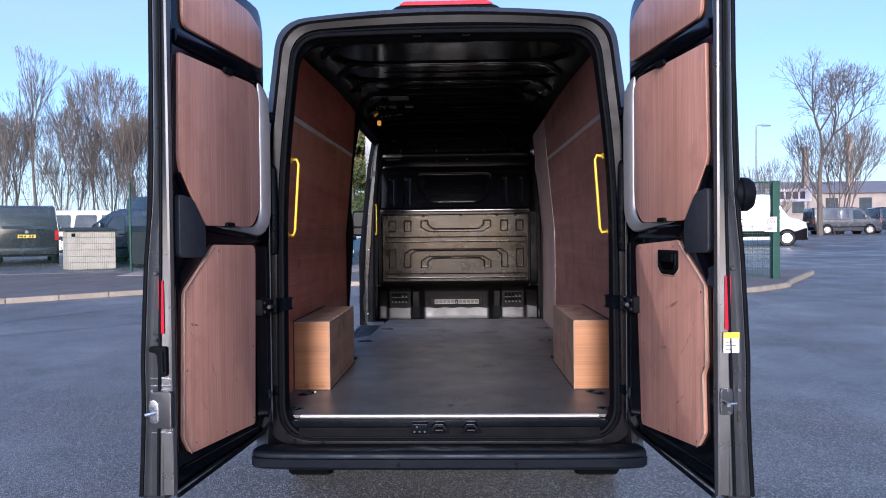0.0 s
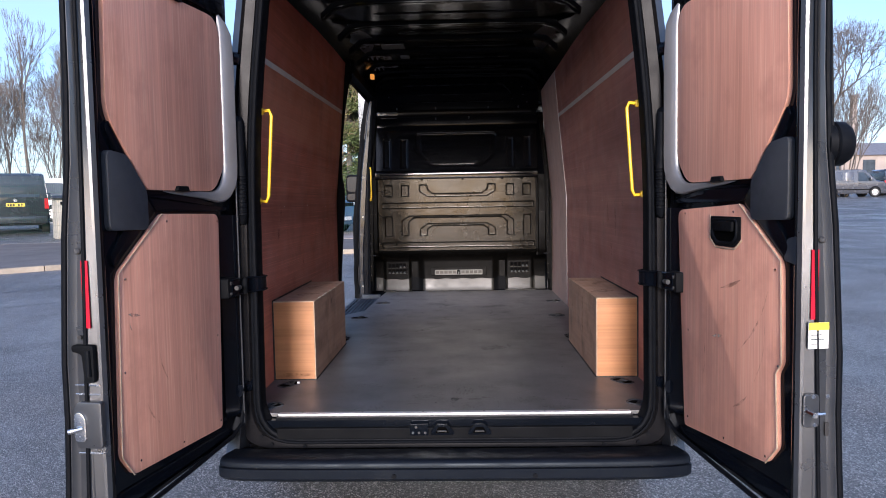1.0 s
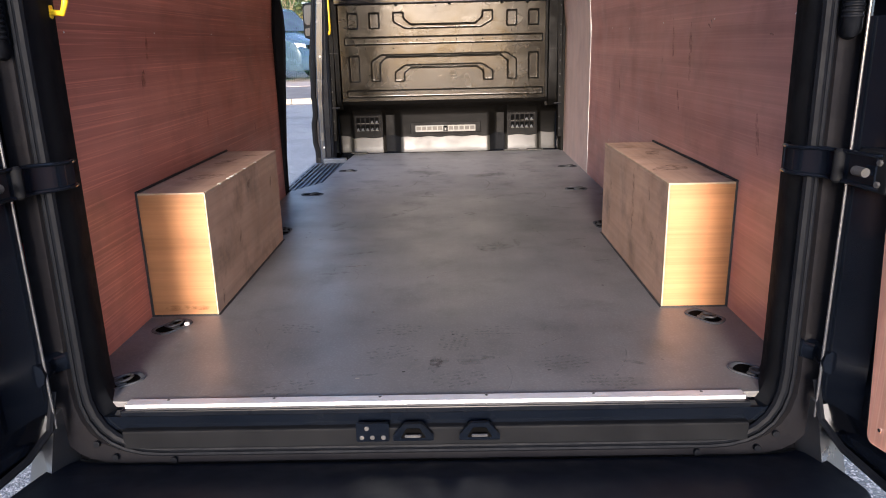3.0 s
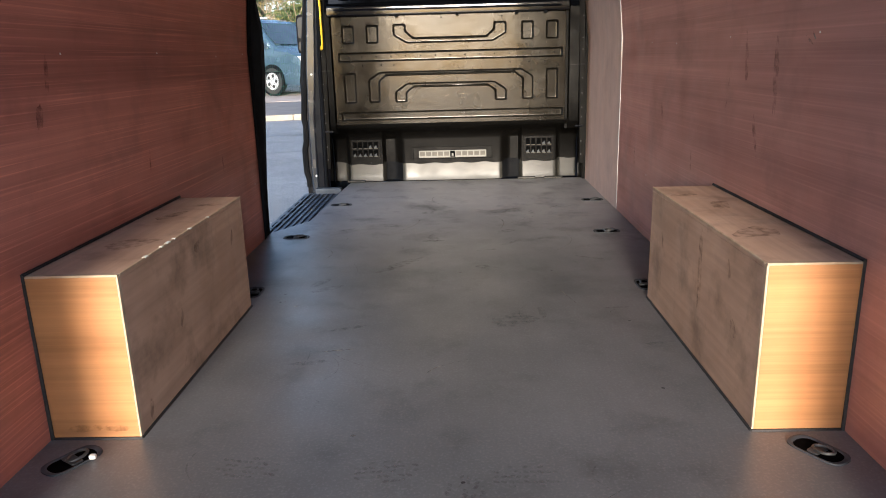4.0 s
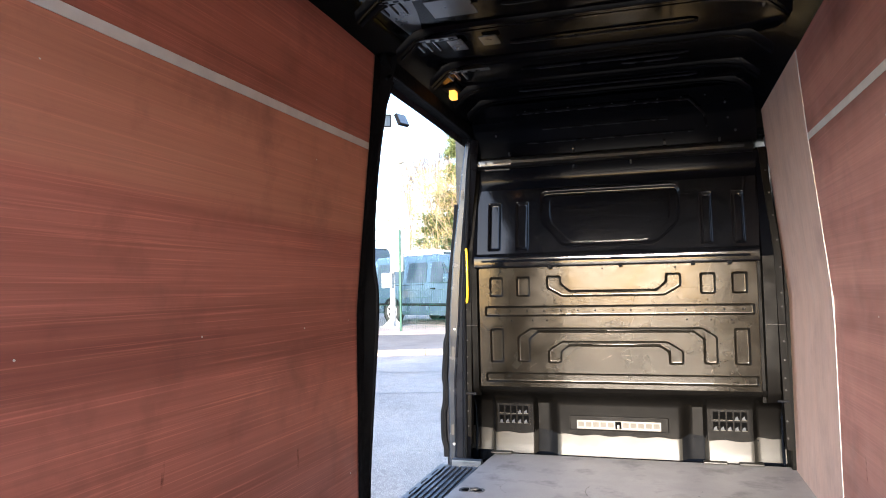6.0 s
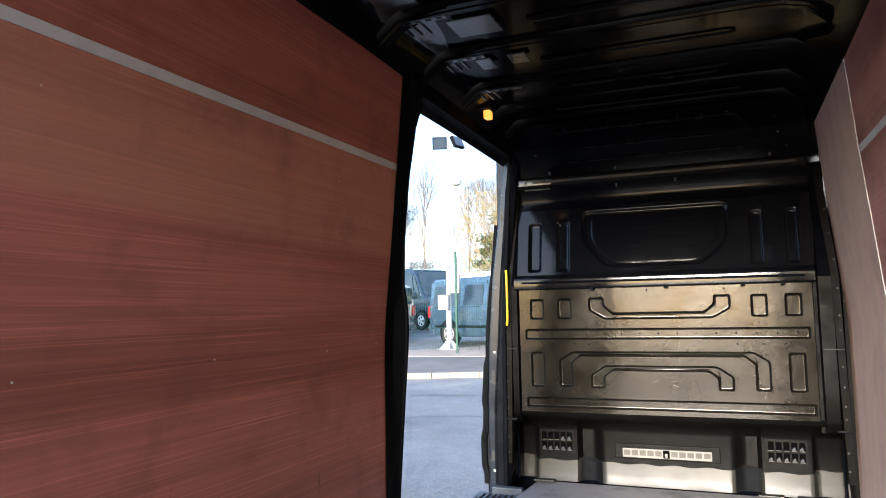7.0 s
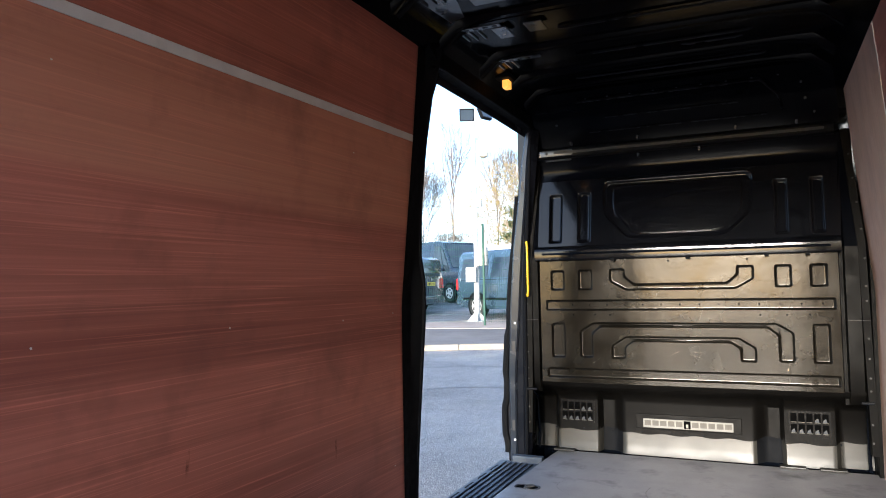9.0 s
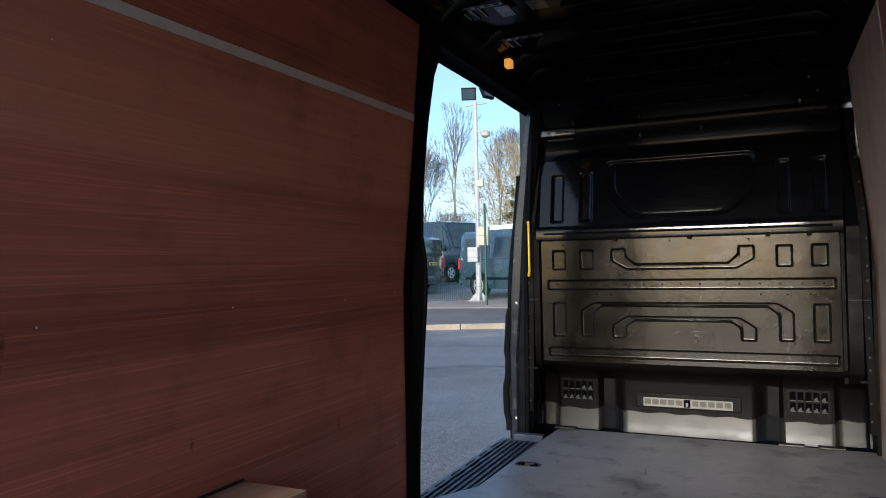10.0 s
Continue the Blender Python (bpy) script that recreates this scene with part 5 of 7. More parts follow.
# step well with ribs
step = part("side_step", prism([(-0.735, 2.52), (-0.70, 3.70), (-0.98, 3.74), (-0.98, 2.50)], XY, F - 0.055, F - 0.035), STEP, van, "ribbed dark plastic entry step")
part("step_riser", box(-0.905, -0.735, 3.70, 3.75, F - 0.05, F + 0.002, 0.006), STEP, step)
for i in range(7):
    x = -0.755 - 0.031 * i
    part("step_rib", box(x - 0.006, x + 0.006, 2.54, 3.68, F - 0.036, F - 0.027, 0.003), STEP, step)
for i in range(6):
    part("step_rib", box(-0.96, -0.93, 2.60 + 0.18 * i, 2.70 + 0.18 * i, F - 0.036, F - 0.028, 0.003), RUBBER, step)

# ---- outer body ----
def skin_x(z):
    return 0.965 - 0.060 * (z - 0.5) / 1.25 if z < 1.75 else 0.905 - 0.100 * (z - 1.75) / 0.772


def side_panel(name, y0, y1, z0, z1, s, mat, label="", gap=0.0):
    rows = [[(s * (skin_x(z) + gap), y, z) for z in [z0 + (z1 - z0) * i / 10 for i in range(11)]] for y in (y0, y1)]
    rows += [[(s * (skin_x(z) + gap - 0.015), y, z) for z in [z0 + (z1 - z0) * i / 10 for i in range(11)]] for y in (y1, y0)]
    return part(name, loft(rows + [rows[0]], closed=False), mat, van, label, smooth=True)


side_panel("body_side", 0.058, 3.95, 0.48, 2.36, 1, BODY, "dark grey body side")
side_panel("body_side", 0.058, 2.49, 0.48, 2.36, -1, BODY, "dark grey body side")
part("cab_side", loft([[(x, 3.785, z), (-0.80 - k, 3.785, z), (-0.80 - k, 3.99, z), (x, 3.99, z)] for z, x, k in ((0.42, -0.95, 0.06), (1.03, -0.955, 0.05), (1.40, -0.935, 0.045), (1.92, -0.885, 0.02), (2.22, -0.845, 0.0), (2.46, -0.798, -0.04))], cap=True), PILLAR, van, "black painted outer pillar", smooth=True)
edge_rows = ((0.42, -0.932, -0.889), (0.62, -0.932, -0.889), (1.06, -0.930, -0.886), (1.40, -0.917, -0.858), (1.77, -0.888, -0.834), (2.09, -0.846, -0.802), (2.25, -0.828, -0.790), (2.42, -0.800, -0.768))
blue = part("pillar_edge", loft([[(a, 3.756, z), (a + 0.008, 3.748, z), (b - 0.008, 3.746, z), (b, 3.754, z), (b, 3.80, z), (a, 3.80, z)] for z, a, b in edge_rows], cap=True), BLUE_EDGE, van, "blue-grey painted pillar edge", smooth=True)
for z, x in ((0.78, -0.906), (1.22, -0.895), (2.12, -0.822)):
    part("edge_hole", prism(rounded([(x - 0.008, z - 0.03), (x + 0.008, z - 0.03), (x + 0.008, z + 0.03), (x - 0.008, z + 0.03)], 0.007), XZ, 3.7455, 3.7445), SEALANT, blue)
for z in (0.70, 1.35):
    part("edge_plug", disc((-0.90 if z < 1 else -0.885, 3.746, z), "y", 0.007, -0.002, 10), WHITE, blue)
side_panel("sliding_door", 1.22, 2.50, 0.55, 2.42, -1, BODY, "sliding side door pushed back along the body", 0.045)
crest = sorted(((x, z) for x, y, z in outer0 if z > 2.36), key=lambda p: p[0])
part("roof_skin", loft([[(x * k, y, z + up) for x, z in crest] for y, k, up in ((0.061, 1.0, 0.0), (0.16, 1.005, 0.016), (0.5, 1.01, 0.030), (3.0, 1.01, 0.040), (4.11, 1.01, 0.030))], closed=False), BODY, van, "dark grey roof", smooth=True)
cab = [[(x * k, y, z) for x, z in rounded([(-1.0, 0.42), (1.0, 0.42), (1.0, 1.3), (0.86, zt), (-0.86, zt), (-1.0, 1.3)], 0.08, 4)] for y, k, zt in ((4.10, 1.0, 2.60), (4.28, 1.0, 2.50), (4.6, 0.99, 2.10), (4.95, 0.98, 1.65), (5.25, 0.96, 1.42), (5.6, 0.92, 1.32), (5.75, 0.84, 1.31))]
part("cab", loft(cab, closed=True, cap=True), BODY, van, "dark grey cab and bonnet", smooth=True)
part("cab_edge", prism([(-1.03, 0.40), (-0.90, 0.40), (-0.90, 1.4), (-0.84, 2.2), (-0.80, 2.5), (-0.88, 2.5), (-0.93, 2.2), (-1.03, 1.3)], XZ, 4.06, 4.094), PLASTIC, van, "black rear edge of the cab")
wing = part("wing_mirror", box(-1.265, -1.04, 5.10, 5.24, 1.49, 1.80, 0.04), PLASTIC, van, "black wing mirror of the cab", smooth=True)
part("mirror_glass", prism(rounded([(-1.245, 1.61), (-1.07, 1.61), (-1.07, 1.775), (-1.245, 1.775)], 0.03), XZ, 5.094, 5.0995), MIRROR, wing, "upper mirror glass")
part("mirror_glass", prism(rounded([(-1.245, 1.515), (-1.07, 1.515), (-1.07, 1.585), (-1.245, 1.585)], 0.02), XZ, 5.094, 5.0995), MIRROR, wing, "lower mirror glass")
part("mirror_stalk", box(-1.08, -0.95, 5.13, 5.20, 1.50, 1.57, 0.02), PLASTIC, wing)
part("windscreen", prism(rounded([(-0.78, 4.38), (0.78, 4.38), (0.84, 4.93), (-0.84, 4.93)], 0.06), lambda a, b, d: (a, b + 0.02 + d, 2.38 - (b - 4.38) * 1.28 + 0.03 + d), 0.0, 0.012), GLASS_DARK, van, "tinted windscreen")
for s in (-1, 1):
    for y in (1.0, 4.75):
        w = part("wheel", disc((s * 0.98, y, 0.345 + ground_z(y) * 0.3), "x", 0.345, -s * 0.24, 32, 0.03), RUBBER, van, "black road wheel", smooth=True)
        part("hub", disc((s * 0.985, y, 0.345 + ground_z(y) * 0.3), "x", 0.21, s * 0.012, 24, 0.006), FOOT_METAL, w)
part("underbody", box(-0.92, 0.92, 0.0, 5.4, 0.36, 0.50, 0.01), PLASTIC, van)

# ---- dirt and wear on the boards ----
def blot(rng, u, v, length, width, turn=0.0, n=14):
    """An uneven long patch about (u, v)."""
    c, s = math.cos(turn), math.sin(turn)
    out = []
    for i in range(n):
        a = 2 * math.pi * i / n
        r = rng.uniform(0.75, 1.2)
        p, q = length / 2 * math.cos(a) * r, width / 2 * math.sin(a) * r
        out.append((u + p * c - q * s, v + p * s + q * c))
    return out


def patch(poly, place, d0, d1, bevel=0, bm=None):
    """A thin film of dirt lying on a board."""
    bm = bm or bmesh.new()
    bm.faces.new([bm.verts.new(place(a, b, d1)) for a, b in poly])
    return bm


rng = random.Random(12)
on_floor = lambda a, b, d: (a, b, F + d)


def boot_print(x, y, turn, length=0.15, width=0.085):
    """Rows of small tread marks in an oval."""
    bm = bmesh.new()
    for i in range(-5, 6):
        for j in range(-2, 3):
            p, q = i * length / 10, j * width / 5
            if (2 * p / length) ** 2 + (2 * q / width) ** 2 < 1 and rng.random() < 0.85:
                c, s = math.cos(turn), math.sin(turn)
                patch(blot(rng, x + p * c - q * s, y + p * s + q * c, length / 10 * 1.1, width / 5 * 0.55, turn + 0.5 * (-1) ** j, 7), on_floor, 0.0002, 0.0006, 0, bm)
    part("boot_mark", bm, BOOT, load_floor, "dusty boot tread mark")["kind"] = "stuff"


for x, y, a in ((-0.109, 0.407, 0.1), (-0.115, 0.254, 0.35), (0.173, 0.383, 0.0), (0.326, 0.172, 0.2), (-0.355, 0.056, 0.3), (0.050, 0.322, 1.4), (-0.40, 0.429, -0.2), (0.418, 0.061, 0.0), (0.06, 0.09, 0.3)):
    boot_print(x, y, a)
ring = part("ring_stain", patch(blot(rng, 0.011, 0.188, 0.062, 0.062, 0, 20), on_floor, 0.0002, 0.0007), BOOT, load_floor, "round dark stain")
for x, y, l, w, a in ((-0.173, 0.118, 0.07, 0.012, 0.1), (0.216, 1.253, 0.16, 0.10, 0.4), (-0.381, 0.945, 0.12, 0.03, 0.2), (0.55, 1.35, 0.10, 0.012, 0.1), (0.58, 1.95, 0.14, 0.02, -0.5),
                      (0.45, 2.30, 0.10, 0.05, 0.2), (-0.2, 1.9, 0.25, 0.05, 0.9), (0.3, 2.9, 0.20, 0.10, 0.3), (-0.3, 2.6, 0.15, 0.06, -0.4), (0.62, 1.05, 0.10, 0.016, 0.2), (-0.45, 1.6, 0.14, 0.04, 0.6)):
    part("floor_smear", patch(blot(rng, x, y, l, w, a), on_floor, 0.0002, 0.0006), BOOT, load_floor)
for x, y, l, w, a in ((-0.312, 1.031, 0.10, 0.010, 0.2), (-0.20, 0.55, 0.016, 0.010, 0.3), (-0.05, 0.20, 0.012, 0.008, 0), (-0.19, 0.10, 0.012, 0.007, 0), (-0.52, 1.42, 0.02, 0.01, 0.4)):
    part("pale_fleck", patch(blot(rng, x, y, l, w, a, 8), on_floor, 0.0002, 0.0009), PALE_SMEAR, load_floor)
for i in range(26):
    x, y = rng.uniform(-0.6, 0.6), rng.uniform(0.1, 3.4)
    part("grit", patch(blot(rng, x, y, 0.010, 0.008, 0, 6), on_floor, 0.0002, 0.002), SEALANT if i % 3 else PALE_SMEAR, load_floor)


# long faint scratches and scuffed lanes on the floor
for i in range(34):
    x, y, l, a = rng.uniform(-0.6, 0.6), rng.uniform(0.05, 3.3), rng.uniform(0.05, 0.38), rng.gauss(1.57, 0.5)
    bm = bmesh.new()
    bend, n = rng.uniform(-0.06, 0.06), 7
    line = [(x + l * (k / n - 0.5) * math.cos(a) + bend * math.sin(math.pi * k / n), y + l * (k / n - 0.5) * math.sin(a)) for k in range(n + 1)]
    w = [rng.uniform(0.0006, 0.0022) * (math.sin(math.pi * k / n) + 0.15) for k in range(n + 1)]
    bm.faces.new([bm.verts.new((p + u, q, F + 0.0005)) for (p, q), u in zip(line, w)] + [bm.verts.new((p - u, q, F + 0.0005)) for (p, q), u in list(zip(line, w))[::-1]])
    part("floor_scratch", bm, PALE_SMEAR if i % 3 == 0 else BOOT, load_floor)
for i in range(16):
    x, y = rng.uniform(-0.55, 0.55), rng.uniform(0.1, 3.0)
    part("floor_smear", patch(blot(rng, x, y, rng.uniform(0.05, 0.16), rng.uniform(0.02, 0.06), rng.uniform(0, 3)), on_floor, 0.0002, 0.0004), BOOT, load_floor)


def on_wall(s):
    return lambda a, b, d: (s * (wall_x(b) - d), a, b)


for y, z, l, w, a in ((1.259, 1.401, 0.16, 0.022, 1.4), (1.058, 1.367, 0.20, 0.03, 1.5), (1.161, 1.195, 0.12, 0.02, 1.2), (2.531, 0.949, 0.10, 0.015, 1.5), (1.389, 1.305, 0.10, 0.012, 1.7), 
                      (0.451, 1.148, 0.12, 0.02, 1.3), (1.7, 1.05, 0.09, 0.014, 1.5), (2.1, 1.2, 0.07, 0.02, 1.3), (0.62, 1.7, 0.12, 0.03, 1.2)):
    part("scuff", patch(blot(rng, y, z, l, w, a), on_wall(1), 0.0003, 0.0008), SMEAR, right_low, "dark scuff on the board")
for y, z, l, w, a in ((0.894, 1.585, 0.10, 0.03, 1.2), (0.773, 1.419, 0.10, 0.02, 1.4), (0.719, 1.331, 0.06, 0.03, 1.2), (1.25, 1.15, 0.07, 0.012, 1.4), (1.9, 1.05, 0.08, 0.014, 1.6), (0.2, 0.70, 0.10, 0.06, 0.5)):
    part("scuff", patch(blot(rng, y, z, l, w, a), on_wall(-1), 0.0003, 0.0008), SMEAR, left_low, "dark scuff on the board")
for y, z, l, w, a in ((0.891, 1.449, 0.05, 0.006, 0.5), (0.422, 1.414, 0.03, 0.005, 0.2), (0.874, 1.462, 0.03, 0.006, 0.8)):
    part("scratch", patch(blot(rng, y, z, l, w, a, 8), on_wall(1), 0.0003, 0.0009), PALE_SMEAR, right_low)
boxes = [o for o in van.children if o.name.startswith("wheel_box")]
side_of = {(-1 if o is boxes[0] else 1): [c for c in o.children if c.name.startswith("side_panel")][0] for o in boxes}
top_of = {(-1 if o is boxes[0] else 1): [c for c in o.children if c.name.startswith("top_panel")][0] for o in boxes}
end_of = {(-1 if o is boxes[0] else 1): [c for c in o.children if c.name.startswith("end_panel")][0] for o in boxes}
for s, x0, marks in ((1, 0.686, ((0.95, 0.88, 0.20, 0.030, 1.5), (0.955, 0.80, 0.10, 0.012, 1.5), (0.752, 0.93, 0.05, 0.02, 1.3), (1.303, 0.86, 0.05, 0.02, 1.4), (1.31, 0.74, 0.06, 0.012, 1.4), (0.70, 0.80, 0.05, 0.03, 0.9))),
                     (-1, 0.680, ((0.852, 0.798, 0.05, 0.02, 1.2), (0.845, 0.675, 0.04, 0.015, 1.0), (1.01, 0.946, 0.05, 0.03, 0.5), (1.30, 0.90, 0.05, 0.02, 1.2), (0.62, 0.66, 0.05, 0.02, 1.4)))):
    for y, z, l, w, a in marks:
        part("stain", patch(blot(rng, y, z, l, w, a), lambda p, q, d, s=s, x0=x0: (s * (x0 - d), p, q), 0.0003, 0.0008), SMEAR, side_of[s], "dark stain")
for s, zt in ((1, 1.003), (-1, 1.005)):
    for x, y, l, w, a in ((0.77, 0.82, 0.14, 0.09, 0.6), (0.80, 1.15, 0.12, 0.05, 1.3), (0.74, 1.3, 0.08, 0.04, 0.2)):
        part("stain", patch(blot(rng, s * x, y, l, w, a), lambda p, q, d, zt=zt: (p, q, zt + d), 0.0003, 0.0008), SMEAR, top_of[s])
for x, l in ((-0.80, 0.09), (-0.73, 0.06)):
    part("stain", patch(blot(rng, x, 0.645, l, 0.018, 0.05), lambda p, q, d: (p, 0.555 - d, q), 0.0003, 0.0008), SMEAR, end_of[-1])

# pale chips along the inner top edge of the near box, and a bright peg in one lashing dish
for y, l in ((0.70, 0.016), (0.79, 0.010), (0.83, 0.022), (0.87, 0.008), (0.98, 0.012), (1.12, 0.008)):
    part("chip", box(-0.686, -0.6775, y - l / 2, y + l / 2, 1.0035, 1.0068, 0.0008), WHITE, top_of[-1], "pale chipped edge")
part("lashing_peg", box(-0.752, -0.738, 0.458, 0.468, F + 0.004, F + 0.014, 0.003), SEAM, load_floor, "pale peg in a lashing dish")

# fine scratches on the bulkhead paint
for i in range(13):
    x, z, l, a = rng.uniform(-0.55, 0.65), rng.choice((1.13, 1.20, 1.30, 1.385, 1.40, 1.50, 1.66)) + rng.uniform(-0.02, 0.02), rng.uniform(0.03, 0.16), rng.gauss(0.0, 0.35) if i % 4 else 1.3
    bm = bmesh.new()
    c, q = math.cos(a), math.sin(a)
    w = rng.uniform(0.0004, 0.0009)
    bm.faces.new([bm.verts.new((x + u * c * l - v * q * w, BY - 0.0012, z + u * q * l + v * c * w)) for u, v in ((-0.5, 0.2), (0.0, 1.0), (0.5, 0.1), (0.1, -1.0))])
    part("paint_scratch", bm, PALE_SMEAR, bulkhead)

# ---- yard, kerbs, pavement ----
bm = bmesh.new()
n = 24
edges = [-1500, -400, -120, -50] + [-30 + 60 * i / n for i in range(n + 1)] + [50, 120, 400, 1500]
grid = [[bm.verts.new((x, y, ground_z(y))) for x in edges] for y in edges]
for i in range(len(edges) - 1):
    for j in range(len(edges) - 1):
        bm.faces.new((grid[i][j], grid[i][j + 1], grid[i + 1][j + 1], grid[i + 1][j]))
tagged(part("ground", bm, ASPHALT), "damp grey asphalt yard with fine pale chippings", "ground", kind="structure")

CONCRETE = material("kerb_concrete", (0.25, 0.215, 0.165), (0.36, 0.31, 0.24), 0.8, scale=5, bump=0.4, bump_scale=60, dirt=(0.17, 0.15, 0.12), dirt_amount=0.5, spread=0.12)
PAVE = material("pavement_tarmac", (0.115, 0.100, 0.088), (0.175, 0.154, 0.136), 0.8, scale=1.2, bump=0.6, bump_scale=90, dirt=(0.07, 0.066, 0.06), dirt_amount=0.5, dirt_scale=0.8)
SLAB = material("pale_concrete", (0.29, 0.235, 0.195), (0.38, 0.315, 0.265), 0.85, scale=1.5, bump=0.4, bump_scale=50, dirt=(0.18, 0.16, 0.13), dirt_amount=0.6, dirt_scale=1.0)
LINE = material("worn_line", (0.38, 0.38, 0.36), (0.5, 0.5, 0.48), 0.7, scale=9, dirt=(0.15, 0.15, 0.155), dirt_amount=0.9, dirt_scale=8)

kerb_line = [(-34.0, -9.0), (-14.0, 5.75), (-8.80, 9.95), (-6.75, 11.42), (-5.45, 12.22), (-4.20, 12.66), (-2.6, 13.0), (1.5, 13.3)]


def along(points, step):
    """Points at even steps along a polyline, with their headings."""
    out, carry = [], 0.0
    for a, b in zip(points, points[1:]):
        a, b = Vector(a), Vector(b)
        d = (b - a)
        length, s = d.length, carry
        while s < length:
            p = a + d * (s / length)
            out.append((p.x, p.y, math.atan2(d.y, d.x)))
            s += step
        carry = s - length
    return out


KERB = 0.105
pavement_back = [(1.5, 60.0), (-60.0, 60.0), (-60.0, 0.0)]
poly = kerb_line + pavement_back
bm = bmesh.new()
bm.faces.new([bm.verts.new((x, y, ground_z(y) + KERB - 0.004)) for x, y in poly])
bmesh.ops.triangulate(bm, faces=bm.faces)
tagged(part("pavement", bm, PAVE), "dark tarmac pavement behind the kerb", "pavement", kind="structure")
kerb = tagged(new("kerb"), "row of pale concrete kerb stones", "kerb", kind="structure")
stone = as_mesh("kerb_stone", box(-0.452, 0.452, -0.0, 0.125, -0.06, KERB, 0.014), CONCRETE)
for x, y, a in along(kerb_line, 0.915):
    ob = shared("kerb_stone", stone, kerb, Matrix.Translation((x, y, ground_z(y))) @ Matrix.Rotation(a, 4, "Z") @ Matrix.Rotation(-math.asin(SLOPE) * math.sin(a), 4, "Y"))
# channel of darker tarmac along the kerb, laid flush
pale = [(-9.2, 15.25), (-6.98, 15.60), (-5.29, 15.78), (-2.0, 16.3), (-1.0, 19.6), (-6.2, 18.3), (-7.6, 17.65), (-9.4, 16.75)]
tagged(part("concrete_strip", prism(pale, lambda a, b, d: (a, b, ground_z(b) + KERB + d), -0.02, 0.006), SLAB), "pale concrete strip along the fence", "paving", kind="structure")
yard = [(-60, 13.6), (-12.7, 16.1), (-8.7, 16.9), (-6.2, 18.6), (-1.0, 20.0), (1.5, 21.0), (1.5, 60), (-60, 60)]
tagged(part("parking_yard", prism(yard, lambda a, b, d: (a, b, ground_z(b) + KERB + d), -0.02, 0.004), ASPHALT), "asphalt parking area behind the fence", "yard", kind="structure")
# island with its kerb by the gate
island = rounded([(3.0, 9.3), (6.0, 11.0), (7.05, 11.88), (7.35, 12.5), (9.2, 15.2), (8.4, 15.6), (3.0, 14.4)], 0.25, 4)
tagged(part("kerb_island", prism(island, lambda a, b, d: (a, b, ground_z(b) + d), -0.02, 0.10, 0.02), CONCRETE), "low concrete island at the gate", "kerb", kind="structure")
part("island_top", prism([(x * 0.96 + 0.22, y * 0.97 + 0.40) for x, y in island], lambda a, b, d: (a, b, ground_z(b) + d), 0.06, 0.104), PAVE, bpy.data.objects["kerb_island"])
# tarmac joints and worn patches, a few millimetres proud
PATCH = material("patched_tarmac", (0.06, 0.063, 0.07), (0.095, 0.098, 0.105), 0.5, scale=1.5, bump=0.6, bump_scale=80)


def strip_on(name, pts, width, mat, label, category, h=0.004):
    bm = bmesh.new()
    prev = None
    for i, (x, y) in enumerate(pts):
        a = Vector(pts[max(0, i - 1)])
        b = Vector(pts[min(len(pts) - 1, i + 1)])
        nrm = Vector((-(b - a).y, (b - a).x)).normalized() * width / 2
        row = (bm.verts.new((x + nrm.x, y + nrm.y, ground_z(y + nrm.y) + h)), bm.verts.new((x - nrm.x, y - nrm.y, ground_z(y - nrm.y) + h)))
        if prev:
            bm.faces.new((prev[0], prev[1], row[1], row[0]))
        prev = row
    return tagged(part(name, bm, mat), label, category, kind="structure")


strip_on("tarmac_joint", [(-20.0, -1.5), (-12, 4.3), (-7.1, 7.57), (-6.0, 9.24), (-4.2, 10.30), (-3.0, 10.55), (0, 10.8), (3, 10.9), (5.8, 10.85), (7.58, 9.38), (14, 5.0)], 0.07, PATCH, "dark tarmac joint", "joint")
strip_on("tarmac_joint", [(-12.0, 1.5), (-6.5, 6.0), (-3.4, 8.5), (-1.5, 9.0)], 0.05, PATCH, "dark tarmac joint", "joint")
strip_on("tarmac_patch", [(9.0, 21.0), (13.0, 22.0), (18.0, 22.5)], 1.1, PATCH, "dark repaired tarmac patch", "patch")
strip_on("tarmac_patch", [(10.0, 27.5), (16.0, 28.4), (24.0, 29.0)], 1.6, PATCH, "dark repaired tarmac patch", "patch", 0.005)
strip_on("painted_line", [(9.6, 13.0), (14.0, 13.9), (20.0, 14.6)], 0.12, LINE, "worn white painted line", "line")

# ---- parked vehicles ----
TYRE = material("tyre", (0.012, 0.012, 0.012), (0.022, 0.022, 0.022), 0.75, scale=20)
RIM = material("wheel_rim", (0.5, 0.5, 0.5), (0.65, 0.65, 0.65), 0.3, metal=0.6, scale=20)
LAMP = material("headlamp", (0.6, 0.62, 0.65), (0.75, 0.77, 0.8), 0.1, metal=0.3, scale=20, coat=1.0)
TAIL = material("tail_lamp", (0.38, 0.012, 0.012), (0.5, 0.02, 0.02), 0.2, scale=20, coat=0.8)
PLATE = material("plate_yellow", (0.75, 0.58, 0.05), (0.82, 0.65, 0.08), 0.5, scale=20)
VAN_GLASS = material("van_glass", (0.02, 0.03, 0.042), (0.045, 0.062, 0.085), 0.12, scale=1.5, rough_var=0.03, spec=0.4)


def paint(name, colour, metal=0.3):
    return material(name, tuple(c * 0.92 for c in colour), colour, 0.25, metal=metal, scale=1.5, rough_var=0.05, coat=0.8)


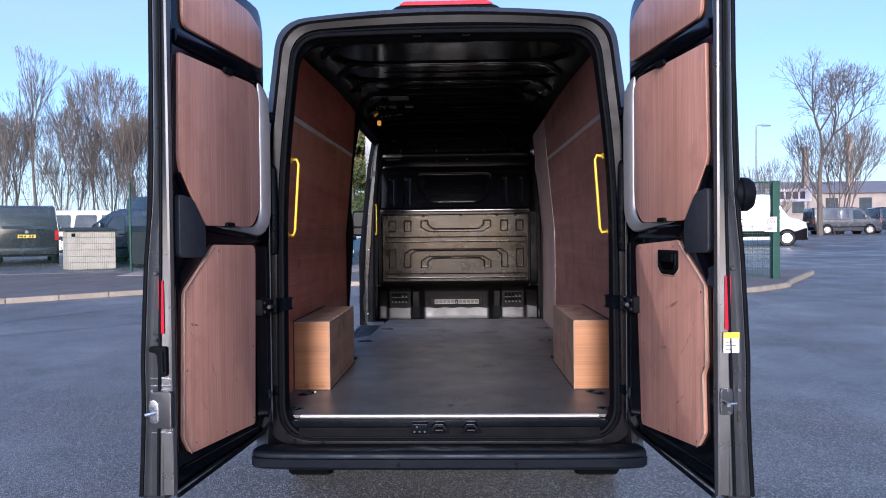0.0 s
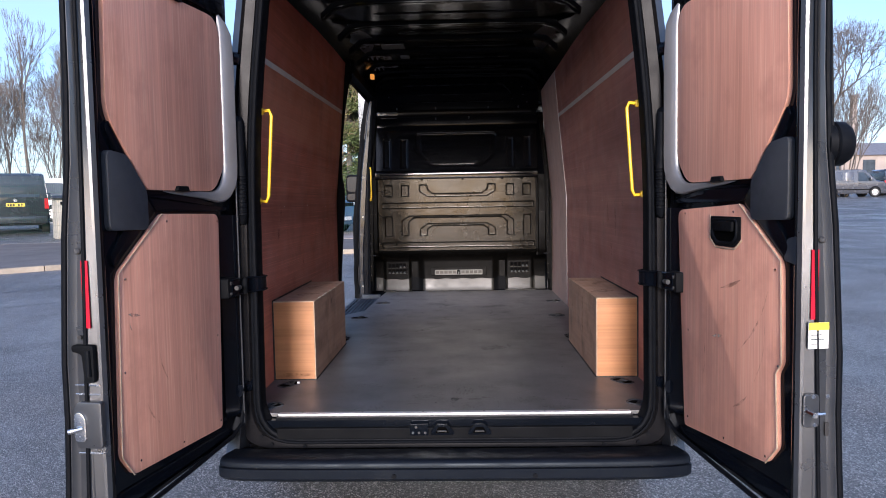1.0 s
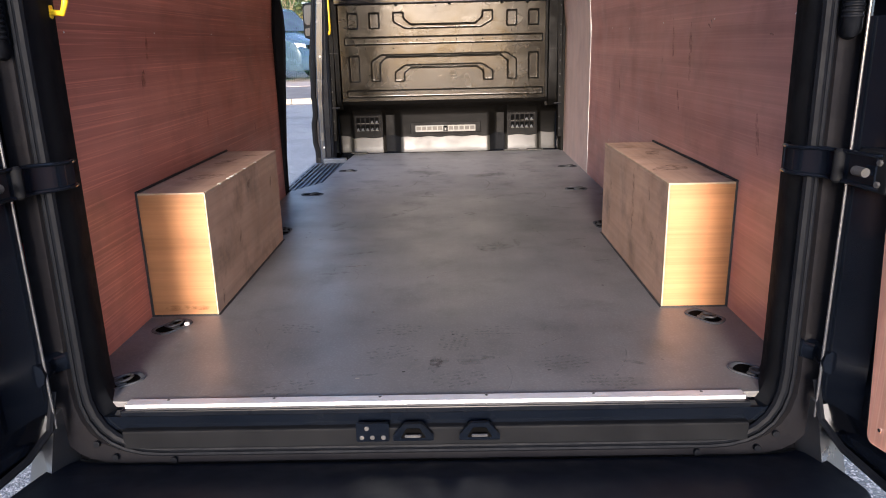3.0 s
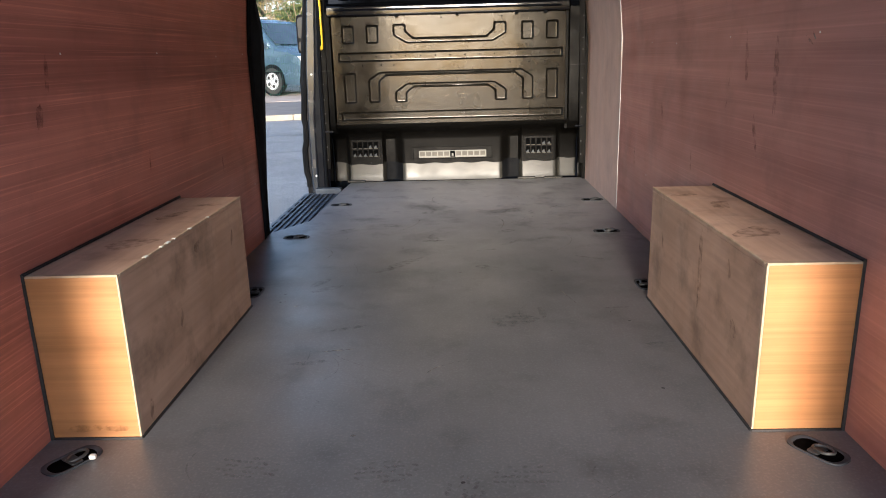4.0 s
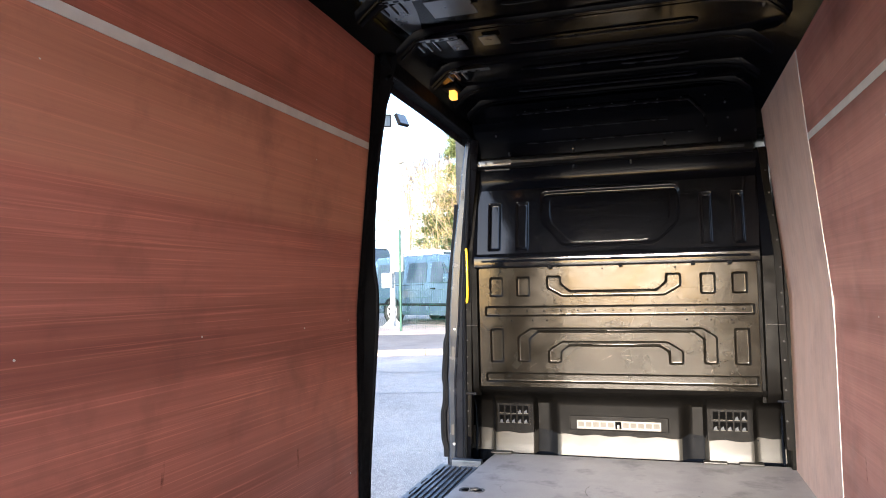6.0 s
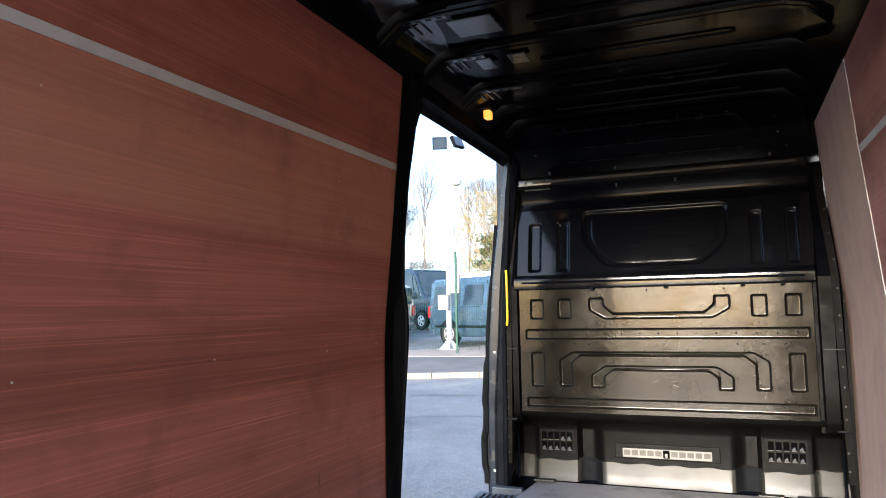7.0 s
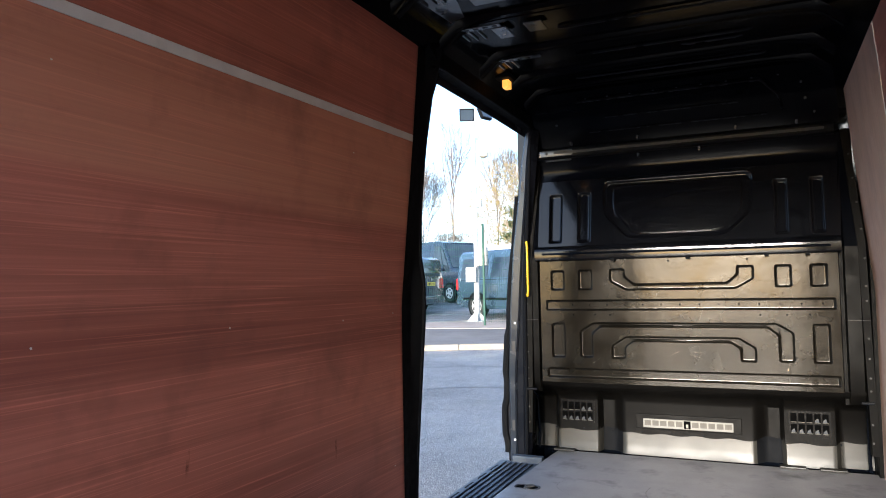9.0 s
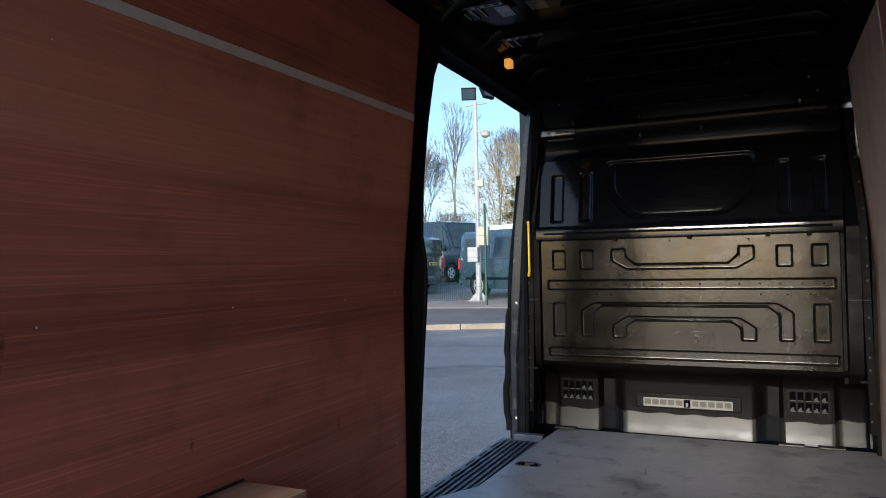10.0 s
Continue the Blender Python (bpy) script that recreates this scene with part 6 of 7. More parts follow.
def wheel_on(parent, x, y, r, s):
    w = part("wheel", disc((x, y, r), "y", r, -s * 0.22, 28, 0.03), TYRE, parent, "black tyre on a pale rim", smooth=True)
    rim = part("rim", disc((x, y + s * 0.002, r), "y", r * 0.66, s * 0.010, 24, 0.004), RIM, w)
    for i in range(5):
        a = 2 * math.pi * i / 5
        c = (x + r * 0.42 * math.cos(a), y + s * 0.0125, r + r * 0.42 * math.sin(a))
        part("rim_gap", disc(c, "y", r * 0.135, s * 0.003, 10), TYRE, w)
    part("hub", disc((x, y + s * 0.012, r), "y", r * 0.14, s * 0.02, 14, 0.005), RIM, w)
    return w


def parked_van(name, label, at, heading, colour, length=4.9, width=1.9, height=1.97, belt=1.08, windows="all", wheel_r=0.33, nose=0.0, raised=0.0, group="parked vehicles", clad=False):
    """A parked van; its own x axis runs from tail to nose."""
    x, y = at
    v = thing(name, label, "van", (x, y, ground_z(y) + raised), group, turn=heading)
    hl, hw, b0 = length / 2, width / 2, 0.24

    def section(sx, k, zt, roof_in, low=b0):
        zt = max(zt, low + 0.2)
        bz = min(belt, zt - 0.06)
        half = [(0.90 * k, low), (1.0 * k, low + 0.14), (1.0 * k, bz), ((1.0 - roof_in) * k, zt - 0.05), ((1.0 - roof_in) * k - 0.06, zt)]
        pts = [(a * hw, z) for a, z in half] + [(-a * hw, z) for a, z in half[::-1]]
        return [(sx, a, z) for a, z in pts]

    screen_top, screen_base = hl - 1.55 - nose * 0.1, hl - 0.85 - nose * 0.1
    st = [(-hl, 0.90, height - 0.35, 0.10, 0.42), (-hl + 0.04, 0.97, height - 0.10, 0.11, 0.34), (-hl + 0.18, 1.0, height - 0.01, 0.115, 0.28), (-hl + 1.2, 1.0, height, 0.12, b0), (screen_top - 0.4, 1.0, height, 0.12, b0),
          (screen_top, 0.99, height - 0.07, 0.12, b0), (screen_base, 0.985, belt + 0.12, 0.05, b0), (hl - 0.38, 0.965, belt + 0.01, 0.05, b0), (hl - 0.10, 0.90, belt - 0.13, 0.06, 0.22), (hl, 0.80, belt - 0.38, 0.05, 0.24)]
    part("body", loft([section(*s) for s in st], cap=True), colour, v, "", smooth=True)
    taper = (0.115 * hw) / (height - 0.05 - belt)

    def side(s):
        return lambda a, z, d: (a, s * (hw - taper * max(0, z - belt) + d), z)

    z0, z1 = belt + 0.04, height - 0.22
    for s in (-1, 1):
        lo, hi = (0.0, 0.012)
        part("side_window", prism(rounded([(screen_base - 0.55, z0), (screen_base - 1.25, z0), (screen_base - 1.22, z1), (screen_base - 0.86, z1)], 0.04, 3), side(s), lo, hi), VAN_GLASS, v, "dark side glass")
        part("quarter_glass", prism(rounded([(screen_base - 0.50, z0), (screen_base - 0.12, z0 + 0.02), (screen_base - 0.62, z1 - 0.20), (screen_base - 0.80, z1 - 0.02)], 0.02, 2), side(s), lo, hi), VAN_GLASS, v, "blue-tinted glass behind the windscreen")
        if windows == "all":
            for a0, a1 in ((-hl + 0.22, -hl + 1.45), (-hl + 1.60, screen_base - 1.42)):
                part("side_window", prism(rounded([(a0, z0 + 0.02), (a1, z0 + 0.02), (a1, z1), (a0 + 0.08, z1)], 0.07, 3), side(s), lo, hi), VAN_GLASS, v, "dark side glass")
        elif windows == "pressed":
            for a0, a1 in ((-hl + 0.28, -hl + 1.75), (-hl + 1.95, screen_base - 1.55)):
                part("pressed_panel", prism(rounded([(a0, z0 + 0.02), (a1, z0 + 0.02), (a1, z1 + 0.06), (a0, z1 + 0.06)], 0.08, 3), side(s), -0.004, 0.010, 0.006), colour, v, smooth=True)
        part("door_line", prism([(screen_base - 1.30, 0.42), (screen_base - 1.285, 0.42), (screen_base - 1.285, height - 0.12), (screen_base - 1.30, height - 0.12)], side(s), -0.002, 0.004), RUBBER, v)
        part("rub_strip", prism(rounded([(-hl + 0.35, 0.50), (hl - 0.70, 0.50), (hl - 0.70, 0.57), (-hl + 0.35, 0.57)], 0.02, 2), side(s), 0.0, 0.014, 0.004), PLASTIC, v)
        part("slide_rail", prism([(-hl + 0.25, belt + 0.0), (screen_base - 1.5, belt + 0.0), (screen_base - 1.5, belt + 0.018), (-hl + 0.25, belt + 0.018)], side(s), -0.001, 0.006), RUBBER, v)
        part("door_handle", prism(rounded([(screen_base - 1.22, belt - 0.12), (screen_base - 1.05, belt - 0.12), (screen_base - 1.05, belt - 0.085), (screen_base - 1.22, belt - 0.085)], 0.012, 2), side(s), 0.0, 0.03, 0.008), PLASTIC, v)
        for wx in (-hl + 0.98, hl - 0.95):
            part("wheel_arch", disc((wx, s * (hw - 0.012), wheel_r + 0.02), "y", wheel_r + 0.075, s * 0.016, 28), RUBBER, v)
            wheel_on(v, wx, s * (hw + 0.006), wheel_r, s)
        m = part("mirror", box(screen_base - 0.52, screen_base - 0.36, min(s * (hw + 0.02), s * (hw + 0.22)), max(s * (hw + 0.02), s * (hw + 0.22)), belt + 0.06, belt + 0.30, 0.04), colour, v, smooth=True)
        part("mirror_arm", box(screen_base - 0.48, screen_base - 0.38, min(s * (hw - 0.02), s * (hw + 0.06)), max(s * (hw - 0.02), s * (hw + 0.06)), belt + 0.04, belt + 0.10, 0.01), PLASTIC, v)
        part("headlamp", prism(rounded([(s * hw * 0.86, belt - 0.30), (s * hw * 0.52, belt - 0.34), (s * hw * 0.55, belt - 0.17), (s * hw * 0.88, belt - 0.14)], 0.03, 3), lambda a, z, d: (hl - 0.10 + d + 0.10 * (1 - abs(a) / hw), a, z), -0.12, 0.015, 0.01), LAMP, v, "clear headlamp", smooth=True)
        part("tail_lamp", prism(rounded([(s * hw * 0.99, belt - 0.28), (s * hw * 0.86, belt - 0.28), (s * hw * 0.86, belt + 0.06), (s * hw * 0.97, belt + 0.06)], 0.02, 3), lambda a, z, d: (-hl + d, a, z), -0.010, 0.08, 0.0), TAIL, v, "red tail lamp")
    slope = lambda a, k, d: (screen_base - 0.02 + (screen_top - screen_base + 0.06) * k + 0.02 + d * 0.7, a * (1 - 0.10 * k), belt + 0.14 + (height - 0.12 - belt - 0.14) * k + 0.012 + d)
    part("windscreen", prism(rounded([(-hw * 0.88, 0.03), (hw * 0.88, 0.03), (hw * 0.86, 0.95), (-hw * 0.86, 0.95)], 0.06, 3), slope, 0.0, 0.012), VAN_GLASS, v, "sloping windscreen")
    part("grille", prism(rounded([(-hw * 0.5, belt - 0.34), (hw * 0.5, belt - 0.34), (hw * 0.5, belt - 0.20), (-hw * 0.5, belt - 0.20)], 0.03, 3), lambda a, z, d: (hl - 0.05 + d, a, z), -0.08, 0.02, 0.006), PLASTIC, v)
    if clad:
        way = [(hl - 0.62, 0.995, 0.66), (hl - 0.40, 0.985, 0.72), (hl - 0.18, 0.955, 0.80), (hl - 0.03, 0.86, 0.84), (hl + 0.05, 0.62, 0.80), (hl + 0.08, 0.30, 0.72), (hl + 0.085, 0.0, 0.70)]
        way += [(a, -k, z) for a, k, z in way[-2::-1]]
        part("front_bumper", loft([[(a, k * hw * 1.012, 0.24), (a, k * hw * 1.012, zt), (a - 0.10, k * hw * 0.9, zt), (a - 0.10, k * hw * 0.9, 0.24)] for a, k, zt in way], cap=True), PLASTIC, v, "deep black plastic front bumper", smooth=True)
        for s in (-1, 1):
            part("side_cladding", prism([(-hl + 0.30, 0.42), (hl - 1.42, 0.42), (hl - 1.42, 0.70), (-hl + 0.30, 0.70)], side(s), -0.004, 0.018, 0.004), PLASTIC, v, "black side cladding")
    else:
        part("front_bumper", prism(rounded([(-hw * 0.80, 0.26), (hw * 0.80, 0.26), (hw * 0.82, 0.52), (-hw * 0.82, 0.52)], 0.06, 3), lambda a, z, d: (hl - 0.02 + d - 0.10 * (abs(a) / hw) ** 2, a, z), -0.14, 0.05, 0.02), PLASTIC, v, smooth=True)
    part("rear_bumper", prism(rounded([(-hw * 0.93, 0.34), (hw * 0.93, 0.34), (hw * 0.93, 0.56), (-hw * 0.93, 0.56)], 0.05, 3), lambda a, z, d: (-hl + d, a, z), 0.10, -0.06, 0.02), PLASTIC if windows != "all" else colour, v, smooth=True)
    part("rear_window", prism(rounded([(-hw * 0.74, belt + 0.10), (hw * 0.74, belt + 0.10), (hw * 0.70, height - 0.26), (-hw * 0.70, height - 0.26)], 0.07, 4), lambda a, z, d: (-hl - 0.004 + 0.05 * max(0, (z - belt)) + d, a, z), 0.06, -0.006), VAN_GLASS, v, "dark rear glass")
    pl = part("number_plate", prism(rounded([(-0.26, belt - 0.20), (0.26, belt - 0.20), (0.26, belt - 0.09), (-0.26, belt - 0.09)], 0.01, 2), lambda a, z, d: (-hl + d, a, z), 0.04, -0.016), PLATE, v, "yellow rear plate with dark bars")
    for k in (-0.17, -0.09, 0.05, 0.13, 0.20):
        part("plate_bar", box(-hl - 0.019, -hl - 0.0165, k - 0.025, k + 0.025, belt - 0.175, belt - 0.115), SEALANT, pl)
    part("badge", disc((-hl - 0.012, 0.0, belt + 0.0), "x", 0.055, -0.006, 20), CHROME, v)
    part("number_plate", box(hl + 0.030, hl + 0.036, -0.26, 0.26, 0.36, 0.47), WHITE, v)
    return v


GREY_VAN, WHITE_VAN, BLUE_VAN, DARK_VAN = paint("grey_van_paint", (0.045, 0.052, 0.055)), paint("white_van_paint", (0.72, 0.73, 0.74), 0.0), paint("blue_grey_paint", (0.060, 0.105, 0.155), 0.35), paint("dark_van_paint", (0.020, 0.034, 0.060), 0.3)
MID_GREY = paint("mid_grey_paint", (0.10, 0.105, 0.12), 0.4)
UP = KERB + 0.004
parked_van("parked_van", "dark green-grey parked van with yellow rear plate", (-15.75, 21.7), 123, GREY_VAN, raised=UP)
parked_van("parked_van", "white parked van behind the cream store", (-17.6, 30.5), 8, WHITE_VAN, raised=UP)
parked_van("parked_van", "blue-grey parked van behind the green fence", (-5.53, 19.30), -29, BLUE_VAN, 4.7, 1.9, 1.93, raised=UP)
parked_van("parked_van", "tall dark blue panel van parked in the yard", (-12.9, 29.1), -29, DARK_VAN, 5.99, 2.04, 2.60, 1.25, "pressed", 0.35, raised=UP)
parked_van("parked_van", "tall white panel van behind the fence", (-10.4, 33.2), -29, WHITE_VAN, 5.9, 2.0, 2.5, 1.22, "pressed", 0.34, raised=UP)
parked_van("parked_van", "dark blue parked van near the fence", (-12.3, 24.3), 105, DARK_VAN, 4.4, 1.84, 1.86, 1.05, raised=UP)
parked_van("parked_van", "dark navy small van parked behind the cream store", (-11.4, 20.9), 178, DARK_VAN, 3.9, 1.8, 1.84, 1.10, raised=UP)
parked_van("parked_van", "tall white panel van with black bumper", (14.05, 32.9), -14, WHITE_VAN, 5.99, 2.04, 2.50, 1.25, "pressed", 0.35, clad=True)
parked_van("parked_van", "grey parked panel van at the far edge of the yard", (28.0, 49.6), -3, MID_GREY, windows="pressed")
parked_van("parked_van", "dark parked van beyond the yard", (24.0, 53.5), 30, DARK_VAN)
parked_van("parked_van", "dark parked van beyond the yard", (33.6, 51.5), 4, DARK_VAN)


# ---- fence, lamp posts, store, sign, trees, building ----
GREEN = material("green_coat", (0.008, 0.048, 0.032), (0.013, 0.066, 0.045), 0.5, scale=10, spec=0.3)
GALV = material("galvanised_white", (0.34, 0.344, 0.344), (0.44, 0.444, 0.444), 0.55, scale=4, bump=0.1, dirt=(0.20, 0.185, 0.16), dirt_amount=0.4)
CREAM = material("cream_boards", (0.40, 0.375, 0.30), (0.50, 0.47, 0.385), 0.7, scale=3, bump=0.2, dirt=(0.24, 0.215, 0.16), dirt_amount=0.5, dirt_scale=4)

fence = thing("mesh_fence", "green welded-mesh fence along the yard", "fence")
fence_line = [(-21.5, 15.9), (-17.4, 16.3), (-13.4, 16.55), (-9.40, 16.45), (-5.95, 16.50), (-3.4, 17.25), (-1.0, 18.3)]
post_me = as_mesh("fence_post", box(-0.025, 0.025, -0.025, 0.025, -0.02, 2.55, 0.005), GREEN)


def mesh_panel(a, b, h=2.35):
    a, b = Vector(a), Vector(b)
    d = b - a
    bm = bmesh.new()
    k = int(d.length / 0.055)
    r = 0.0022

    def rod(p, q):
        n = Vector((d.y, -d.x, 0)).normalized() * r
        u = (q - p).normalized().cross(Vector((n.x, n.y, 0)).normalized()) * r
        ring = [[bm.verts.new(c + o) for o in (n, u, -n, -u)] for c in (p, q)]
        for j in range(4):
            bm.faces.new((ring[0][j], ring[0][(j + 1) % 4], ring[1][(j + 1) % 4], ring[1][j]))

    for i in range(1, k):
        p = a + d * (i / k)
        g = ground_z(p.y) + KERB
        rod(Vector((p.x, p.y, g + 0.05)), Vector((p.x, p.y, g + h)))
    for j in range(13):
        z = 0.10 + (h - 0.15) * j / 12
        rod(Vector((a.x, a.y, ground_z(a.y) + KERB + z)), Vector((b.x, b.y, ground_z(b.y) + KERB + z)))
    part("mesh_panel", bm, GREEN, fence, "green wire mesh")


stops = []
for p, q in zip(fence_line, fence_line[1:]):
    stops.append(p)
    stops.append(((p[0] + q[0]) / 2, (p[1] + q[1]) / 2)) if (Vector(q) - Vector(p)).length > 4.5 else None
stops.append(fence_line[-1])
for p, q in zip(stops, stops[1:]):
    mesh_panel(p, q)
for x, y in stops:
    shared("fence_post", post_me, fence, pose(x, y, ground_z(y) + KERB))

# lamp post with twin floodlights
lamp_post = thing("lamp_post", "white steel lamp post with two floodlights", "lamp post", (-6.66, 17.80, ground_z(17.8) + KERB))
part("column", tube([(0, 0, 0), (0, 0, 1.4), (0, 0, 1.42), (0, 0, 5.42)], [0.075, 0.075, 0.06, 0.05], 14), GALV, lamp_post, "", smooth=True)
for a in range(4):
    c, s = math.cos(a * math.pi / 2 + 0.4), math.sin(a * math.pi / 2 + 0.4)
    part("base_gusset", prism([(0.06, 0.0), (0.28, 0.0), (0.06, 0.26)], lambda u, z, d: (u * c - d * s, u * s + d * c, z), -0.008, 0.008), GALV, lamp_post)
part("base_plate", box(-0.26, 0.26, -0.26, 0.26, 0.0, 0.02, 0.004), GALV, lamp_post)
part("cross_arm", tube([(-0.28, -0.05, 5.33), (0.30, 0.08, 5.39)], 0.03, 8), GALV, lamp_post, smooth=True)
for x, y, rz, rx in ((-0.16, -0.06, 20, 18), (0.33, 0.05, 70, -25)):
    me = box(-0.20, 0.20, -0.05, 0.05, -0.14, 0.20, 0.015)
    bmesh.ops.transform(me, matrix=pose(x, y, 5.62, rx, 0, rz), verts=me.verts)
    fl = part("floodlight", me, PLASTIC, lamp_post, "black floodlight", smooth=True)
    fr = box(-0.17, 0.17, -0.056, -0.0505, -0.11, 0.17)
    bmesh.ops.transform(fr, matrix=pose(x, y, 5.62, rx, 0, rz), verts=fr.verts)
    part("glass", fr, VAN_GLASS, fl)
part("camera_arm", tube([(0, 0, 4.62), (0.20, 0.0, 4.57)], 0.018, 8), GALV, lamp_post, smooth=True)
part("camera_dome", tube([(0.28, 0.0, 4.63), (0.28, 0, 4.57), (0.28, 0, 4.47), (0.28, 0, 4.42)], [0.05, 0.14, 0.12, 0.04], 14), CREAM, lamp_post, "cream camera dome", smooth=True)
part("sensor", box(0.03, 0.20, -0.08, 0.05, 3.10, 3.28, 0.02), CREAM, lamp_post)
part("control_box", box(-0.24, 0.06, -0.20, -0.04, 1.06, 1.46, 0.02), GALV, lamp_post, "pale control cabinet on the post")
part("control_box", box(0.04, 0.36, -0.18, -0.02, 1.50, 2.00, 0.02), CREAM, lamp_post, "cream box on the post")
part("band", tube([(0.062 * math.cos(i), 0.062 * math.sin(i), 2.2) for i in [k * 0.5236 for k in range(12)]], 0.008, 6, True), SEALANT, lamp_post)

# cream store box behind the fence
store = thing("store_box", "low cream boarded store with a dark lid", "store", (-11.3, 17.9, ground_z(17.9) + KERB), turn=38)
part("carcass", box(-0.66, 0.66, -0.02, 0.9, 0.0, 1.16, 0.01), CREAM, store, "cream boarded walls")
for i in range(6):
    part("board", box(-0.66, 0.66, -0.045, -0.021, 0.03 + 0.19 * i, 0.21 + 0.19 * i, 0.006), CREAM, store)
part("lid", prism([(-0.12, 1.165), (1.0, 1.165), (1.0, 1.30), (-0.12, 1.21)], YZ, -0.74, 0.74, 0.0), SEALANT, store, "dark felt lid")
part("latch", box(-0.56, -0.46, -0.06, -0.045, 1.0, 1.1, 0.01), PLASTIC, store)
bin_mat = material("bin_plastic", (0.012, 0.016, 0.02), (0.02, 0.026, 0.032), 0.5, scale=10)
wb = thing("wheeled_bin", "large dark wheeled bin beside the store", "bin", (-10.0, 18.9, ground_z(18.9) + KERB), turn=30)
part("tub", loft([[(-0.50, -0.45, 0.1), (0.50, -0.45, 0.1), (0.50, 0.45, 0.1), (-0.50, 0.45, 0.1)], [(-0.62, -0.52, 1.10), (0.62, -0.52, 1.10), (0.62, 0.52, 1.10), (-0.62, 0.52, 1.10)]], cap=True), bin_mat, wb)
part("lid", prism([(-0.56, 1.105), (0.56, 1.105), (0.5, 1.25), (-0.4, 1.30)], YZ, -0.65, 0.65), bin_mat, wb)
for x in (-0.4, 0.4):
    for y in (-0.35, 0.35):
        part("castor", disc((x, y, 0.10), "x", 0.10, 0.04, 14), TYRE, wb)

# gate post and speed sign
gate = thing("gate_fence", "green steel gate post with mesh side panel", "fence", (7.15, 12.88, ground_z(12.88) + 0.09))
part("gate_post", box(-0.078, 0.078, -0.078, 0.078, 0.0, 2.20, 0.010), GREEN, gate, "thick green square post")
part("post_cap", box(-0.088, 0.088, -0.088, 0.088, 2.20, 2.225, 0.006), GREEN, gate)
bm = bmesh.new()
for i in range(34):
    x = -0.12 - 0.055 * i
    box(x - 0.003, x + 0.003, -0.003, 0.003, 0.05, 2.17, 0, bm)
for j in range(14):
    z = 0.08 + 2.08 * j / 13
    box(-2.0, -0.078, -0.0045, 0.0045, z - 0.004, z + 0.004, 0, bm)
part("mesh_panel", bm, GREEN, gate, "green wire mesh")
part("top_rail", box(-2.0, -0.078, -0.02, 0.02, 2.175, 2.215, 0.004), GREEN, gate)
part("end_post", box(-2.06, -2.0, -0.03, 0.03, 0.0, 2.22, 0.005), GREEN, gate)
SIGN_INK, SIGN_RED, SIGN_WHITE = material("sign_ink", (0.03, 0.03, 0.06), (0.04, 0.04, 0.08), 0.5), material("sign_red", (0.5, 0.06, 0.12), (0.6, 0.08, 0.15), 0.5), material("sign_white", (0.72, 0.68, 0.74), (0.8, 0.76, 0.82), 0.4)
sign = thing("speed_sign", "white speed sign reading 5 MPH on the gate post", "sign", (7.02, 12.785, ground_z(12.88) + 1.33))
part("sign_plate", box(-0.14, 0.13, -0.006, 0.010, -0.17, 0.17, 0.004), SIGN_WHITE, sign)
part("ring", tube([(-0.005 + 0.080 * math.cos(i), -0.008, 0.055 + 0.080 * math.sin(i)) for i in [k * 2 * math.pi / 28 for k in range(28)]], 0.008, 6, True), SIGN_RED, sign, "red ring", smooth=True)


def lettering(text, size, at, mat, parent):
    cu = bpy.data.curves.new("lettering", "FONT")
    cu.body, cu.size, cu.align_x, cu.align_y, cu.extrude = text, size, "CENTER", "CENTER", 0.003
    ob = new("lettering", cu)
    me = bpy.data.meshes.new_from_object(ob.evaluated_get(bpy.context.evaluated_depsgraph_get()))
    bpy.data.objects.remove(ob)
    me.materials.clear()
    me.materials.append(mat)
    ob = new("lettering", me)
    ob.parent = parent
    ob.matrix_local = at
    return ob


lettering("5", 0.12, pose(-0.005, -0.010, 0.055, 90), SIGN_INK, sign)
lettering("MPH", 0.10, pose(-0.005, -0.010, -0.105, 90), SIGN_INK, sign)

# far street lamp
fl = thing("street_lamp", "tall grey street lamp beyond the yard", "street lamp", (25.0, 57.5, ground_z(57.5)))
part("column", tube([(0, 0, 0), (0, 0, 4.0), (0, 0, 9.05)], [0.11, 0.09, 0.06], 10), GALV, fl, smooth=True)
part("arm", tube([(0, 0, 9.0), (0.15, 0, 9.12), (0.6, 0, 9.12)], 0.05, 8), GALV, fl, smooth=True)
part("lantern", box(0.5, 1.15, -0.14, 0.14, 9.0, 9.13, 0.03), GALV, fl)

# brick works building far beyond, with chimneys
BRICK = material("far_brick", (0.28, 0.235, 0.205), (0.36, 0.31, 0.27), 0.85, scale=0.8, bump=0.3, bump_scale=12, dirt=(0.22, 0.19, 0.17), dirt_amount=0.4, dirt_scale=0.5)
SLATE = material("far_slate", (0.17, 0.17, 0.185), (0.22, 0.22, 0.24), 0.7, scale=2)
shed = thing("brick_building", "long brick building with slate roof and chimneys", "building", (52.0, 92.0, ground_z(92)))
part("wall", box(-20, 22, 0, 12, -1.0, 4.2), BRICK, shed, "red brick wall")
part("roof", prism([(-0.5, 4.2), (12.5, 4.2), (6.0, 6.2)], YZ, -20.5, 22.5), SLATE, shed, "grey slate roof")
for i in range(9):
    w = part("window", box(-17 + 4.4 * i, -15.4 + 4.4 * i, -0.06, 0.05, 1.6, 3.6), VAN_GLASS, shed)
    part("window_sill", box(-17.2 + 4.4 * i, -15.2 + 4.4 * i, -0.16, 0.0, 1.45, 1.6), SLAB, w)
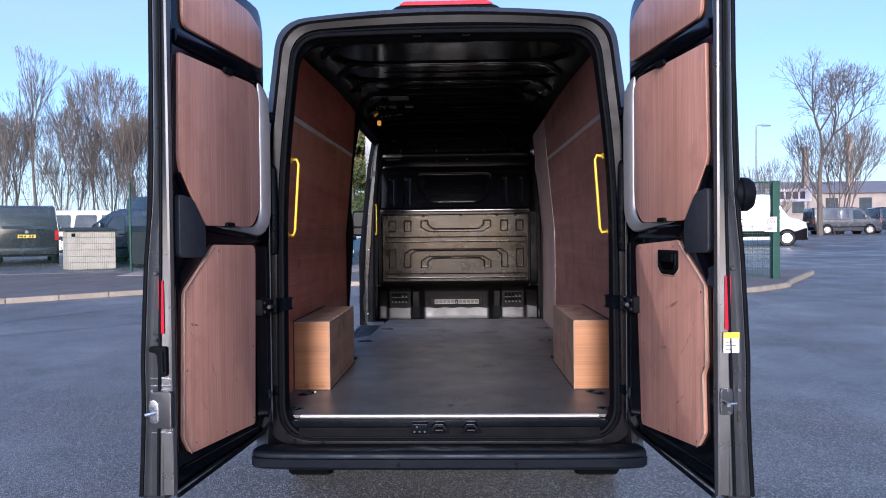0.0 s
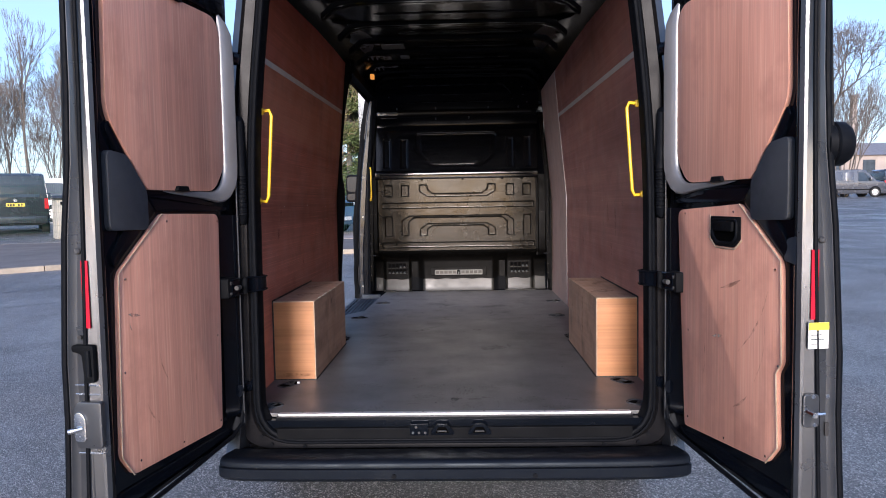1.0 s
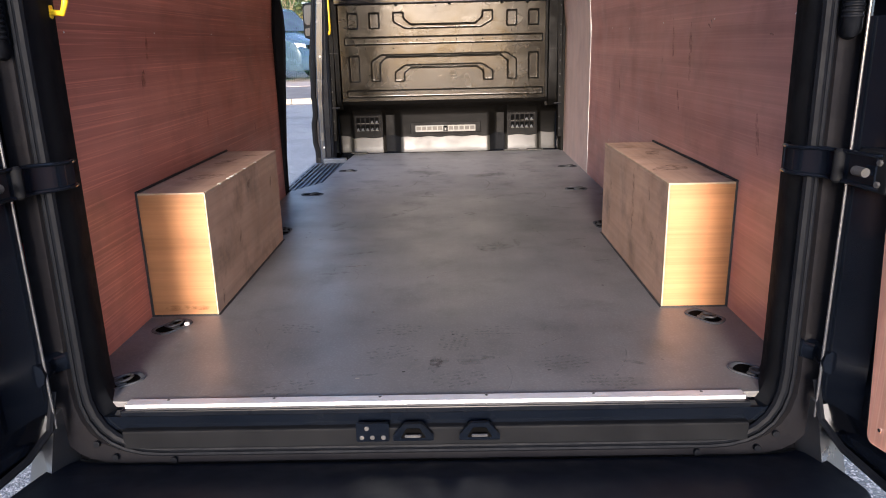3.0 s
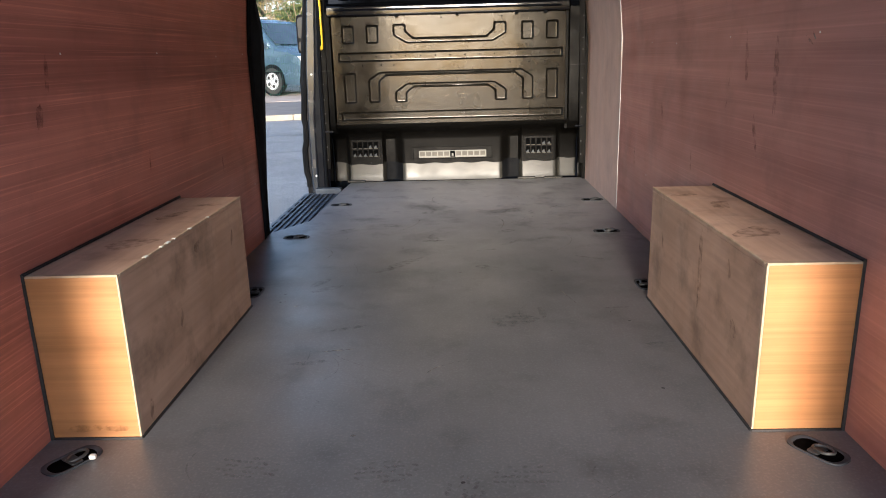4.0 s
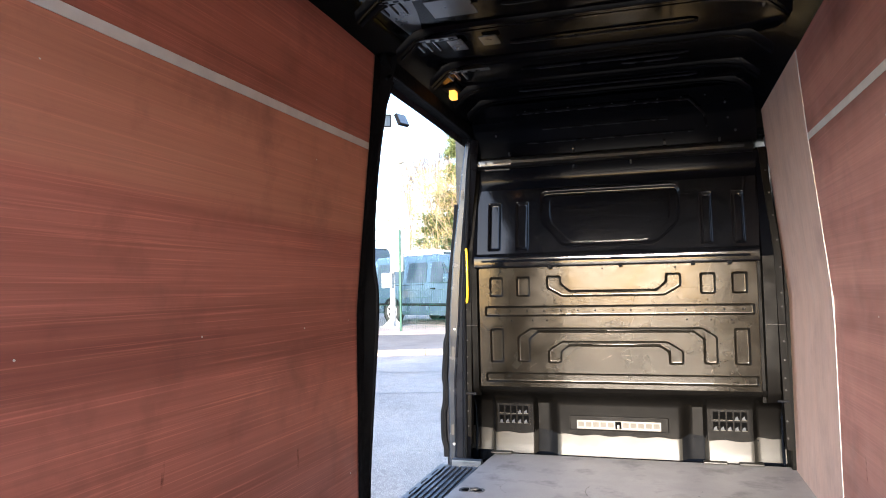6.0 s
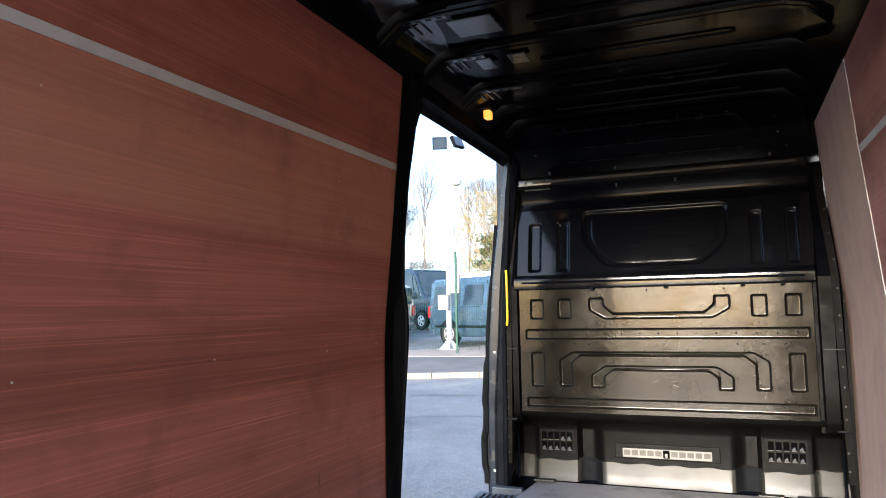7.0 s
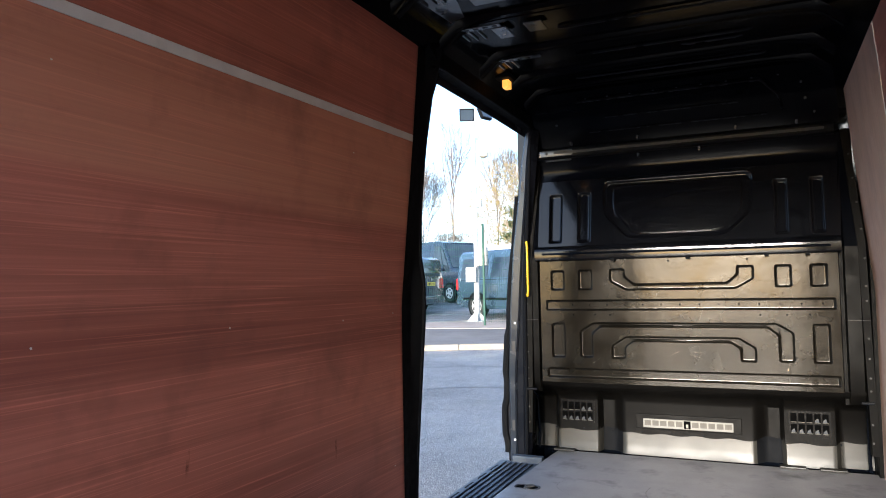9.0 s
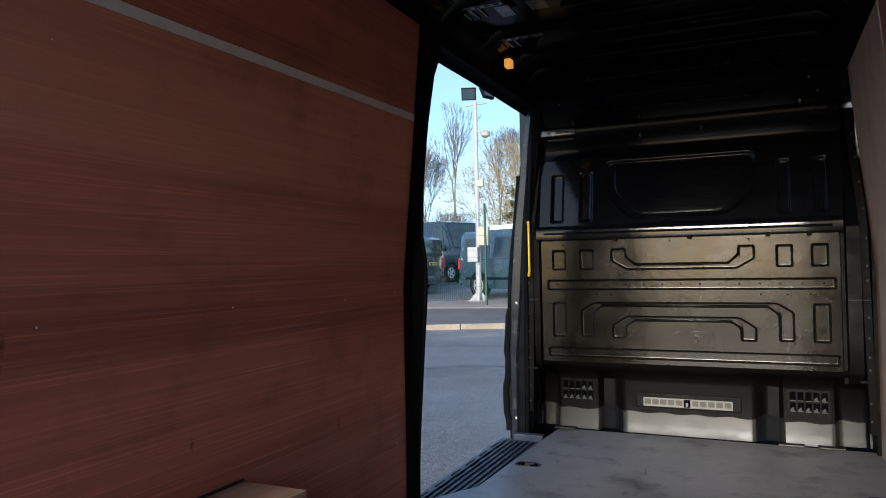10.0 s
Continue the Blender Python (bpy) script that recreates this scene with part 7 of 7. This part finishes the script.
for x, h in ((-5.2, 10.3), (0.7, 12.0)):
    c = part("chimney", box(x - 0.32, x + 0.32, 2.3, 3.0, 4.0, h, 0.03), BRICK, shed, "brick chimney stack")
    part("chimney_cap", box(x - 0.48, x + 0.48, 2.1, 3.2, h, h + 0.4, 0.05), SLATE, c)
board = thing("name_board", "white fascia board with dark worn lettering bars", "sign", (28.2, 57.8, ground_z(57.8)))
part("board", box(-2.4, 1.6, 0, 0.12, 2.6, 3.7, 0.02), SIGN_WHITE, board)
for x in (-2.2, 1.4):
    part("board_post", box(x - 0.08, x + 0.08, 0.12, 0.24, 0.0, 3.6), GALV, board)
for k, w in ((-1.2, 0.42), (-0.6, 0.42), (0.0, 0.42), (0.6, 0.42)):
    part("letter_bar", box(k, k + w, -0.014, -0.001, 2.82, 3.45), SIGN_INK, board)
wall_low = thing("garden_wall", "low dark boundary wall and hedge line", "wall", (0, 0, 0))
part("wall_run", prism([(-60, 41.0), (-9, 43.0), (-9, 43.4), (-60, 41.4)], lambda a, b, d: (a, b, ground_z(b) + d), -0.2, 1.9), SLATE, wall_low)

# ---- trees ----
BARK = material("bark", (0.085, 0.073, 0.060), (0.155, 0.133, 0.110), 0.9, scale=6, bump=0.6, bump_scale=30)
BARK_PALE = material("pale_bark", (0.20, 0.155, 0.10), (0.30, 0.235, 0.15), 0.9, scale=6, bump=0.5, bump_scale=30)
LEAF = material("conifer_leaf", (0.05, 0.075, 0.020), (0.12, 0.14, 0.04), 0.7, scale=1.2, spread=0.1)
DRY_LEAF = material("golden_leaf", (0.20, 0.165, 0.05), (0.33, 0.27, 0.09), 0.8, scale=1.5)


def branch_mesh(name, segs, mat, sides=4):
    """Tapered limbs from (start, end, r0, r1) in one mesh."""
    verts, faces = [], []
    for p, q, r0, r1 in segs:
        d = (q - p).normalized()
        ref = Vector((0, 0, 1)) if abs(d.z) < 0.9 else Vector((1, 0, 0))
        s = d.cross(ref).normalized()
        w = s.cross(d)
        i0, k = len(verts), sides if r0 > 0.02 else 3
        for c, r in ((p, r0), (q, r1)):
            verts += [tuple(c + (s * math.cos(2 * math.pi * j / k) + w * math.sin(2 * math.pi * j / k)) * r) for j in range(k)]
        faces += [(i0 + j, i0 + (j + 1) % k, i0 + k + (j + 1) % k, i0 + k + j) for j in range(k)]
    me = bpy.data.meshes.new(name)
    me.from_pydata(verts, [], faces)
    me.materials.append(mat)
    me.update()
    return me


def grow(rng, start, heading, length, radius, depth, segs, spread):
    """A limb of bent pieces that forks again and again, with thin side shoots."""
    p, d = start, heading
    for i in range(3):
        d = (d + Vector((rng.uniform(-1, 1), rng.uniform(-1, 1), rng.uniform(-0.4, 0.9))) * 0.10).normalized()
        q = p + d * (length / 3)
        r0, r1 = max(0.009, radius * (1 - 0.1 * i)), max(0.007, radius * (0.9 - 0.1 * i))
        segs.append((p, q, r0, r1))
        if 2 <= depth <= 5 and rng.random() < 0.38:
            fork_from(rng, q, d, length * 0.55, radius * 0.4, depth - 2, segs, spread, 1.6)
        p = q
    if depth > 0:
        a0, n = rng.uniform(0, 6.28), 3 if rng.random() < 0.35 else 2
        for k in range(n):
            fork_from(rng, p, d, length * rng.uniform(0.68, 0.86), radius * rng.uniform(0.62, 0.74), depth - 1, segs, spread, 0.45 if k == 0 else 1.0, a0 + 6.28 * k / n)


def fork_from(rng, p, d, length, radius, depth, segs, spread, wide, a=None):
    a = rng.uniform(0, 6.28) if a is None else a
    side = d.cross(Vector((math.cos(a), math.sin(a), 0.3))).normalized()
    t = spread * wide * rng.uniform(0.7, 1.25)
    grow(rng, p, (d * math.cos(t) + side * math.sin(t) + Vector((0, 0, 0.10))).normalized(), length, radius, depth, segs, spread)


def bare_tree(name, label, at, height, seed, mat=None, spread=0.5, stems=1, depth=6, group="bare trees", lean=0.1, fork=0.3, stout=1.0):
    rng = random.Random(seed)
    t = thing(name, label, "tree", (*at, ground_z(at[1])), group)
    trunk, crown = [], []
    for s in range(stems):
        a = rng.uniform(0, 6.28)
        base = Vector((0.3 * math.cos(a), 0.3 * math.sin(a), -0.1)) if stems > 1 else Vector((0, 0, -0.1))
        d = Vector((lean * math.cos(a) * (2 if stems > 1 else 1), lean * math.sin(a) * (2 if stems > 1 else 1), 1)).normalized()
        r = height * 0.012 * stout / (1 if stems == 1 else 1.6)
        top = base + d * height * fork
        trunk.append((base, top, r * 1.25, r * 0.9))
        sub = []
        grow(rng, top, d, height * (1 - fork) / 3.0, r * 0.9, depth, sub, spread)
        for g in sub:
            (trunk if g[2] > r * 0.55 else crown).append(g)
    m = mat or BARK
    attach("trunk", branch_mesh("trunk", trunk, m, 8), t, "", True)
    attach("crown", branch_mesh("crown", crown, m), t, "fine bare twigs")
    return t


def leaf_cloud(name, centres, mat, rng, count, size):
    """Many small leaf blades scattered about the centres."""
    verts, faces = [], []
    for k in range(count):
        c, r = centres[rng.randrange(len(centres))]
        p = c + Vector((rng.gauss(0, 1), rng.gauss(0, 1), rng.gauss(0, 0.6))) * r * 0.5
        u = Vector((rng.uniform(-1, 1), rng.uniform(-1, 1), rng.uniform(-0.7, 0.7))).normalized() * size * rng.uniform(0.5, 1.3)
        v = u.cross(Vector((rng.uniform(-1, 1), rng.uniform(-1, 1), rng.uniform(-1, 1)))).normalized() * size * 0.28
        i0 = len(verts)
        verts += [tuple(p - u), tuple(p + v), tuple(p + u), tuple(p - v)]
        faces.append((i0, i0 + 1, i0 + 2, i0 + 3))
    me = bpy.data.meshes.new(name)
    me.from_pydata(verts, [], faces)
    me.materials.append(mat)
    me.update()
    return me


def conifer(at, height, seed, label):
    rng = random.Random(seed)
    t = thing("conifer_tree", label, "tree", (*at, ground_z(at[1])), "conifers")
    segs, tufts = [(Vector((0, 0, -0.1)), Vector((0.2, 0.1, height)), height * 0.022, 0.03)], []
    for i in range(70):
        z = height * (0.08 + 0.9 * (i / 70))
        reach = height * 0.30 * (1 - (z / height) ** 1.6) * rng.uniform(0.6, 1.1) + 0.3
        a = rng.uniform(0, 6.28)
        p, q = Vector((0.2 * z / height, 0.1 * z / height, z)), Vector((reach * math.cos(a), reach * math.sin(a), z + reach * rng.uniform(-0.15, 0.25)))
        segs.append((p, q, 0.05, 0.012))
        for k in (0.35, 0.55, 0.75, 0.95):
            tufts.append((p + (q - p) * k, 0.55 * (1.1 - 0.4 * z / height)))
    attach("trunk", branch_mesh("trunk", segs, BARK, 5), t, "", True)
    attach("crown", leaf_cloud("crown", tufts, LEAF, rng, 26000, 0.16), t, "dark green needle sprays")
    return t


def golden_bush(at, height, seed, label):
    t = bare_tree("bare_tree", label, at, height, seed, BARK_PALE, 0.5, 6, 5, fork=0.12, lean=0.22)
    rng = random.Random(seed)
    cr = [c for c in t.children if c.name.startswith("crown")][0]
    pts = [(Vector(v.co), 0.35) for v in list(cr.data.vertices)[:: max(1, len(cr.data.vertices) // 400)]]
    attach("catkin_cloud", leaf_cloud("catkin_cloud", pts, DRY_LEAF, rng, 5000, 0.07), t, "golden dry leaves")
    return t


bare_tree("bare_tree", "tall bare tree with a spreading crown", (25.5, 47.8), 10.2, 3, spread=0.60, depth=8, fork=0.34, lean=0.02, stout=1.5)
bare_tree("bare_tree", "bushy bare tree with many stems", (28.2, 50.4), 7.4, 14, spread=0.34, stems=9, depth=6, fork=0.12, lean=0.22, stout=1.3)
bare_tree("bare_tree", "bushy bare tree with many stems", (23.4, 51.5), 4.8, 24, spread=0.36, stems=8, depth=5, fork=0.10, lean=0.3)
bare_tree("bare_tree", "tall bare tree with a spreading crown", (34.6, 49.5), 8.5, 33, spread=0.45, fork=0.2)
first = [bare_tree("bare_tree", "tall slim bare tree with fine twigs", (-27.8, 42.0), 9.8, 41, spread=0.28, depth=7, fork=0.30, lean=0.03),
         bare_tree("bare_tree", "bare multi-stemmed tree with fine twigs", (-24.0, 43.5), 9.0, 52, spread=0.30, stems=3, depth=7, fork=0.18, lean=0.09),
         bare_tree("bare_tree", "bare multi-stemmed tree with fine twigs", (-20.5, 42.5), 7.4, 63, spread=0.36, stems=4, depth=6, fork=0.15, lean=0.14)]
rng = random.Random(5)
for i, (x, y) in enumerate(((-34, 41), (-31.5, 45), (-29.5, 43), (-26, 46), (-22.2, 45), (-18.3, 43), (-14.6, 41.5), (-11.8, 40.5), (-19.5, 48), (-36, 46),
                             (-33, 43.5), (-30.5, 41.2), (-25.4, 41.2), (-23.0, 47), (-28.2, 47.5), (-17.2, 41.0), (-38, 42), (-21.5, 40.8), (-32.2, 47), (-27.0, 44.5), (-24.6, 46.5), (-29.0, 40.8), (-22.6, 42.2), (-26.2, 42.8))):
    k = first[i % 3]
    c = copy_thing(k, Matrix.Translation((x, y, ground_z(y))) @ Matrix.Rotation(rng.uniform(0, 6.28), 4, "Z") @ Matrix.Scale(rng.uniform(0.75, 0.98) * (0.88 if x > -17.5 else 0.60 if x > -21.6 else 0.82), 4))
golden_bush((-10.1, 37.0), 6.9, 71, "golden-twigged bushy tree behind the fence")
golden_bush((-8.0, 35.9), 6.4, 77, "golden-twigged bushy tree behind the fence")
golden_bush((-12.6, 38.6), 5.9, 79, "golden-twigged bushy tree behind the fence")
conifer((-10.6, 39.0), 10.0, 88, "tall dark green conifer behind the parked vans")
conifer((-6.2, 36.0), 10.5, 81, "tall dark green conifer behind the parked vans")
conifer((-3.6, 34.5), 9.5, 85, "tall dark green conifer behind the parked vans")

# ---- no piece lies deeper than thing, part, sub-part ----
def depth_of(ob):
    return 0 if ob.parent is None else 1 + depth_of(ob.parent)


for ob in sorted(bpy.data.objects, key=depth_of):
    while depth_of(ob) > 2:
        mid = ob.parent
        m = mid.matrix_parent_inverse @ mid.matrix_basis @ ob.matrix_parent_inverse @ ob.matrix_basis
        ob.parent = mid.parent
        ob.matrix_parent_inverse = Matrix.Identity(4)
        ob.matrix_basis = m
